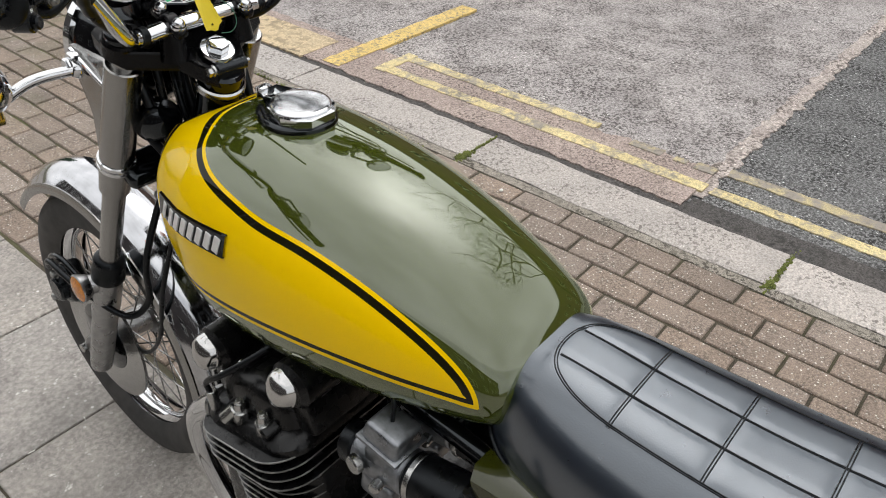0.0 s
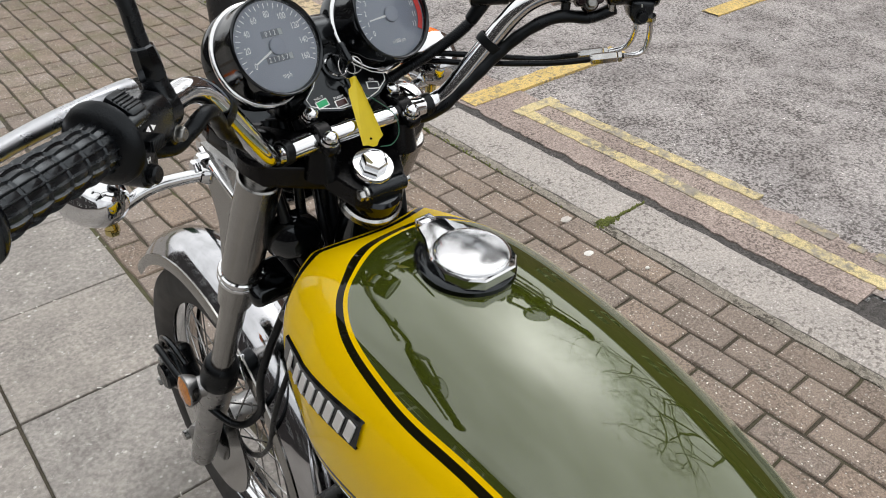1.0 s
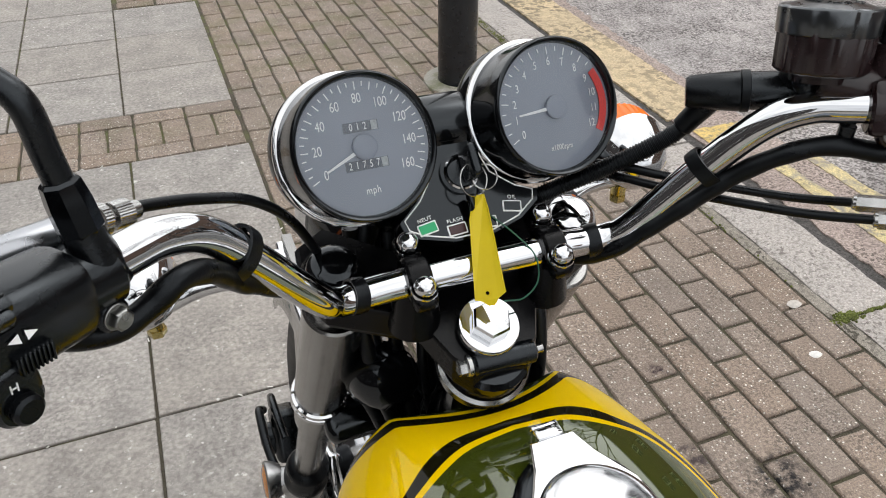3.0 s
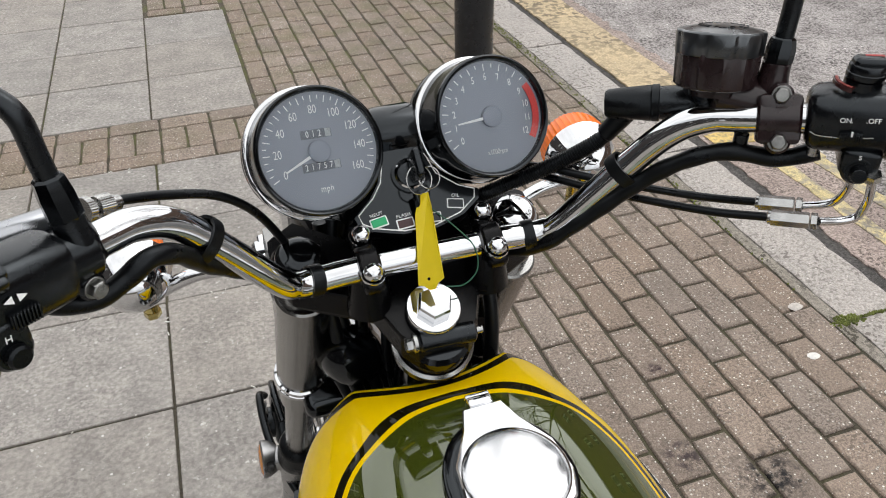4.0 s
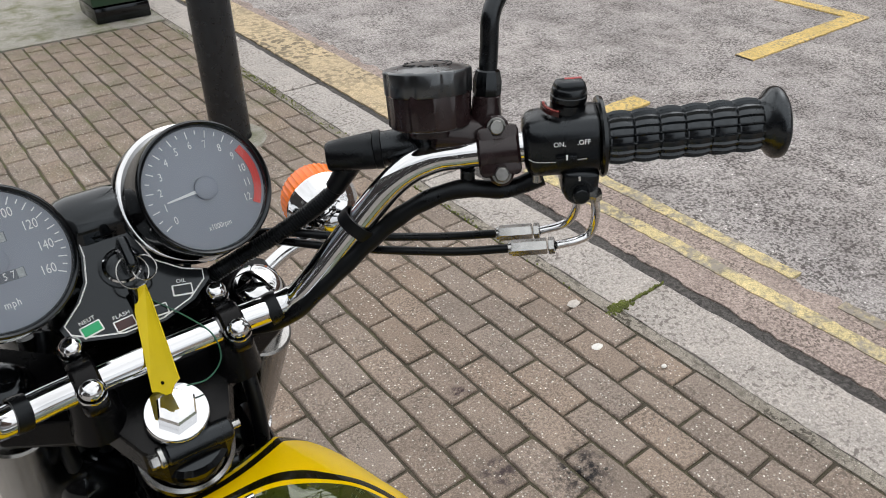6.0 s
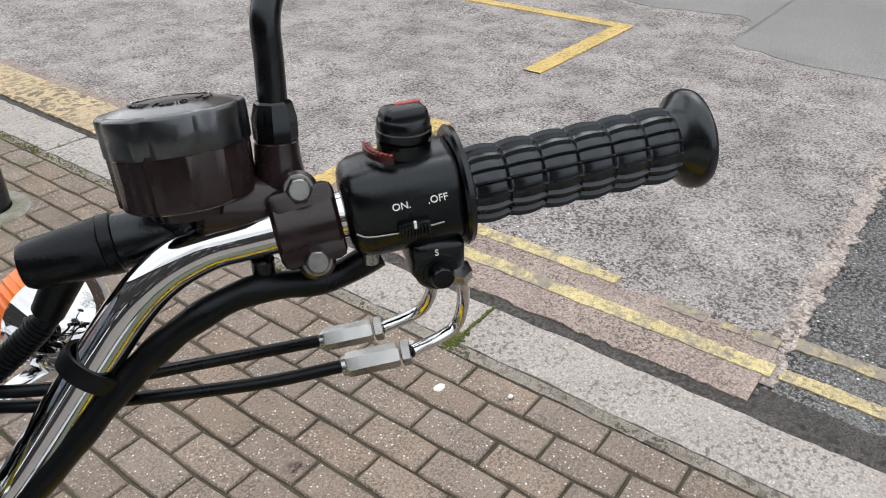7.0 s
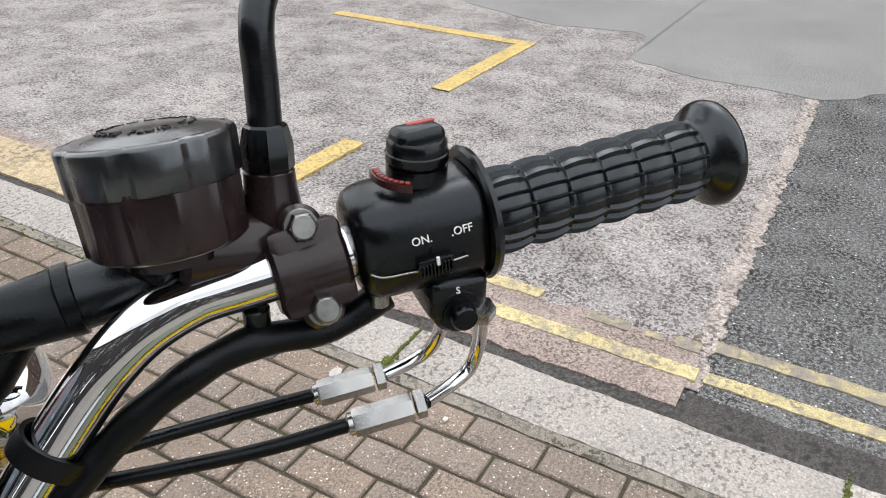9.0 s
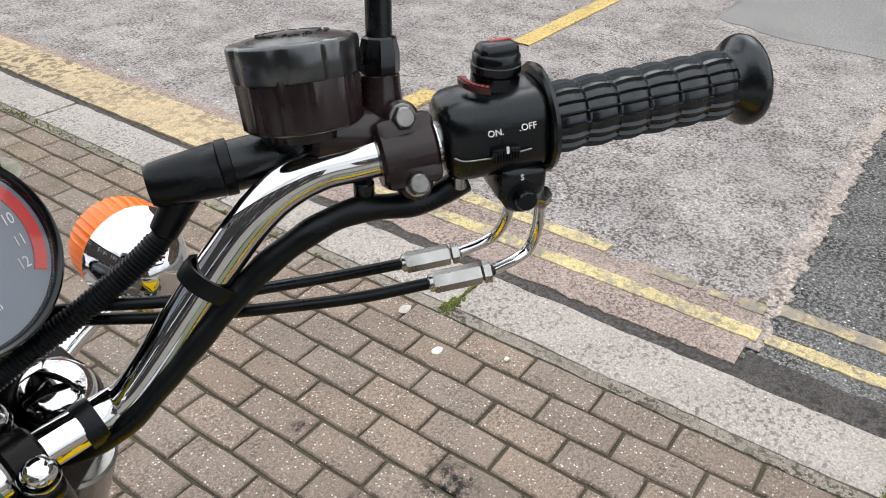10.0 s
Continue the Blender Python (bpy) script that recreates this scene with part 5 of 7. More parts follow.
def carburettor(x, parent_part=None):
    c = body(part("carburettor", add_cyl(bmesh.new(), (x, -0.413, 0.695), (x, -0.498, 0.710), 0.030, bevel=0.004), M_carb, bike, "grey cast alloy carburettor with square cap"))
    bm = bmesh.new()
    add_box(bm, (0.050, 0.046, 0.058), Matrix.Translation((x, -0.456, 0.722)) @ Matrix.Rotation(radians(9), 4, "X"), 0.010, 3)
    part("body", bm, M_carb, c)
    bm = bmesh.new()
    add_box(bm, (0.054, 0.060, 0.030), Matrix.Translation((x, -0.464, 0.765)) @ Matrix.Rotation(radians(9), 4, "X"), 0.007, 3, 0.86)
    add_box(bm, (0.059, 0.066, 0.006), Matrix.Translation((x, -0.461, 0.749)) @ Matrix.Rotation(radians(9), 4, "X"), 0.002, 2)
    part("cap", bm, M_carb, c)
    bm = bmesh.new()
    add_box(bm, (0.046, 0.052, 0.04), Matrix.Translation((x, -0.448, 0.655)) @ Matrix.Rotation(radians(9), 4, "X"), 0.008, 3)
    part("float_bowl", bm, M_carb, c)
    bm = bmesh.new()
    add_cyl(bm, (x - 0.03, -0.433, 0.710), (x - 0.042, -0.431, 0.710), 0.013, bevel=0.002)
    add_cyl(bm, (x - 0.03, -0.468, 0.700), (x - 0.045, -0.470, 0.700), 0.008, bevel=0.002)
    part("screw", bm, M_steel, c)
    bm = bmesh.new()
    add_cyl(bm, (x, -0.498, 0.710), (x, -0.588, 0.725), 0.032, 0.036, bevel=0.004)
    part("air_duct", bm, M_rubber, c)
    part("intake_boot", add_cyl(bmesh.new(), (x, -0.388, 0.690), (x, -0.414, 0.695), 0.029, bevel=0.004), M_rubber, c)
    bm = bmesh.new()
    add_cyl(bm, (x, -0.506, 0.712), (x, -0.514, 0.713), 0.0345, bevel=0.001)
    part("clamp", bm, M_steel, c)
    bm = bmesh.new()
    add_tube(bm, [(x + 0.0, -0.464, 0.780), (x * 0.9, -0.448, 0.810), (x * 0.6, -0.348, 0.810)], 0.003, 8)
    part("choke_cable", bm, M_rubber, c)
    return c


for x in (-0.140, -0.048, 0.048, 0.140):
    carburettor(x)
bm = bmesh.new()
add_box(bm, (0.26, 0.12, 0.17), Matrix.Translation((0, -0.64, 0.70)), 0.02, 3)
body(part("air_box", bm, M_plastic, bike, "black plastic air box"))
bm = bmesh.new()
add_tube(bm, [(-0.17, -0.60, 0.80), (-0.165, -0.63, 0.74), (-0.16, -0.66, 0.60), (-0.15, -0.66, 0.45)], 0.006, 10)
body(part("breather_hose", bm, M_rubber, bike))

# ---------- steering: handlebar, gauges, fork, wheel ----------
BAR = [(0, 0.006, 1.117), (0.06, 0.006, 1.117), (0.088, 0.006, 1.1155), (0.107, 0.003, 1.118), (0.120, -0.005, 1.130), (0.160, -0.0245, 1.184), (0.185, -0.042, 1.220), (0.206, -0.056, 1.235), (0.228, -0.071, 1.239), (0.282, -0.113, 1.247), (0.392, -0.200, 1.262)]
BAR_L = [(0, 0.006, 1.117), (-0.06, 0.006, 1.116), (-0.088, 0.006, 1.1145), (-0.108, 0.002, 1.1165), (-0.122, -0.006, 1.130), (-0.159, -0.026, 1.186), (-0.183, -0.042, 1.2205), (-0.204, -0.056, 1.2345), (-0.226, -0.071, 1.237), (-0.282, -0.113, 1.241), (-0.392, -0.200, 1.256)]
bar = part("handlebar", add_tube(bmesh.new(), BAR_L[:0:-1] + BAR, 0.0111, 32, 10), M_chrome, bike, "bent chrome handlebar")

# axes of the two bar ends, outward
R0, R1 = Vector(BAR[-2]), Vector(BAR[-1])
L0, L1 = Vector(BAR_L[-2]), Vector(BAR_L[-1])


def along(side, d, up=0.0, back=0.0):
    """A point d metres out from the switch along a bar end, lifted and drawn back."""
    a, b = (R0, R1) if side > 0 else (L0, L1)
    w = (b - a).normalized()
    q = Vector((0, 0, 1)).cross(w).normalized() * (-side)
    return a + w * d + Vector((0, 0, up)) + q * back


def grip(side):
    a, b = (R0, R1) if side > 0 else (L0, L1)
    w = (b - a).normalized()
    root = part("grip", bmesh.new(), M_grip, bike, "black ribbed rubber grip")
    bm = bmesh.new()
    n, seg, ribs = 138, 216, 18
    length, d0 = (0.105, 0.031) if side > 0 else (0.115, 0.017)
    rings = []
    m = frame_at(a + w * d0, w)
    for i in range(n + 1):
        u = i / n
        cell = (u * 6) % 1.0 if i < n else 1.0
        end = min(cell, 1 - cell)
        rib_ring = max(0.0, 1 - end / 0.06)
        belly = 0.0016 * math.sin(math.pi * cell) ** 0.8
        ring = []
        for k in range(seg):
            a_ = (k * ribs / seg) % 1.0
            rib_long = max(0.0, 1 - min(a_, 1 - a_) / 0.14)
            r = 0.0158 + belly + 0.0019 * max(rib_ring, rib_long)
            th = 2 * math.pi * k / seg
            ring.append(m @ Vector((r * math.cos(th), r * math.sin(th), length * u)))
        rings.append(ring)
    loft(bm, rings)
    bm.to_mesh(root.data)
    bm.free()
    root.data.polygons.foreach_set("use_smooth", [True] * len(root.data.polygons))
    root.data.set_sharp_from_angle(angle=radians(45))
    bm = bmesh.new()
    add_lathe(bm, [(0.012, -0.001), (0.0172, 0.0), (0.0180, 0.002), (0.0200, 0.0045), (0.0236, 0.0070), (0.0250, 0.0095), (0.0254, 0.0120), (0.0246, 0.0145), (0.0215, 0.0165), (0.012, 0.0175), (0, 0.0175)], frame_at(a + w * (d0 + length), w), 48)
    part("end_flange", bm, M_grip, root)
    bm = bmesh.new()
    add_lathe(bm, [(0.013, -0.008), (0.0165, -0.007), (0.0165, 0.001), (0.0145, 0.002)], frame_at(a + w * d0, w), 40)
    part("collar", bm, M_plastic, root)


grip(1)
grip(-1)


def bolt(parent, p, axis, r=0.0060, h=0.0050, washer=0.0070, name="bolt"):
    bm = bmesh.new()
    ax = Vector(axis).normalized()
    add_cyl(bm, Vector(p) - ax * 0.001, Vector(p) + ax * 0.0012, washer, bevel=0.0004)
    add_hex(bm, Vector(p) + ax * 0.0012, ax, r, h)
    add_lathe(bm, [(0, h + 0.0018), (r * 0.72, h + 0.0018), (r * 0.82, h + 0.0012)], frame_at(p, ax), 24)
    return part(name, bm, M_bolt, parent)


# right: master cylinder, reservoir, switch box
M_lever = mat("brushed_alloy", (0.40, 0.41, 0.43), 0.30, 1.0, var=0.08, scale=60, rvar=0.06)
M_scale = mat("worn_red_print", (0.30, 0.06, 0.05), 0.5)


def right_controls():
    w = (R1 - R0).normalized()
    face = Vector((-w.y, w.x, 0)) * -1
    if face.y > 0:
        face = -face
    toward = (face + Vector((0, 0, 0.45))).normalized()
    cyl = part("master_cylinder", bmesh.new(), M_brownblack, bike, "faded black brake master cylinder")
    c = Vector((0.2455, -0.0847, 1.2412))
    wm = (Vector(BAR[-2]) - Vector(BAR[-4])).normalized()
    bm = bmesh.new()
    add_cyl(bm, c - wm * 0.0150, c + wm * 0.0150, 0.0175, bevel=0.002)
    lug = toward
    side_up = wm.cross(lug)
    if side_up.z < 0:
        side_up = -side_up
    for s in (1, -1):
        add_cyl(bm, c + side_up * 0.0165 * s - lug * 0.004, c + side_up * 0.0165 * s + lug * 0.0125, 0.0088, bevel=0.002)
    add_box(bm, (0.036, 0.030, 0.018), frame_at(c + lug * 0.006, lug, side_up), 0.004)
    bm.to_mesh(cyl.data)
    bm.free()
    cyl.data.polygons.foreach_set("use_smooth", [True] * len(cyl.data.polygons))
    cyl.data.set_sharp_from_angle(angle=radians(40))
    for s in (1, -1):
        bolt(cyl, c + side_up * 0.0165 * s + lug * 0.0125, lug)
    # cylinder body running forward and inward
    bm = bmesh.new()
    a, b = Vector((0.250, -0.056, 1.242)), Vector((0.1575, 0.0070, 1.2275))
    add_cyl(bm, a, a + (b - a) * 0.70, 0.0138, 0.0132, bevel=0.003)
    add_box(bm, (0.030, 0.030, 0.014), Matrix.Translation((0.2155, -0.0400, 1.2480)), 0.005)
    part("cylinder_body", bm, M_plastic, cyl)
    part("reservoir_neck", add_cyl(bmesh.new(), c + Vector((0.002, 0.012, 0.006)), (0.2115, -0.0500, 1.2540), 0.0135, 0.0160, bevel=0.003), M_brownblack, cyl)
    bm = bmesh.new()
    ab = (b - a).normalized()
    add_lathe(bm, [(0.0130, 0), (0.0148, 0.0006), (0.0146, 0.0060), (0.0138, 0.0066), (0.0142, 0.0072), (0.0116, 0.0395), (0.0100, 0.0425), (0, 0.0430)], frame_at(b - ab * 0.041, ab), 40)
    part("rubber_boot", bm, M_rubber, cyl)
    # reservoir, leaning forward with the bar
    m = frame_at((0.2105, -0.0506, 1.2580), (0.104, 0.223, 1))
    bm = bmesh.new()
    rings = []
    for r, h, rib in ((0.0175, -0.0060, 0.0), (0.0180, -0.0005, 0.0), (0.0268, 0.0, 0.0), (0.0283, 0.0012, 0.0), (0.0285, 0.0024, 0.0011), (0.0292, 0.0240, 0.0011), (0.0292, 0.0262, 0.0)):
        ring = []
        for k in range(120):
            th = 2 * math.pi * k / 120
            rr = r + (rib if k % 10 in (0, 1) else 0.0)
            ring.append(m @ Vector((rr * math.cos(th), rr * math.sin(th), h)))
        rings.append(ring)
    loft(bm, rings)
    res = part("reservoir", bm, M_brownblack, cyl, "brownish black fluid reservoir", angle=60)
    bm = bmesh.new()
    rings = []
    for r, h in ((0.0292, 0.0238), (0.0304, 0.0239), (0.0309, 0.0246), (0.0314, 0.0392), (0.0309, 0.0404), (0.0296, 0.0411), (0.0282, 0.0408), (0.0268, 0.0411), (0.022, 0.0426), (0.013, 0.0441), (0.004, 0.0446)):
        ring = []
        for k in range(120):
            th = 2 * math.pi * k / 120
            d_ = min((k + 4) % 15, 15 - (k + 4) % 15)
            notch = (0.0014 if d_ < 1.5 else 0.0005 if d_ < 2.5 else 0.0) if r > 0.0290 else 0.0
            ring.append(m @ Vector(((r - notch) * math.cos(th), (r - notch) * math.sin(th), h)))
        rings.append(ring)
    loft(bm, rings)
    part("lid", bm, M_lid, res, "black screw lid with raised lettering", angle=50)
    words = "BRAKE FLUID"
    for i, ch in enumerate(words):
        if ch == " ":
            continue
        th = radians(-207 + 106 * i / (len(words) - 1))
        q = m @ Matrix.Rotation(th, 4, "Z") @ Matrix.Translation((0.0155, 0, 0.0440)) @ Matrix.Rotation(radians(90), 4, "Z") @ Matrix.Rotation(radians(8), 4, "X")
        letters(ch, 0.0054, q, M_lid, res, 0.0003, "raised_letter")
    for i in range(9):
        th = radians(-66 + 22 * i)
        q = m @ Matrix.Rotation(th, 4, "Z") @ Matrix.Translation((0.0160, 0, 0.0438)) @ Matrix.Rotation(radians(5), 4, "Y")
        bm = bmesh.new()
        for e in (-1, 1):
            add_box(bm, (0.0008, 0.0036, 0.0008), q @ Matrix.Translation((e * 0.0018, 0, 0)))
        part("raised_mark", bm, M_lid, res, smooth=False)
    # banjo and boot below
    bm = bmesh.new()
    add_cyl(bm, c - wm * 0.022 + Vector((0, 0, -0.012)), c - wm * 0.022 + Vector((0, 0, -0.026)), 0.0055)
    part("bleed_screw", bm, M_plastic, cyl)

    # switch box
    box = part("switch_housing", bmesh.new(), M_plastic, bike, "black plastic throttle and light switch housing")
    bm = bmesh.new()
    m2 = frame_at(R0 - w * 0.0205 + Vector((0, 0, 0.0025)), w, Vector((0, 0, 1)))
    prof = [(-0.0085, 0.013), (-0.0078, 0.0170), (-0.0055, 0.0203), (-0.002, 0.0222), (0.004, 0.0230), (0.040, 0.0236), (0.044, 0.0230), (0.0445, 0.012)]
    rings = []
    for h, r in prof:
        ring = []
        for k in range(48):
            th = 2 * math.pi * k / 48
            x, y = math.cos(th), math.sin(th)
            q = abs(x) ** 3 + abs(y) ** 3
            rr = r / q ** (1 / 3) * 0.97
            ring.append(m2 @ Vector((rr * x, rr * y, h)))
        rings.append(ring)
    loft(bm, rings)
    bm.to_mesh(box.data)
    bm.free()
    box.data.polygons.foreach_set("use_smooth", [True] * len(box.data.polygons))
    box.data.set_sharp_from_angle(angle=radians(35))
    bm = bmesh.new()
    add_lathe(bm, [(0.0225, 0.0445), (0.0280, 0.0445), (0.0292, 0.0460), (0.0282, 0.0485), (0.018, 0.0500), (0.015, 0.0500)], m2, 56)
    part("throttle_flange", bm, M_plastic, box)
    ctr = R0 - w * 0.004
    bm = bmesh.new()
    add_box(bm, (0.026, 0.034, 0.020), frame_at(ctr + w * 0.0160 + face * 0.006 + Vector((0, 0, -0.0235)), (0, 0, 1), w), 0.004, 3)
    add_cyl(bm, ctr + w * 0.0155 - face * 0.008 + Vector((0, 0, -0.0285)), ctr + w * 0.0155 + face * 0.0232 + Vector((0, 0, -0.0285)), 0.0118, 0.0112, 40, 0.002)
    part("lower_lobe", bm, M_plastic, box)
    bm = bmesh.new()
    pts = [ctr - w * 0.022 + face * 0.0214 + Vector((0, 0, 0.0000)), ctr - w * 0.017 + face * 0.0229 + Vector((0, 0, -0.0020)), ctr - w * 0.006 + face * 0.0233 + Vector((0, 0, -0.0030)), ctr + face * 0.0237 + Vector((0, 0, -0.0032)), ctr + w * 0.018 + face * 0.0240 + Vector((0, 0, -0.0020))]
    add_tube(bm, pts, 0.0004, 5)
    part("seam", bm, M_alu, box)
    # light slider
    q = frame_at(ctr + w * 0.004 + face * 0.0248 + Vector((0, 0, -0.0020)), face, w)
    slider = part("light_slider", add_box(bmesh.new(), (0.0150, 0.0055, 0.004), q @ Matrix.Translation((0, 0.001, -0.001)), 0.001), M_plastic, box)
    for i in range(9):
        part("slider_rib", add_box(bmesh.new(), (0.0009, 0.0068 - 0.0004 * abs(i - 4), 0.006), q @ Matrix.Translation((-0.0060 + 0.0015 * i, 0, 0)), 0.0003, 1), M_plastic, slider)
    bm = bmesh.new()
    add_box(bm, (0.0012, 0.0035, 0.001), q @ Matrix.Translation((0, 0.004, 0.003)))
    part("slider_mark", bm, M_white, box, smooth=False)
    q = frame_at(ctr + w * 0.0165 + face * 0.0228 + Vector((0, 0, -0.0300)), face, w)
    bm = bmesh.new()
    add_lathe(bm, [(0.0088, -0.001), (0.0085, 0.001), (0.0062, 0.001), (0.0060, 0.0045), (0.0050, 0.006), (0, 0.0062)], q, 32)
    part("starter_button", bm, M_plastic, box)
    letters("S", 0.0047, frame_at(ctr + w * 0.0145 + face * 0.0234 + Vector((0, 0, -0.0180)), face, w), M_white, box, name="button_letter")
    tq = (face + Vector((0, 0, 0.30))).normalized()
    letters("ON.", 0.0047, frame_at(ctr - w * 0.0015 + face * 0.0228 + Vector((0, 0, 0.0098)), tq, w), M_white, box, name="switch_lettering")
    letters(".OFF", 0.0047, frame_at(ctr + w * 0.0150 + face * 0.0235 + Vector((0, 0, 0.0103)), tq, w), M_white, box, name="switch_lettering")
    # kill switch knob
    q = frame_at(ctr + w * 0.0055 + Vector((0, 0, 0.0275)) - face * 0.002, (0, 0, 1), w)
    bm = bmesh.new()
    add_lathe(bm, [(0.0125, -0.003), (0.0125, 0.0035), (0.0112, 0.004), (0.0112, 0.005), (0.0128, 0.0055), (0.0128, 0.0085), (0.0122, 0.009), (0.0122, 0.013), (0.0110, 0.0145), (0, 0.0148)], q, 40)
    add_box(bm, (0.0225, 0.0130, 0.007), q @ Matrix.Translation((0, 0, 0.0155)) @ Matrix.Rotation(radians(12), 4, "Z"), 0.0028, 3, 0.88)
    part("stop_switch", bm, M_plastic, box)
    bm = bmesh.new()
    add_box(bm, (0.0125, 0.0024, 0.0008), q @ Matrix.Translation((0.0025, 0.0030, 0.0189)) @ Matrix.Rotation(radians(12), 4, "Z"), 0.0003, 1)
    part("red_stripe", bm, M_stripe, box)
    bm = bmesh.new()
    sect = []
    for r in (0.0150, 0.0192):
        sect.append([q @ Vector((r * math.cos(a), r * math.sin(a), 0.0015)) for a in [radians(168 + 7 * i) for i in range(12)]])
    loft(bm, [sect[0], sect[1], [v + Vector((0, 0, -0.003)) for v in sect[1]]], closed=False, caps=False)
    part("switch_scale", bm, M_dkred, box)
    for i in range(9):
        bm = bmesh.new()
        a = radians(174 + 8 * i)
        add_box(bm, (0.0018, 0.0016, 0.0005), q @ Matrix.Rotation(a, 4, "Z") @ Matrix.Translation((0.0172, 0, 0.0019)))
        part("scale_mark", bm, M_scale, box, smooth=False)
    bm = bmesh.new()
    add_cyl(bm, ctr + Vector((0, 0, -0.018)) - w * 0.014 + face * 0.006, ctr + Vector((0, 0, -0.026)) - w * 0.014 + face * 0.006, 0.0042)
    part("screw", bm, M_steel, box)
    # throttle cables
    ELBOWS = [((0.2870, -0.1240, 1.2120), (0.2955, -0.1200, 1.1960), (0.2985, -0.1140, 1.1800), (0.2960, -0.1070, 1.1700)), ((0.2860, -0.1440, 1.2160), (0.2915, -0.1415, 1.2050), (0.2965, -0.1385, 1.1900), (0.2960, -0.1350, 1.1755), (0.2860, -0.1315, 1.1715))]
    ends = [((0.2810, -0.0975, 1.1655), (0.2590, -0.0745, 1.1600)), ((0.2665, -0.1285, 1.1735), (0.2440, -0.1055, 1.1680))]
    for i, (near, far) in enumerate(ends):
        near, far = Vector(near), Vector(far)
        d = (near - far).normalized()
        bm = bmesh.new()
        bend = [Vector(v) for v in ELBOWS[i]] + [near]
        add_tube(bm, bend, 0.0033, 16)
        part("cable_elbow", bm, M_chrome, box, "chrome cable elbow")
        bm = bmesh.new()
        m3 = frame_at(far, d)
        add_lathe(bm, [(0.0036, -0.003), (0.0052, -0.002), (0.0052, 0.0)], m3, 20)
        L = (near - far).length
        add_lathe(bm, [(0, 0), (0.0060, 0.0), (0.0063, 0.001), (0.0063, L - 0.007), (0.0056, L - 0.006), (0, L - 0.006)], m3, 6)
        add_lathe(bm, [(0.0056, L - 0.005), (0.0064, L - 0.0045), (0.0064, L - 0.0005), (0.0045, L)], m3, 6)
        part("cable_adjuster", bm, M_steel, box, "zinc cable adjuster")
        bm = bmesh.new()
        add_tube(bm, [far, far - d * 0.05 + Vector((0, 0, 0.001)), Vector((0.155, -0.004 - 0.006 * i, 1.163 - 0.008 * i)), Vector((0.115, 0.045, 1.158 - 0.008 * i)), Vector((0.075, 0.11, 1.13)), Vector((0.05, 0.13, 1.03))], 0.0034, 12)
        part("throttle_cable", bm, M_rubber, box)
    bm = bmesh.new()
    add_hex(bm, Vector((0.2840, -0.1450, 1.2200)), (0.3, 0.15, -1), 0.0060, 0.007)
    part("cable_nut", bm, M_steel, box)
    return c, lug, side_up, wm


mc, mc_lug, mc_up, mc_w = right_controls()

# brake lever, seen edge-on behind the grip
bm = bmesh.new()
add_tube(bm, [Vector((0.240, -0.040, 1.220)), Vector((0.275, -0.056, 1.224)), Vector((0.33, -0.100, 1.236)), Vector((0.385, -0.146, 1.242)), Vector((0.41, -0.168, 1.244))], lambda u: 0.008 - 0.003 * u if u < 0.95 else 0.0065, 14)
part("brake_lever", bm, M_lever, bike, "polished alloy brake lever")

# corrugated front brake hose sleeve
bm = bmesh.new()
hose = smooth_path([(0.172, 0.002, 1.216), (0.163, 0.009, 1.199), (0.150, 0.015, 1.186), (0.132, 0.024, 1.172), (0.108, 0.033, 1.158), (0.082, 0.042, 1.145), (0.060, 0.050, 1.131), (0.042, 0.075, 1.09), (0.03, 0.11, 1.02)], 60)
add_tube(bm, hose, lambda u: 0.0062 + (0.0008 if int(u * 240) % 2 and u > 0.10 else 0.0), 14, smooth_it=False)
part("brake_hose", bm, M_rubber, bike, "black corrugated brake hose")
bm = bmesh.new()
add_cyl(bm, (0.176, -0.002, 1.228), (0.160, 0.010, 1.197), 0.0095, 0.0078, bevel=0.002)
part("hose_boot", bm, M_rubber, bike)

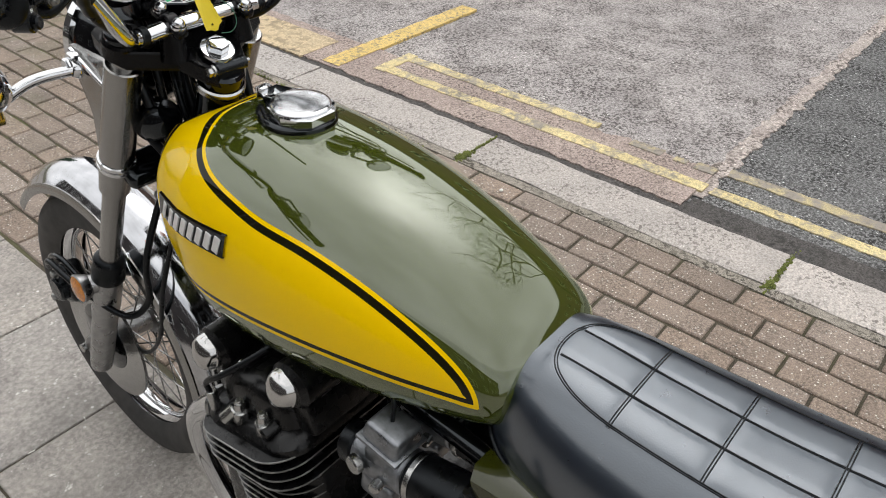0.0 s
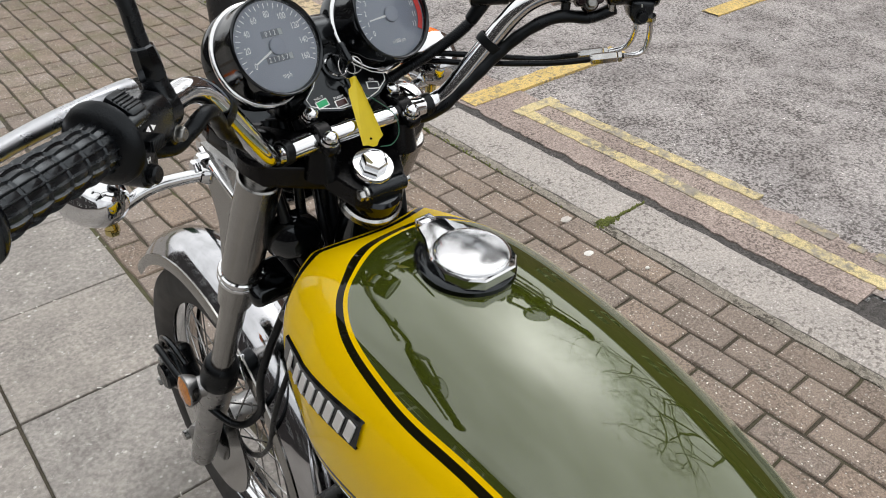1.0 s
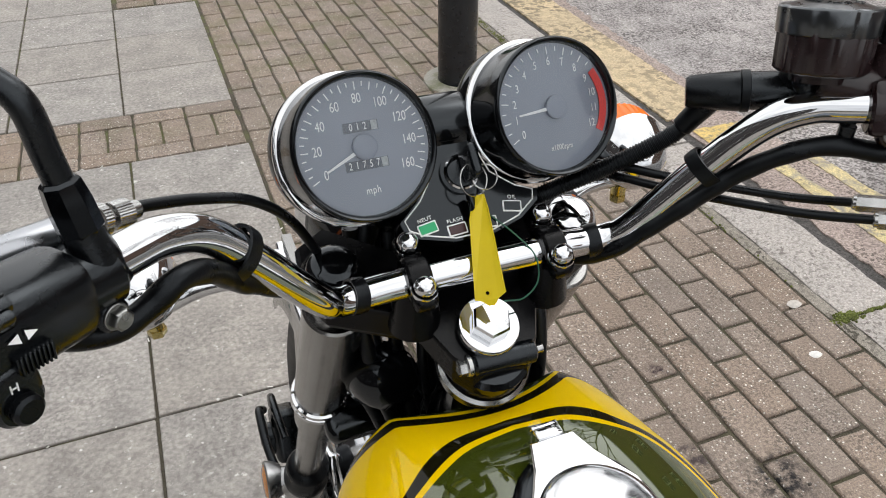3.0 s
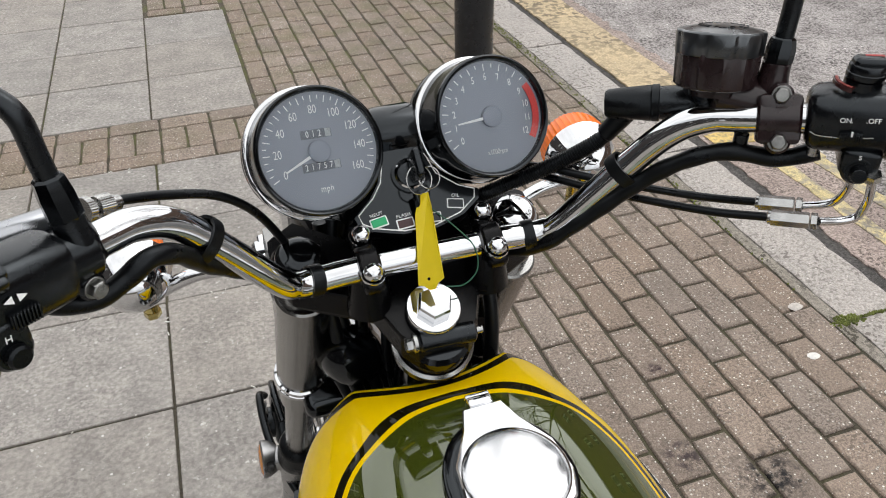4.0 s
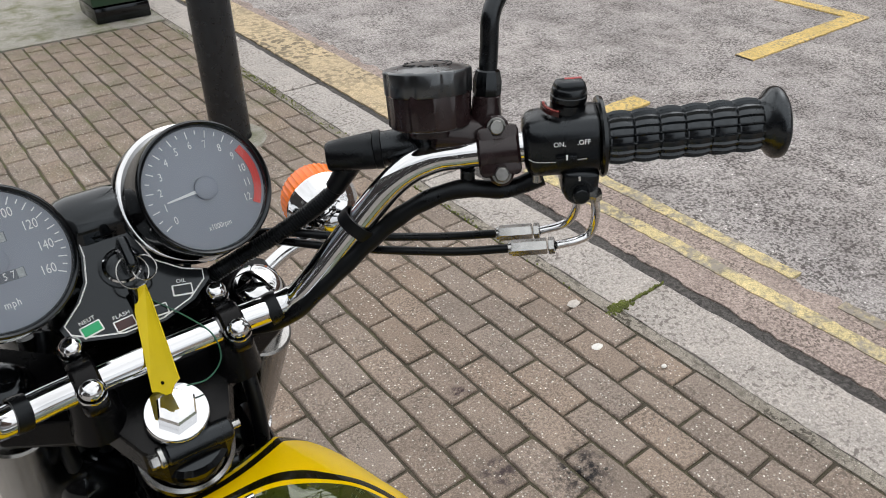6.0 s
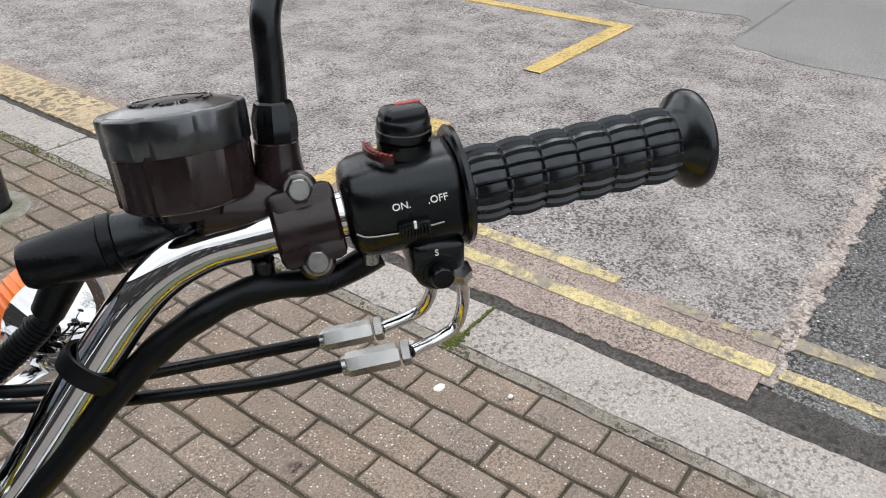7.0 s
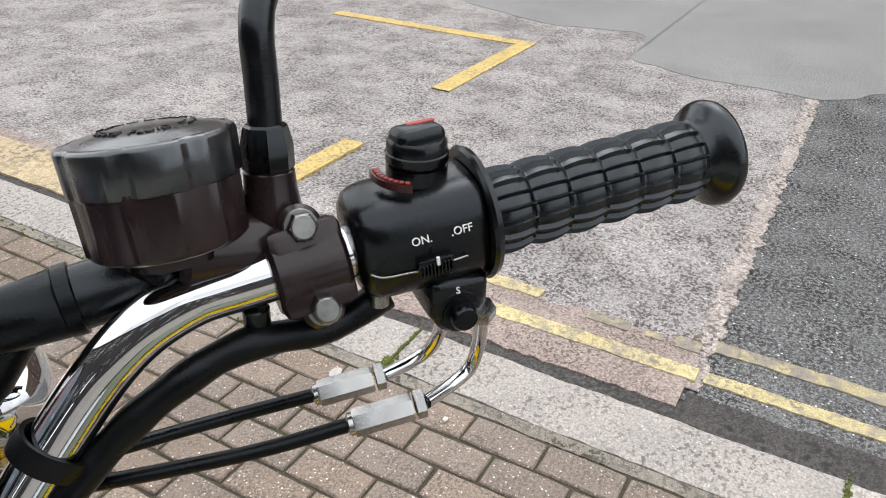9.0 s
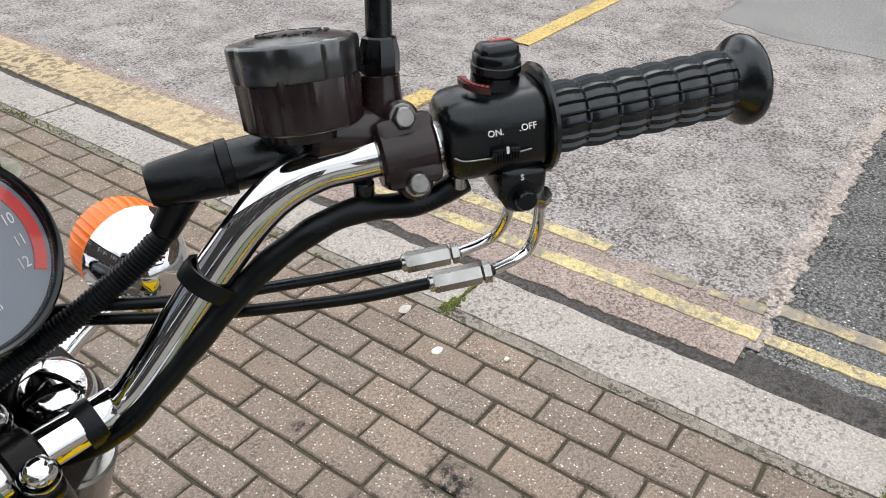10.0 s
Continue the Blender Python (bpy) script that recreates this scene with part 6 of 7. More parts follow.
# wiring sleeves under the bar and the bands that hold them
for side, B, dz in ((1, BAR, 0.0), (-1, BAR_L, -0.01)):
    bm = bmesh.new()
    pts = [Vector((side * 0.272, -0.106, 1.220 + dz)), Vector((side * 0.250, -0.092, 1.211 + dz)), Vector((side * 0.220, -0.072, 1.207 + dz)), Vector((side * 0.195, -0.056, 1.196 + dz)), Vector((side * 0.170, -0.038, 1.172 + dz * 0.7)), Vector((side * 0.130, -0.020, 1.132 + dz * 0.3)), Vector((side * 0.098, -0.002, 1.106)), Vector((side * 0.06, 0.04, 1.085))]
    if side > 0:
        pts = [q + Vector((0, 0.001, 0.005 if 1 < i < 6 else 0.0)) for i, q in enumerate(pts)]
    if side < 0:
        pts = [Vector(q) for q in ((-0.262, -0.092, 1.218), (-0.2472, -0.088, 1.2080), (-0.2305, -0.082, 1.2050), (-0.2151, -0.076, 1.2100), (-0.199, -0.071, 1.2180), (-0.1843, -0.055, 1.2060), (-0.171, -0.034, 1.1800), (-0.150, -0.014, 1.155), (-0.118, 0.004, 1.124), (-0.098, 0.012, 1.110), (-0.06, 0.04, 1.085))]
    add_tube(bm, pts, lambda u: 0.0070 + 0.0003 * math.sin(u * 70), 16, 12)
    part("wiring_sleeve", bm, M_rubber, bike, "black taped wiring loom")
    for k, (p, q) in enumerate((((0.161, -0.0245, 1.184), (0.185, -0.042, 1.220)) if side > 0 else ((-0.169, -0.032, 1.2005), (-0.183, -0.042, 1.2205)), ((side * 0.094, 0.0058, 1.1152), (side * 0.107, 0.003, 1.118)))):
        p, q = Vector(p), Vector(q)
        ax = (q - p).normalized()
        bm = bmesh.new()
        drop = Vector((0, 0, -0.007)) if k == 0 else Vector((0, 0, -0.001))
        add_lathe(bm, [(0.0112, -0.005), (0.0128, -0.0052), (0.0132, 0), (0.0128, 0.0052), (0.0112, 0.005)], frame_at(p + drop * 0.4, ax, (0, 0, 1)) @ Matrix.Scale(1.35 if k == 0 else 1.03, 4, (1, 0, 0)), 32)
        part("cable_band", bm, M_rubber, bike, "black rubber band round bar and wires")


# mirrors
def mirror(side):
    base = Vector((0.2465, -0.0685, 1.2565)) if side > 0 else Vector((-0.2335, -0.078, 1.2425))
    up = Vector((side * 0.12, 0.10, 1)).normalized()
    root = part("mirror_stem", bmesh.new(), M_plastic, bike, "black bent mirror stalk")
    bm = bmesh.new()
    k = base + up * (0.074 if side > 0 else 0.078)
    pts = [base + up * 0.03, base + up * 0.055, k, k + Vector((side * 0.010, 0.004, 0.012)), k + Vector((side * 0.034, 0.006, 0.032)), k + Vector((side * 0.080, 0.006, 0.068)), k + Vector((side * 0.120, 0.004, 0.096))]
    add_tube(bm, pts, 0.0066, 18, 10)
    bm.to_mesh(root.data)
    bm.free()
    root.data.polygons.foreach_set("use_smooth", [True] * len(root.data.polygons))
    bm = bmesh.new()
    add_lathe(bm, [(0.0135, -0.014), (0.0120, 0.004), (0.0104, 0.014), (0.0100, 0.0205), (0.0090, 0.0212)] if side > 0 else [(0.0125, -0.012), (0.0115, 0.004), (0.0098, 0.012), (0.0095, 0.020)], frame_at(base, up), 30)
    part("mirror_boss", bm, M_brownblack if side > 0 else M_plastic, root)
    bm = bmesh.new()
    add_lathe(bm, [(0.0092, 0.0208), (0.0102, 0.0218), (0.0102, 0.031), (0.0086, 0.0380), (0.0076, 0.0390), (0.006, 0.0390)] if side > 0 else [(0.0092, 0.016), (0.0104, 0.018), (0.0102, 0.032), (0.0090, 0.042), (0.0074, 0.0435), (0.006, 0.0435)], frame_at(base, up), 8)
    part("lock_nut", bm, M_black, root, angle=20)
    head = k + Vector((side * 0.150, 0.004, 0.118))
    m = frame_at(head, (-side * 0.25, -1, 0.08))
    bm = bmesh.new()
    add_lathe(bm, [(0, -0.022), (0.03, -0.018), (0.052, -0.006), (0.055, 0.002), (0.053, 0.005), (0.0505, 0.005)], m, 48)
    part("mirror_shell", bm, M_plastic, root)
    bm = bmesh.new()
    add_lathe(bm, [(0.0505, 0.004), (0, 0.004)], m, 48)
    part("mirror_glass", bm, M_chrome, root)


mirror(1)
mirror(-1)


# left: switch housing, clutch perch, lever, cable
def left_controls():
    w = (L1 - L0).normalized()
    face = Vector((w.y, -w.x, 0))
    if face.y > 0:
        face = -face
    box = part("switch_housing", bmesh.new(), M_plastic, bike, "black plastic turn signal and horn switch housing")
    m2 = frame_at(L0 - w * 0.038, w, Vector((0, 0, 1)))
    inner = -0.008
    bm = bmesh.new()
    rings = []
    for h, r in ((inner, 0.016), (inner + 0.001, 0.0200), (inner + 0.005, 0.0216), (0.046, 0.0225), (0.050, 0.0215), (0.0505, 0.012)):
        ring = []
        for k in range(48):
            th = 2 * math.pi * k / 48
            x, y = math.cos(th), math.sin(th)
            rr = r / (abs(x) ** 3 + abs(y) ** 3) ** (1 / 3) * 0.97
            ring.append(m2 @ Vector((rr * x, rr * y, h)))
        rings.append(ring)
    loft(bm, rings)
    bm.to_mesh(box.data)
    bm.free()
    box.data.polygons.foreach_set("use_smooth", [True] * len(box.data.polygons))
    box.data.set_sharp_from_angle(angle=radians(35))
    bm = bmesh.new()
    add_lathe(bm, [(0.0215, 0.0505), (0.0285, 0.0505), (0.0305, 0.0525), (0.0295, 0.056), (0.024, 0.060), (0.018, 0.0625), (0.015, 0.063)], m2, 56)
    part("grip_flange", bm, M_rubber, box)
    ctr = L0 - w * 0.013
    # dimmer rocker on top
    up = Vector((0, 0, 1))
    q = frame_at(ctr + w * 0.011 + up * 0.0215 + face * 0.010, (up + face * 0.55).normalized(), w)
    bm = bmesh.new()
    add_box(bm, (0.018, 0.024, 0.014), q, 0.003, 2)
    add_box(bm, (0.022, 0.008, 0.010), q @ Matrix.Translation((0.004, 0.012, 0)), 0.002, 2)
    for i in range(5):
        add_box(bm, (0.015, 0.0013, 0.002), q @ Matrix.Translation((0, -0.006 + 0.003 * i, 0.0072)), 0.0004, 1)
    part("dimmer_switch", bm, M_plastic, box)
    # turn slider with marks
    q = frame_at(ctr + w * 0.004 + face * 0.0232 + Vector((0, 0, -0.006)), face, -w)
    slider = part("signal_slider", add_box(bmesh.new(), (0.0175, 0.0085, 0.004), q, 0.001, 2), M_plastic, box)
    for i in range(8):
        part("slider_rib", add_box(bmesh.new(), (0.0011, 0.009, 0.006), q @ Matrix.Translation((-0.007 + 0.002 * i, 0, 0.0005)), 0.0003, 1), M_plastic, slider)
    tq = (face + up * 0.35).normalized()
    for s in (-1, 1):
        a = frame_at(ctr + w * 0.005 + face * 0.0226 + up * 0.0055 - w * (0.0032 * s), tq, -w)
        mesh_ob("arrow_mark", [a @ Vector(v) for v in ((s * 0.0034, 0.0, 0.0006), (-s * 0.0018, 0.0023, 0.0006), (-s * 0.0018, -0.0023, 0.0006))], [(0, 1, 2) if s < 0 else (0, 2, 1)], M_white, box, smooth=False)
    letters("H", 0.0055, frame_at(ctr + w * 0.017 + face * 0.0226 + up * 0.013, tq, -w), M_white, box, name="switch_letter")
    letters("H", 0.0060, frame_at(ctr + w * 0.0165 + face * 0.0238 + up * -0.0150, face, -w), M_white, box, name="switch_letter")
    # horn button lobe
    bm = bmesh.new()
    add_cyl(bm, ctr + w * 0.016 + face * 0.002 + up * -0.0245, ctr + w * 0.016 + face * 0.0235 + up * -0.0250, 0.0120, 0.0115, 36, 0.002)
    add_box(bm, (0.024, 0.022, 0.018), frame_at(ctr + w * 0.016 + face * 0.0125 + up * -0.0155, up, w), 0.003, 3)
    part("horn_lobe", bm, M_plastic, box)
    bm = bmesh.new()
    add_lathe(bm, [(0.0070, 0), (0.0070, 0.004), (0.0055, 0.0055), (0, 0.0055)], frame_at(ctr + w * 0.016 + face * 0.0235 + up * -0.0262, face), 28)
    part("horn_button", bm, M_rubber, box)
    # clutch perch with the mirror boss
    c = L0 - w * 0.054
    bm = bmesh.new()
    wm = (Vector(BAR_L[-2]) - Vector(BAR_L[-4])).normalized()
    add_cyl(bm, c - wm * 0.012, c + wm * 0.012, 0.0172, bevel=0.002)
    add_cyl(bm, c + up * -0.018 + face * 0.002, c + up * -0.017 + face * 0.014, 0.0088, bevel=0.002)
    add_box(bm, (0.022, 0.024, 0.014), frame_at(c - face * 0.018 + up * 0.004, up, wm), 0.003)
    perch = part("clutch_perch", bm, M_plastic, bike, "black clutch lever bracket")
    bolt(perch, c + up * -0.017 + face * 0.014, face)
    bm = bmesh.new()
    add_tube(bm, [c - face * 0.026 - w * 0.012 + up * 0.012, c - face * 0.030 + w * 0.010 + up * 0.012, c - face * 0.042 + w * 0.05 + up * 0.008, c - face * 0.050 + w * 0.10 + up * 0.004, c - face * 0.050 + w * 0.16 + up * 0.000, c - face * 0.052 + w * 0.195 + up * 0.0], lambda u: 0.0085 - 0.0028 * u if u < 0.95 else 0.0075, 16)
    part("clutch_lever", bm, M_lever, bike, "polished alloy clutch lever")
    # adjuster and cable
    p0 = Vector((-0.235, -0.032, 1.236))
    d = (Vector((-0.214, -0.013, 1.228)) - p0).normalized()
    bm = bmesh.new()
    m3 = frame_at(p0, d)
    knurl = [(0.0, 0.0), (0.0085, 0), (0.0085, 0.005), (0.0045, 0.0052), (0.0045, 0.009), (0.0072, 0.0095), (0.0075, 0.020), (0.0055, 0.021), (0.0052, 0.027), (0.004, 0.028)]
    rings = []
    for r, h in knurl[1:]:
        rings.append([m3 @ Vector(((r + (0.0004 if k % 2 and r > 0.007 else 0)) * math.cos(2 * math.pi * k / 64), (r + (0.0004 if k % 2 and r > 0.007 else 0)) * math.sin(2 * math.pi * k / 64), h)) for k in range(64)])
    loft(bm, rings)
    part("cable_adjuster", bm, M_steel, perch, "knurled steel cable adjuster")
    bm = bmesh.new()
    e = p0 + d * 0.027
    add_tube(bm, [e, e + d * 0.008, Vector((-0.184, 0.010, 1.213)), Vector((-0.154, 0.023, 1.198)), Vector((-0.129, 0.038, 1.169)), Vector((-0.108, 0.060, 1.12)), Vector((-0.08, 0.10, 1.04)), Vector((-0.07, 0.12, 0.97))], 0.0036, 12)
    part("clutch_cable", bm, M_rubber, bike, "black clutch cable")


left_controls()

# top yoke, stem nut, bar clamps
STEER = Vector((0, -0.43, 0.90)).normalized()
yoke = part("top_yoke", bmesh.new(), M_yoke, bike, "black cast top yoke")
bm = bmesh.new()
outline = [(-0.124, 0.056), (-0.112, 0.034), (-0.050, 0.006), (-0.034, -0.028), (-0.022, -0.040), (0.022, -0.040), (0.034, -0.028), (0.050, 0.006), (0.112, 0.034), (0.124, 0.056), (0.122, 0.080), (0.10, 0.091), (0.05, 0.06), (-0.05, 0.06), (-0.10, 0.091), (-0.122, 0.080)]


def on_yoke(x, y, h):
    return Vector((x, y, 1.078 + h)) + Vector((0, 0, 1)) * (y * 0.43)


loft(bm, [[on_yoke(x * k, y, h) for x, y in outline] for k, h in ((0.97, -0.026), (1.0, -0.022), (1.0, -0.003), (0.97, 0.0))])
for s in (-1, 1):
    add_lathe(bm, [(0.024, -0.02), (0.0245, 0.002), (0.022, 0.006), (0.0, 0.006)], frame_at(on_yoke(s * 0.1, 0.052, 0), STEER), 36)
bm.to_mesh(yoke.data)
bm.free()
for s in (-1, 1):
    bm = bmesh.new()
    add_lathe(bm, [(0.0205, 0.004), (0.0205, 0.010), (0.0190, 0.0145), (0.0135, 0.0180), (0.006, 0.0195), (0, 0.0198)], frame_at(on_yoke(s * 0.1, 0.052, 0), STEER), 36)
    # left cap's black stands in for dark reflections in its chrome
    part("fork_cap", bm, M_chrome if s > 0 else M_black, yoke, "domed chrome fork cap" if s > 0 else "domed fork cap coloured black for its dark reflection")
m = frame_at(Vector((-0.002, -0.019, 1.0785)), STEER)
bm = bmesh.new()
add_lathe(bm, [(0, -0.004), (0.0235, -0.004), (0.0235, 0.002), (0.0225, 0.0032), (0.013, 0.0032)], m, 48)
nut = part("stem_nut", bm, M_chrome, yoke, "chrome hexagon stem nut with washer")
bm = bmesh.new()
add_lathe(bm, [(0.0150, 0.0032), (0.0152, 0.004), (0.0152, 0.0115), (0.0138, 0.0138), (0.0105, 0.0145), (0, 0.0145)], m @ Matrix.Rotation(radians(12), 4, "Z"), 6)
part("hexagon", bm, M_chrome, nut, angle=20)
bm = bmesh.new()
add_cyl(bm, (-0.021, -0.033, 1.058), (0.030, -0.033, 1.056), 0.0095, bevel=0.002)
add_cyl(bm, (0.0035, -0.033, 1.057), (0.005, -0.033, 1.057), 0.0097)
part("pinch_lug", bm, M_plastic, yoke)
bm = bmesh.new()
add_cyl(bm, (-0.026, -0.033, 1.058), (-0.021, -0.033, 1.058), 0.0085)
add_hex(bm, Vector((-0.026, -0.033, 1.058)), (-1, 0, 0), 0.0068, 0.006)
part("pinch_bolt", bm, M_steel, yoke)
part("pinch_bolt_end", add_cyl(bmesh.new(), (0.030, -0.033, 1.056), (0.037, -0.033, 1.056), 0.0035), M_steel, yoke)
for s in (-1, 1):
    x = 0.0035 + s * 0.0530
    bm = bmesh.new()
    a, b = Vector((x, 0.029, 1.118)), Vector((x, -0.007, 1.105))
    ax = (b - a).normalized()
    zz = Vector((1, 0, 0)).cross(ax)
    if zz.z < 0:
        zz = -zz
    add_box(bm, (0.018, 0.062, 0.014), frame_at((a + b) / 2 + zz * 0.011, zz, (1, 0, 0)), 0.005, 3)
    add_lathe(bm, [(0.0205, 0), (0.0175, 0.02), (0.014, 0.045)], frame_at((x, 0.010, 1.072), (0, -0.05, 1)), 28)
    add_cyl(bm, (x - 0.009, 0.006, 1.118), (x + 0.009, 0.006, 1.118), 0.0165, bevel=0.002)
    cl = part("bar_clamp", bm, M_yoke, bike, "black handlebar clamp with chrome domed bolts")
    for p in (a, b):
        q = frame_at(p + zz * 0.017, zz)
        bm = bmesh.new()
        add_lathe(bm, [(0.0095, -0.001), (0.0100, 0.002), (0.0096, 0.0032)], q, 32)
        add_lathe(bm, [(0.0082, 0.0028), (0.0082, 0.0065), (0.0070, 0.0095), (0.0040, 0.0118), (0, 0.0125)], q, 24)
        part("clamp_bolt", bm, M_chrome, cl)


# gauges: a tapering black case, a chrome ring behind it, a sunk dial
GN = Vector((0.81 * math.sin(radians(4)), -0.81 * math.cos(radians(4)), 0.46)).normalized()


def gauge(x, y, z, name, label):
    m = frame_at((x, y, z), GN)
    root = part(name, bmesh.new(), M_black, bike, label)
    bm = bmesh.new()
    add_lathe(bm, [(0.0452, -0.001), (0.0458, 0.0030), (0.0468, 0.0052), (0.0482, 0.0060), (0.0494, 0.0052), (0.0499, 0.0025), (0.0503, -0.010), (0.0508, -0.028), (0.0520, -0.036)], m, 96)
    bm.to_mesh(root.data)
    bm.free()
    root.data.polygons.foreach_set("use_smooth", [True] * len(root.data.polygons))
    root.data.set_sharp_from_angle(angle=radians(50))
    bm = bmesh.new()
    add_lathe(bm, [(0.0508, -0.0335), (0.0530, -0.0338), (0.0545, -0.0352), (0.0547, -0.0372), (0.0536, -0.0392), (0.0515, -0.0396)], m, 96)
    part("chrome_ring", bm, M_chrome, root, "thin chrome ring")
    bm = bmesh.new()
    add_lathe(bm, [(0.0530, -0.0385), (0.0548, -0.0412), (0.0535, -0.062), (0.044, -0.070), (0, -0.074)], m, 72)
    part("cup", bm, M_black, root)
    bm = bmesh.new()
    add_lathe(bm, [(0.0455, -0.0005), (0.0, -0.0005)], m, 72)
    face = part("dial", bm, M_dial, root, "dark grey dial with white figures")
    bm = bmesh.new()
    add_lathe(bm, [(0.0460, 0.0030), (0.035, 0.0040), (0.018, 0.0045), (0, 0.0046)], m, 64)
    g = part("glass", bm, M_glass, root, "clear gauge glass")
    g.visible_shadow = False
    return root, face, m


def tick(m, ang, r0, r1, w, material, parent):
    a = m @ Matrix.Rotation(ang, 4, "Z") @ Matrix.Translation(((r0 + r1) / 2, 0, 0.0002))
    bm = bmesh.new()
    add_box(bm, (r1 - r0, w, 0.0004), a)
    return part("tick", bm, material, parent, smooth=False)


def needle(m, ang, parent):
    bm = bmesh.new()
    a = m @ Matrix.Rotation(ang, 4, "Z")
    loft(bm, [[a @ Vector((xx, yy, zz)) for yy, zz in ((-w_, 0.0016), (w_, 0.0016), (w_, 0.0024), (-w_, 0.0024))] for xx, w_ in ((0.007, 0.0012), (0.0305, 0.0006))])
    part("needle", bm, M_white, parent, "white pointer", smooth=False)
    bm = bmesh.new()
    add_lathe(bm, [(0.0085, 0), (0.0085, 0.003), (0.007, 0.004), (0, 0.004)], m, 32)
    part("hub", bm, M_dial, parent)


spd, spd_face, sm = gauge(-0.0735, 0.0345, 1.2140, "speedometer", "round speedometer with dark grey dial and black case")
NARROW = Matrix.Diagonal((0.72, 1, 1, 1))
# figures sweep clockwise from lower left; angles from the dial's right, in degrees
for i in range(33):
    v = i * 5
    ang = radians(206.5 - 1.47 * v)
    tick(sm, ang, 0.0398 if i % 2 else 0.0375, 0.0428, 0.00075, M_white, spd_face)
for v in range(0, 161, 20):
    ang = radians(206.5 - 1.47 * v)
    r = 0.0318
    q = sm @ Matrix.Translation((r * math.cos(ang), r * math.sin(ang), 0.0002))
    letters(str(v), 0.0092, q @ NARROW, M_white, spd_face, 0.0001, "figure")
letters("mph", 0.0075, sm @ Matrix.Translation((0.001, -0.0290, 0.0002)) @ NARROW, M_white, spd_face, 0.0001, "dial_word", 1.15)
for yy, digits in ((0.0135, "012"), (-0.0115, "21757")):
    bm = bmesh.new()
    add_box(bm, (0.030 if yy < 0 else 0.024, 0.0068, 0.0004), sm @ Matrix.Translation((0, yy, 0.0001)))
    part("counter_window", bm, M_counter, spd_face, smooth=False)
    letters(digits, 0.0070, sm @ Matrix.Translation((-0.002, yy, 0.0004)) @ NARROW, M_white, spd_face, 0.0001, "counter_figures", 1.9)
    bm = bmesh.new()
    add_box(bm, (0.0042, 0.0062, 0.0003), sm @ Matrix.Translation((0.0122 if yy < 0 else 0.0092, yy, 0.0005)))
    part("counter_wheel", bm, M_drum, spd_face, smooth=False)
needle(sm, radians(204), spd)

tac, tac_face, tm = gauge(0.0712, 0.0415, 1.2150, "tachometer", "round rev counter with red zone and black case")
for i in range(25):
    v = i * 0.5
    ang = radians(209.5 - 19.85 * v)
    tick(tm, ang, 0.0398 if i % 2 else 0.0375, 0.0428, 0.00075, M_white, tac_face)
for v in range(13):
    ang = radians(209.5 - 19.85 * v)
    r = 0.0325
    letters(str(v), 0.0082, tm @ Matrix.Translation((r * math.cos(ang), r * math.sin(ang), 0.0002)) @ NARROW, M_white, tac_face, 0.0001, "figure")
bm = bmesh.new()
arc = [radians(209.5 - 19.85 * v) for v in np.linspace(8.9, 12.2, 24)]
loft(bm, [[tm @ Vector((r * math.cos(a), r * math.sin(a), h)) for r, h in ((0.0372, 0.0001), (0.0372, 0.0006), (0.0430, 0.0006), (0.0430, 0.0001))] for a in arc])
part("red_zone", bm, M_red, tac_face, "red warning arc", smooth=False)
letters("x1000rpm", 0.0060, tm @ Matrix.Translation((0.001, -0.0290, 0.0002)) @ NARROW, M_white, tac_face, 0.0001, "dial_word")
needle(tm, radians(184.5), tac)

# warning lamp panel between the gauges
PN = Vector((0, -0.70, 0.72)).normalized()
pm = frame_at((0, 0.049, 1.168), PN)
panel = part("lamp_panel", bmesh.new(), M_black, bike, "black warning lamp panel with white outline")
outline = [(-0.050, -0.034), (-0.040, -0.040), (-0.015, -0.047), (0.015, -0.047), (0.040, -0.040), (0.056, -0.029), (0.058, -0.021), (0.044, -0.015), (0.026, 0.000), (0.020, 0.020), (0.019, 0.040), (-0.019, 0.040), (-0.020, 0.020), (-0.026, 0.000), (-0.036, -0.013), (-0.052, -0.026)]
bm = bmesh.new()
loft(bm, [[pm @ Vector((x, y, h)) for x, y in outline] for h in (-0.02, 0.0)])
bm.to_mesh(panel.data)
bm.free()
bm = bmesh.new()
ins = [pm @ Vector((x * 0.93, y * 0.93 - 0.0008, 0.0006)) for x, y in outline]
add_tube(bm, ins + [ins[0]], 0.0006, 6, smooth_it=False)
part("outline", bm, M_white, panel)
for x, y, rot, word, mt in ((-0.033, -0.0335, 8, "NEUT", M_green_lamp), (-0.0115, -0.0385, 3, "FLASH", M_dkred), (0.0125, -0.0380, -3, "BEAM", M_plastic), (0.0345, -0.0300, -12, "OIL", M_plastic)):
    q = pm @ Matrix.Translation((x, y, 0.0006)) @ Matrix.Rotation(radians(rot), 4, "Z")
    bm = bmesh.new()
    add_box(bm, (0.0150, 0.0088, 0.0012), q, 0.0006, 1)
    part("lamp_frame", bm, M_white, panel)
    bm = bmesh.new()
    add_box(bm, (0.0132, 0.0070, 0.0020), q, 0.0006, 1)
    part("lamp_lens", bm, mt, panel, "lit green neutral lamp" if word == "NEUT" else "")
    if word != "BEAM":
        letters(word, 0.0042, q @ Matrix.Translation((0, 0.0068, 0.0002)), M_white, panel, 0.0001, "lamp_word", 1.1)
# black plate paints the dark inside of the socket; nothing is hollowed
bm = bmesh.new()
add_box(bm, (0.020, 0.012, 0.002), pm @ Matrix.Translation((-0.001, 0.033, 0.0002)), 0.005, 3)
part("socket", bm, mat("socket_darkness", (0.002, 0.002, 0.002), 0.8), panel)
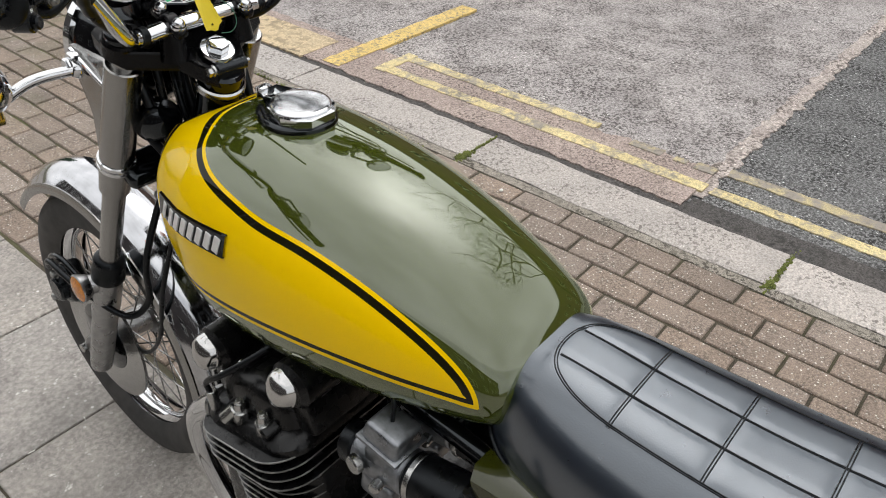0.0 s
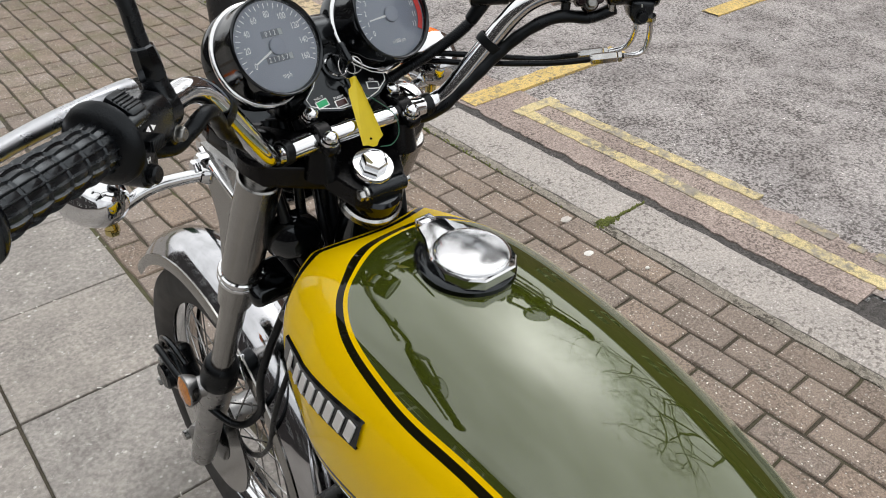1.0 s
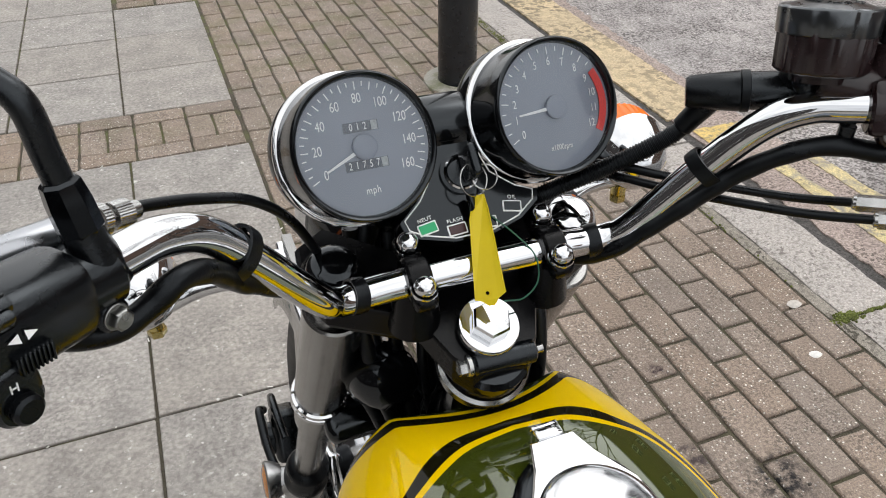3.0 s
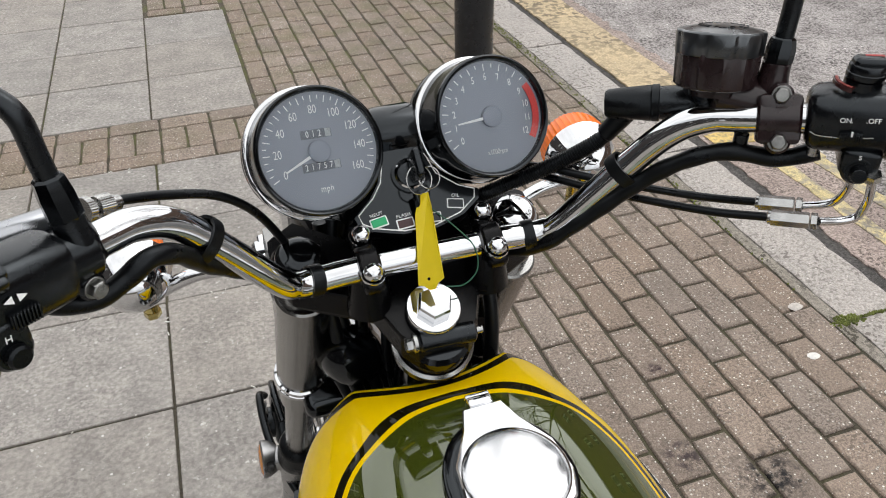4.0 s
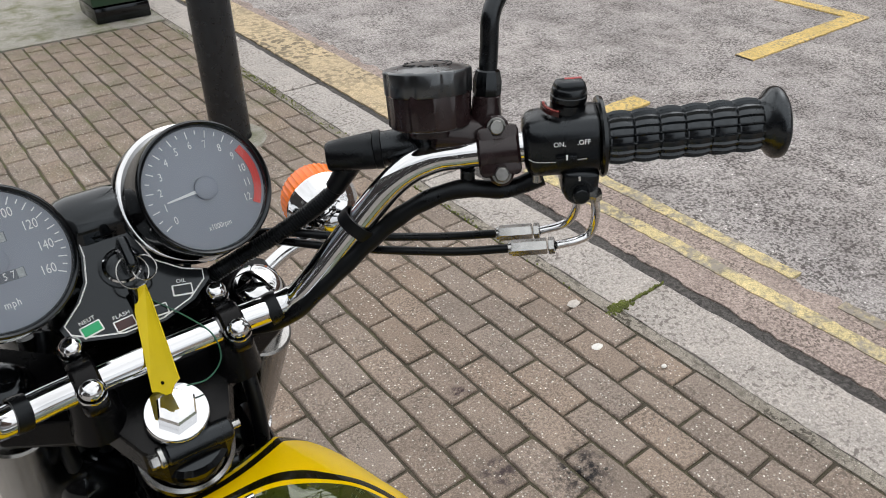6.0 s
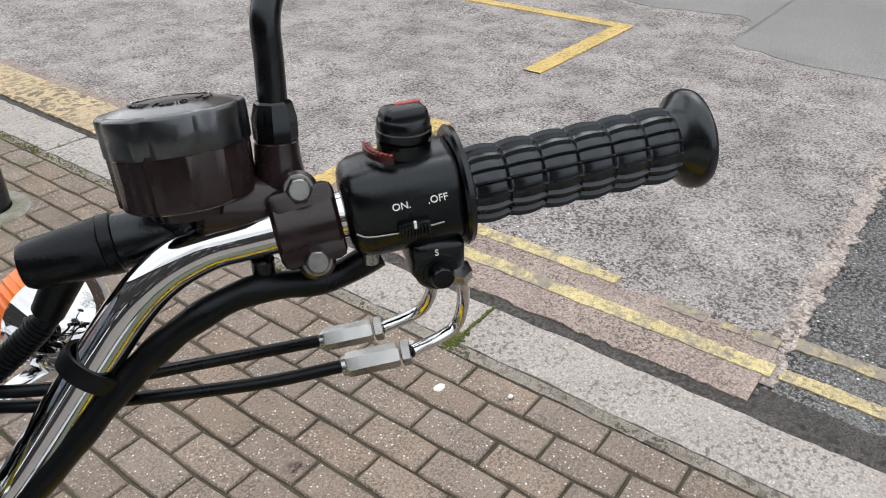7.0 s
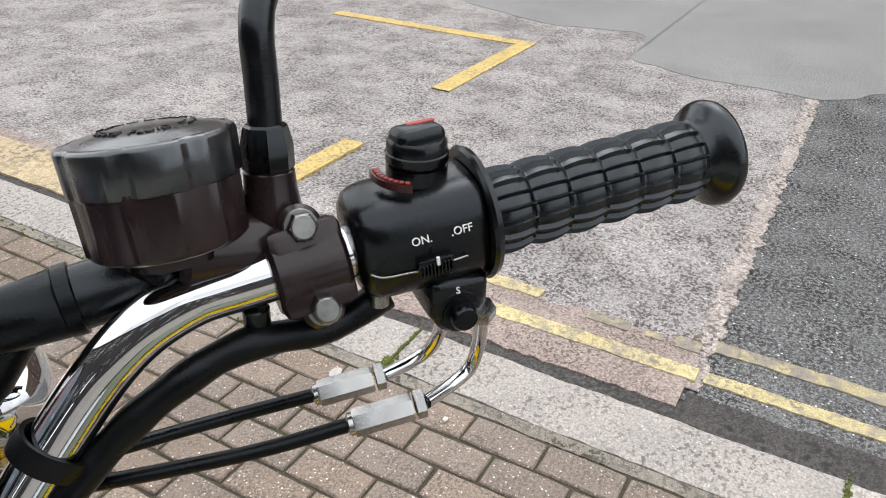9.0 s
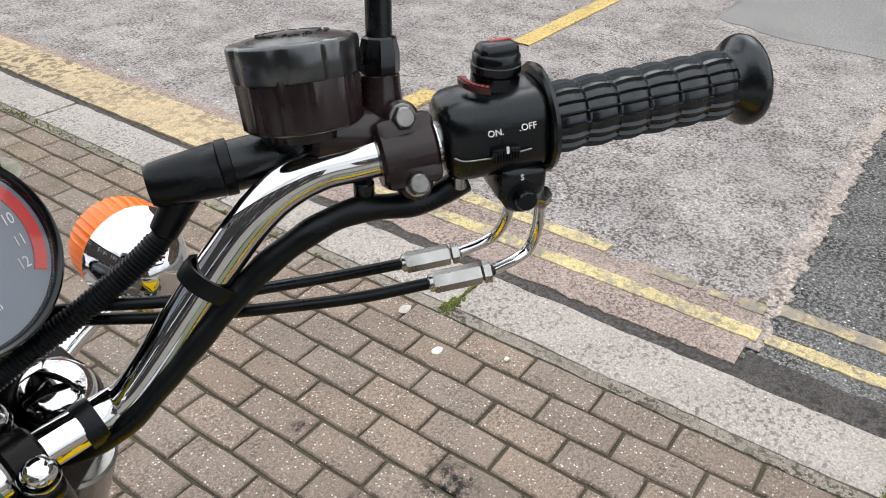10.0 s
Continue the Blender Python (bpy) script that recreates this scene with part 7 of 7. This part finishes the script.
q = pm @ Matrix.Translation((0.002, 0.002, 0))
bm = bmesh.new()
add_lathe(bm, [(0.0135, -0.001), (0.0135, 0.004), (0.0122, 0.0052), (0.0112, 0.0048), (0.0108, 0.002)], q, 40)
ign = part("ignition_lock", bm, M_chrome, panel, "chrome-ringed ignition lock")
bm = bmesh.new()
add_lathe(bm, [(0.0160, -0.001), (0.0160, 0.0025), (0.0135, 0.0030)], q, 40)
part("lock_collar", bm, M_plastic, ign)
bm = bmesh.new()
add_lathe(bm, [(0.0108, 0.003), (0.006, 0.0045), (0, 0.005)], q, 32)
part("lock_barrel", bm, M_plastic, ign)

# headlight behind the gauges
hm = frame_at((0, 0.215, 1.03), (0, 1, 0.03))
bm = bmesh.new()
add_lathe(bm, [(0, -0.115), (0.045, -0.105), (0.075, -0.075), (0.088, -0.03), (0.090, 0.01)], hm, 56)
hl = part("headlight", bm, M_black, bike, "black round headlight shell with chrome rim")
bm = bmesh.new()
add_lathe(bm, [(0.089, 0.005), (0.096, 0.008), (0.096, 0.024), (0.088, 0.030), (0.082, 0.028)], hm, 56)
part("rim", bm, M_chrome, hl)
bm = bmesh.new()
add_lathe(bm, [(0.083, 0.026), (0.05, 0.036), (0, 0.040)], hm, 48)
part("lens", bm, M_glass, hl)
bm = bmesh.new()
add_box(bm, (0.11, 0.05, 0.05), Matrix.Translation((0, 0.105, 1.125)), 0.015, 3)
part("gauge_bracket", bm, M_plastic, bike)
bm = bmesh.new()
add_box(bm, (0.068, 0.046, 0.074), Matrix.Translation((0.0, 0.090, 1.176)), 0.020, 4)
part("gauge_cover", bm, M_black, bike, "glossy black cover behind the gauges")
# wires bundled round the head stock
rnd_w = random.Random(12)
for i in range(18):
    x, y = rnd_w.uniform(-0.075, 0.075), rnd_w.uniform(0.035, 0.095)
    bm = bmesh.new()
    add_tube(bm, [(x, 0.11, 1.10), (x * 1.15 + rnd_w.uniform(-0.01, 0.01), y + 0.02, 1.04), (x * 1.2, y + rnd_w.uniform(-0.01, 0.01), 0.97), (x * 0.9, y - 0.03, 0.90), (x * 0.7, -0.05, 0.82)], rnd_w.uniform(0.0045, 0.0085), 10)
    part("wire", bm, M_rubber, bike)
# two made-up bodies fill the dark mass among the wires
for x, y, z, r in ((-0.062, 0.070, 0.965, 0.030), (0.060, 0.068, 0.955, 0.028)):
    bm = bmesh.new()
    add_lathe(bm, [(0, -0.030), (r * 0.8, -0.028), (r, -0.015), (r, 0.016), (r * 0.7, 0.028), (0, 0.030)], frame_at((x, y, z), (0.3, -0.8, 0.5)), 28)
    part("horn", bm, M_black, bike, "black round filler body by the head stock")
bm = bmesh.new()
add_cyl(bm, (0, -0.022, 1.055), (0, 0.075, 0.85), 0.031, bevel=0.004)
part("head_stock", bm, M_black, bike)
bm = bmesh.new()
add_lathe(bm, [(0.033, -0.012), (0.037, -0.010), (0.037, -0.002), (0.034, 0.0)], frame_at((0, -0.010, 1.035), STEER), 48)
part("steering_bearing", bm, M_steel, bike)
# lower yoke
bm = bmesh.new()
add_box(bm, (0.225, 0.058, 0.030), frame_at((0, 0.122, 0.872), STEER), 0.012, 3)
low_yoke = part("lower_yoke", bm, M_black, bike, "black lower fork yoke")
for s in (-1, 1):
    bolt(low_yoke, Vector((s * 0.082, 0.078, 0.842)), (s * 0.5, -0.8, 0.1), 0.0075, 0.007, 0.0095)

# the steered front end leans a little; its parts turn together about the upper yoke
LEAN = Matrix.Translation((0, 0, 1.0)) @ Matrix.Rotation(radians(2.9), 4, "Y") @ Matrix.Translation((0, 0, -1.0))


def leaned(ob):
    ob.matrix_basis = LEAN
    return ob


# fork legs
FD = Vector((0, 0.455, -1.0)).normalized()


def fork_at(s, z):
    return Vector((s * 0.1 - 0.003, 0.133 + (0.893 - z) * 0.455, z))


for s in (-1, 1):
    nm = "left" if s < 0 else "right"
    bm = bmesh.new()
    add_cyl(bm, fork_at(s, 1.085), fork_at(s, 0.55), 0.018, seg=32)
    leg = leaned(part("fork_leg", bm, M_ear, bike, "polished fork tube with headlight ear and alloy slider"))
    # headlight ear: a straight sleeve with a tapering plate reaching forward
    bm = bmesh.new()
    add_cyl(bm, fork_at(s, 1.062), fork_at(s, 0.888), 0.0258, seg=40, bevel=0.002)
    wing = [(1.066, 0.012), (1.066, 0.106), (1.046, 0.106), (1.026, 0.088), (1.007, 0.068), (0.987, 0.050), (0.968, 0.036), (0.940, 0.026), (0.905, 0.014)]
    loft(bm, [[fork_at(s, z) + Vector((s * (h + 0.017), d, 0)) for z, d in wing] for h in (-0.004, -0.0035, 0.0035, 0.004)])
    part("headlight_ear", bm, M_ear, leg, "polished grey headlight ear")
    bm = bmesh.new()
    hub_at = fork_at(s, 1.046) + Vector((s * 0.020, 0.078, 0))
    add_cyl(bm, hub_at, hub_at + Vector((s * 0.014, 0, 0)), 0.0165, bevel=0.003)
    add_hex(bm, hub_at + Vector((s * 0.014, 0, 0)), (s, 0, 0), 0.0095, 0.008)
    part("signal_mount", bm, M_chrome, leg, "chrome turn signal mount")
    bm = bmesh.new()
    add_tube(bm, [fork_at(s, 1.062) + Vector((s * 0.024, 0.096, 0)), fork_at(s, 1.046) + Vector((s * 0.024, 0.050, 0)), fork_at(s, 1.028) + Vector((s * 0.020, 0.012, 0))], 0.0042, 10)
    part("ear_trim", bm, M_chrome, leg)
    bm = bmesh.new()
    q = frame_at(fork_at(s, 0.884), -FD)
    for h in (-0.004, 0.006):
        add_lathe(bm, [(0.0255, h - 0.004), (0.0285, h - 0.003), (0.0295, h), (0.0285, h + 0.003), (0.0255, h + 0.004)], q, 40)
    part("ear_ring", bm, M_chrome, leg, "chrome trim ring")
    bm = bmesh.new()
    add_cyl(bm, fork_at(s, 0.878), fork_at(s, 0.825), 0.0255, 0.0235, seg=32, bevel=0.003)
    part("lower_sleeve", bm, M_ear, leg)
    bm = bmesh.new()
    q = frame_at(fork_at(s, 0.655), FD)
    add_lathe(bm, [(0.018, -0.004), (0.0245, 0.0), (0.0275, 0.006), (0.0275, 0.030), (0.0295, 0.034), (0.0295, 0.055), (0.0265, 0.058)], q, 40)
    part("dust_boot", bm, M_rubber, leg)
    bm = bmesh.new()
    q = frame_at(fork_at(s, 0.615), FD)
    add_lathe(bm, [(0.026, 0.0), (0.0265, 0.01), (0.0265, 0.10), (0.0240, 0.16), (0.0235, 0.30), (0.022, 0.345), (0.015, 0.352), (0, 0.354)], q, 40)
    add_cyl(bm, fork_at(s, 0.335) + Vector((0, 0.030, 0)), fork_at(s, 0.335) + Vector((-s * 0.035, 0.045, 0)), 0.026, bevel=0.003)
    part("slider", bm, M_alu, leg, "grey alloy fork slider")
    bm = bmesh.new()
    c0 = fork_at(s, 0.592)
    add_lathe(bm, [(0.020, -0.016), (0.0265, -0.004), (0.0275, 0.004), (0.0255, 0.006)], frame_at(c0 + Vector((s * 0.046, 0.014, -0.003)), (s, 0.0, 0.05)), 36)
    add_cyl(bm, c0, c0 + Vector((s * 0.036, 0.012, -0.002)), 0.018)
    part("reflector_cup", bm, M_alu, leg)
    bm = bmesh.new()
    add_lathe(bm, [(0.0252, 0.005), (0.018, 0.0085), (0, 0.0095)], frame_at(c0 + Vector((s * 0.046, 0.014, -0.003)), (s, 0.0, 0.05)), 36)
    part("reflector", bm, M_reflector, leg, "round amber side reflector")

# front wheel
WC = Vector((0, 0.443, 0.328))
wm_ = frame_at(WC, (1, 0, 0), (0, 1, 0))


def wheel(center, r_out, name, parent, width=0.046, lab="spoked wheel with chrome rim and black tyre"):
    m = frame_at(center, (1, 0, 0), (0, 1, 0))
    bm = bmesh.new()
    a = width
    add_lathe(bm, [(r_out - 0.088, -a * 0.62), (r_out - 0.070, -a * 0.88), (r_out - 0.040, -a * 1.0), (r_out - 0.016, -a * 0.86), (r_out - 0.004, -a * 0.45), (r_out, 0), (r_out - 0.004, a * 0.45), (r_out - 0.016, a * 0.86), (r_out - 0.040, a), (r_out - 0.070, a * 0.88), (r_out - 0.088, a * 0.62)], m, 96)
    w = part(name, bm, M_tyre, parent, lab)
    for k in (-0.3, 0.3):
        bm = bmesh.new()
        add_lathe(bm, [(r_out - 0.0045, a * k - 0.0015), (r_out - 0.0005, a * k - 0.001), (r_out - 0.0005, a * k + 0.001), (r_out - 0.0045, a * k + 0.0015)], m, 96)
        part("tread_rib", bm, M_tyre, w)
    ri = r_out - 0.088
    bm = bmesh.new()
    add_lathe(bm, [(ri + 0.006, -a * 0.66), (ri + 0.012, -a * 0.60), (ri + 0.004, -a * 0.52), (ri - 0.006, -a * 0.40), (ri - 0.012, -a * 0.2), (ri - 0.013, 0), (ri - 0.012, a * 0.2), (ri - 0.006, a * 0.40), (ri + 0.004, a * 0.52), (ri + 0.012, a * 0.60), (ri + 0.006, a * 0.66)], m, 96)
    part("rim", bm, M_chrome, w, "chrome wheel rim")
    bm = bmesh.new()
    add_lathe(bm, [(0, -0.055), (0.02, -0.055), (0.045, -0.045), (0.05, -0.036), (0.032, -0.03), (0.03, 0), (0.032, 0.03), (0.05, 0.036), (0.045, 0.045), (0.02, 0.055), (0, 0.055)], m, 48)
    part("hub", bm, M_alu, w)
    for i in range(36):
        th = 2 * math.pi * i / 36
        off = (0.30 if i % 4 < 2 else -0.30)
        sgn = 1 if i % 2 else -1
        bm = bmesh.new()
        add_cyl(bm, m @ Vector((0.043 * math.cos(th + off * 2.6), 0.043 * math.sin(th + off * 2.6), sgn * 0.035)), m @ Vector(((ri - 0.010) * math.cos(th), (ri - 0.010) * math.sin(th), sgn * 0.004)), 0.0017, seg=7)
        part("spoke", bm, M_steel, w)
    return w


fw = leaned(wheel(WC, 0.328, "front_wheel", bike, 0.048))
body(wheel(Vector((0, -1.02, 0.32)), 0.32, "rear_wheel", bike, 0.055))
# brake disc and caliper
bm = bmesh.new()
md = frame_at(WC + Vector((-0.062, 0, 0)), (-1, 0, 0), (0, 1, 0))
add_lathe(bm, [(0.078, -0.003), (0.148, -0.003), (0.148, 0.003), (0.078, 0.003), (0.078, -0.003)], md, 80)
disc = part("brake_disc", bm, M_steel, fw, "brushed steel brake disc")
bm = bmesh.new()
add_lathe(bm, [(0.0, 0.014), (0.04, 0.012), (0.079, 0.004), (0.079, -0.002), (0.04, 0.004)], md, 48)
part("disc_carrier", bm, M_black, disc)
bm = bmesh.new()
cc = Vector((-0.100, 0.440, 0.500))
add_box(bm, (0.046, 0.060, 0.085), Matrix.Translation(cc) @ Matrix.Rotation(radians(-30), 4, "X"), 0.012, 3)
add_cyl(bm, cc + Vector((-0.015, 0, -0.005)), cc + Vector((-0.038, 0.0, -0.005)), 0.026, bevel=0.004)
add_tube(bm, [cc + Vector((-0.01, -0.05, 0.045)), cc + Vector((-0.015, -0.01, 0.065)), cc + Vector((-0.015, 0.035, 0.050)), cc + Vector((-0.012, 0.055, 0.01))], 0.006, 10)
cal = leaned(part("brake_caliper", bm, M_plastic, bike, "black brake caliper"))
for dz in (-0.035, 0.035):
    bolt(cal, cc + Vector((-0.03, 0.01 - dz * 0.4, dz)), (-1, 0, 0), 0.008, 0.008, 0.011)
bm = bmesh.new()
add_tube(bm, [(-0.02, 0.12, 0.86), (-0.05, 0.15, 0.76), (-0.075, 0.17, 0.66), (-0.07, 0.20, 0.56), (-0.10, 0.24, 0.52), (-0.135, 0.33, 0.56), (-0.14, 0.42, 0.575), (-0.13, 0.46, 0.54)], 0.0062, 12)
leaned(part("caliper_hose", bm, M_rubber, bike, "black brake line to the caliper"))
bm = bmesh.new()
add_tube(bm, [(0.02, 0.10, 0.95), (-0.03, 0.10, 0.80), (-0.068, 0.14, 0.62), (-0.062, 0.20, 0.47), (-0.05, 0.30, 0.36), (-0.045, 0.40, 0.34)], 0.0045, 10)
leaned(part("speedo_cable", bm, M_rubber, bike))

# front mudguard
bm = bmesh.new()
rings = []
for i in range(49):
    a = radians(40 + 150 * i / 48)
    r = 0.386
    wd = 0.062 * min(1.0, 0.90 + 0.10 * math.sqrt(min(i, 48 - i) / 5))
    ring = []
    for j in range(13):
        t = -1 + 2 * j / 12
        rr = r - 0.036 * abs(t) ** 2.4
        ring.append(WC + Vector((wd * t, rr * math.cos(a), rr * math.sin(a))))
    for j in range(12, -1, -1):
        t = -1 + 2 * j / 12
        rr = r - 0.036 * abs(t) ** 2.4 - 0.003
        ring.append(WC + Vector((wd * t * 0.97, rr * math.cos(a), rr * math.sin(a))))
    rings.append(ring)
loft(bm, rings)
mud = leaned(part("front_mudguard", bm, M_guard, bike, "curved chrome front mudguard"))
for s in (-1, 1):
    bm = bmesh.new()
    loft(bm, [[WC + Vector((s * wd, rr * math.cos(a), rr * math.sin(a))) for wd, rr in ((0.059, 0.352), (0.064, 0.353), (0.067, 0.346), (0.067, 0.332), (0.064, 0.331), (0.062, 0.343))] for a in [radians(40 + 150 * i / 40) for i in range(41)]])
    part("guard_edge", bm, M_ear, mud, "grey rolled edge of the mudguard")
for s in (-1, 1):
    bm = bmesh.new()
    add_box(bm, (0.012, 0.075, 0.045), Matrix.Translation((s * 0.066, 0.285, 0.600)) @ Matrix.Rotation(radians(-25), 4, "X"), 0.004)
    part("mudguard_bracket", bm, M_chrome, mud)
bm = bmesh.new()
add_cyl(bm, WC + Vector((-0.12, 0, 0)), WC + Vector((0.12, 0, 0)), 0.010)
leaned(part("axle", bm, M_steel, bike))

# turn signals on stems from the ears
for s in (-1, 1):
    p = Vector((0.222, 0.152, 1.093)) if s > 0 else Vector((-0.248, 0.165, 1.047))
    hub = fork_at(s, 1.046) + Vector((s * 0.022, 0.070, 0))
    bm = bmesh.new()
    add_tube(bm, [hub, hub + (p - hub) * 0.5 + Vector((0, 0, -0.004)), p + Vector((-s * 0.012, -0.006, -0.026))], 0.0075, 18)
    add_lathe(bm, [(0.013, 0.0), (0.014, 0.004), (0.011, 0.012)], frame_at(hub, (s, 0.2, 0.2)), 24)
    st = part("turn_signal", bm, M_chrome, bike, "chrome turn signal with ribbed amber lens")
    q = frame_at(p, (s * 0.12, 1, 0.05))
    bm = bmesh.new()
    add_lathe(bm, [(0, -0.044), (0.014, -0.041), (0.026, -0.030), (0.0345, -0.012), (0.037, 0.0), (0.0385, 0.004), (0.0365, 0.007)], q, 48)
    part("signal_cup", bm, M_chrome, st)
    bm = bmesh.new()
    rings = []
    for r, h in ((0.0372, 0.004), (0.0370, 0.024), (0.0345, 0.033), (0.022, 0.038), (0.004, 0.040)):
        rings.append([q @ Vector(((r - (0.0010 if k % 2 else 0)) * math.cos(2 * math.pi * k / 80), (r - (0.0010 if k % 2 else 0)) * math.sin(2 * math.pi * k / 80), h)) for k in range(80)])
    loft(bm, rings)
    part("amber_lens", bm, M_amber, st, "ribbed amber plastic lens")
    bm = bmesh.new()
    add_cyl(bm, p + Vector((-s * 0.008, -0.006, -0.026)), p + Vector((-s * 0.008, -0.006, -0.044)), 0.0075)
    add_hex(bm, p + Vector((-s * 0.008, -0.006, -0.044)), (0, 0, -1), 0.0085, 0.008)
    part("signal_nut", bm, mat("brass_plate" + ("" if s > 0 else "_b"), (0.6, 0.5, 0.2), 0.25, 1.0), st)

# centre stand under the engine
bm = bmesh.new()
for s in (-1, 1):
    add_tube(bm, [(s * 0.10, -0.62, 0.28), (s * 0.12, -0.66, 0.15), (s * 0.15, -0.69, 0.012), (s * 0.16, -0.75, 0.010)], 0.014, 12)
add_cyl(bm, (-0.12, -0.66, 0.15), (0.12, -0.66, 0.15), 0.012)
body(part("centre_stand", bm, M_black, bike, "black centre stand on the paving"))


# ---------- key with its tag, in the ignition lock ----------
def key_and_tag():
    root = tagged(new("ignition_key"), "key in the ignition with a yellow plastic tag on a ring", "key")
    root.location = (BIKE[0], BIKE[1], 0)
    kp = Vector((0.002, 0.049, 1.168)) + pm.to_3x3() @ Vector((0.002, 0.002, 0.006))
    q = frame_at(kp, PN)
    bm = bmesh.new()
    add_box(bm, (0.0075, 0.024, 0.026), q @ Matrix.Translation((0.001, 0.002, 0.012)), 0.003, 3)
    part("key_head", bm, M_plastic, root, "black plastic key head")
    bm = bmesh.new()
    for c_, r_, tilt_ in ((kp + Vector((0.001, -0.014, 0.000)), 0.012, 20), (kp + Vector((0.009, -0.015, 0.001)), 0.009, -35)):
        mm = Matrix.Translation(c_) @ Matrix.Rotation(radians(tilt_), 4, "Z") @ Matrix.Rotation(radians(62), 4, "X")
        pts = [mm @ Vector((r_ * math.cos(a), r_ * math.sin(a), 0)) for a in np.linspace(0, 2 * math.pi, 40)]
        add_tube(bm, pts, 0.0007, 6, smooth_it=False)
    part("key_ring", bm, M_steel, root)
    top, bot = Vector((0.006, 0.024, 1.163)), Vector((-0.006, -0.031, 1.109))
    d = (bot - top)
    L = d.length
    nrm = Vector((-0.72, -0.58, 0.38)).normalized()
    m = frame_at(top, nrm, d.cross(nrm) * -1)
    # the tag's outline: narrow at the ring, blunt point at the foot
    out = [(-0.0045, 0.002), (0.0040, 0.002), (0.0070, -0.010), (0.0125, -L * 0.90), (0.0066, -L * 0.94), (0.0025, -L), (-0.0020, -L), (-0.0068, -L * 0.95), (-0.0122, -L * 0.93), (-0.0085, -0.014)]
    u = d.normalized()
    sd = u.cross(nrm).normalized()
    bm = bmesh.new()
    def place(x, y, h):
        bend = 0.004 * math.sin(math.pi * min(1, -y / L)) if y < 0 else 0
        return top + sd * x * -1 + u * (-y) + nrm * (h + bend)
    loft(bm, [[place(x, y, h) for x, y in out] for h in (-0.0006, 0.0006)])
    part("tag", bm, M_tag, root, "long yellow plastic key tag", smooth=False)
    bm = bmesh.new()
    add_lathe(bm, [(0.0013, 0), (0.0013, 0.0004), (0, 0.0004)], frame_at(place(-0.001, -L * 0.88, 0.0007), nrm), 16)
    part("tag_hole", bm, M_black, root)
    bm = bmesh.new()
    add_box(bm, (0.006, 0.016, 0.007), frame_at(place(-0.006, -0.004, -0.001), nrm, sd), 0.002)
    part("key_fob", bm, M_black, root)
    bm = bmesh.new()
    add_tube(bm, [Vector((0.010, 0.028, 1.150)), Vector((0.028, 0.010, 1.136)), Vector((0.040, -0.004, 1.122)), Vector((0.040, -0.012, 1.104)), Vector((0.026, -0.018, 1.096)), Vector((0.010, -0.018, 1.098))], 0.0006, 6)
    part("tag_cord", bm, mat("green_cord", (0.02, 0.10, 0.06), 0.5), root, "thin green cord")


key_and_tag()
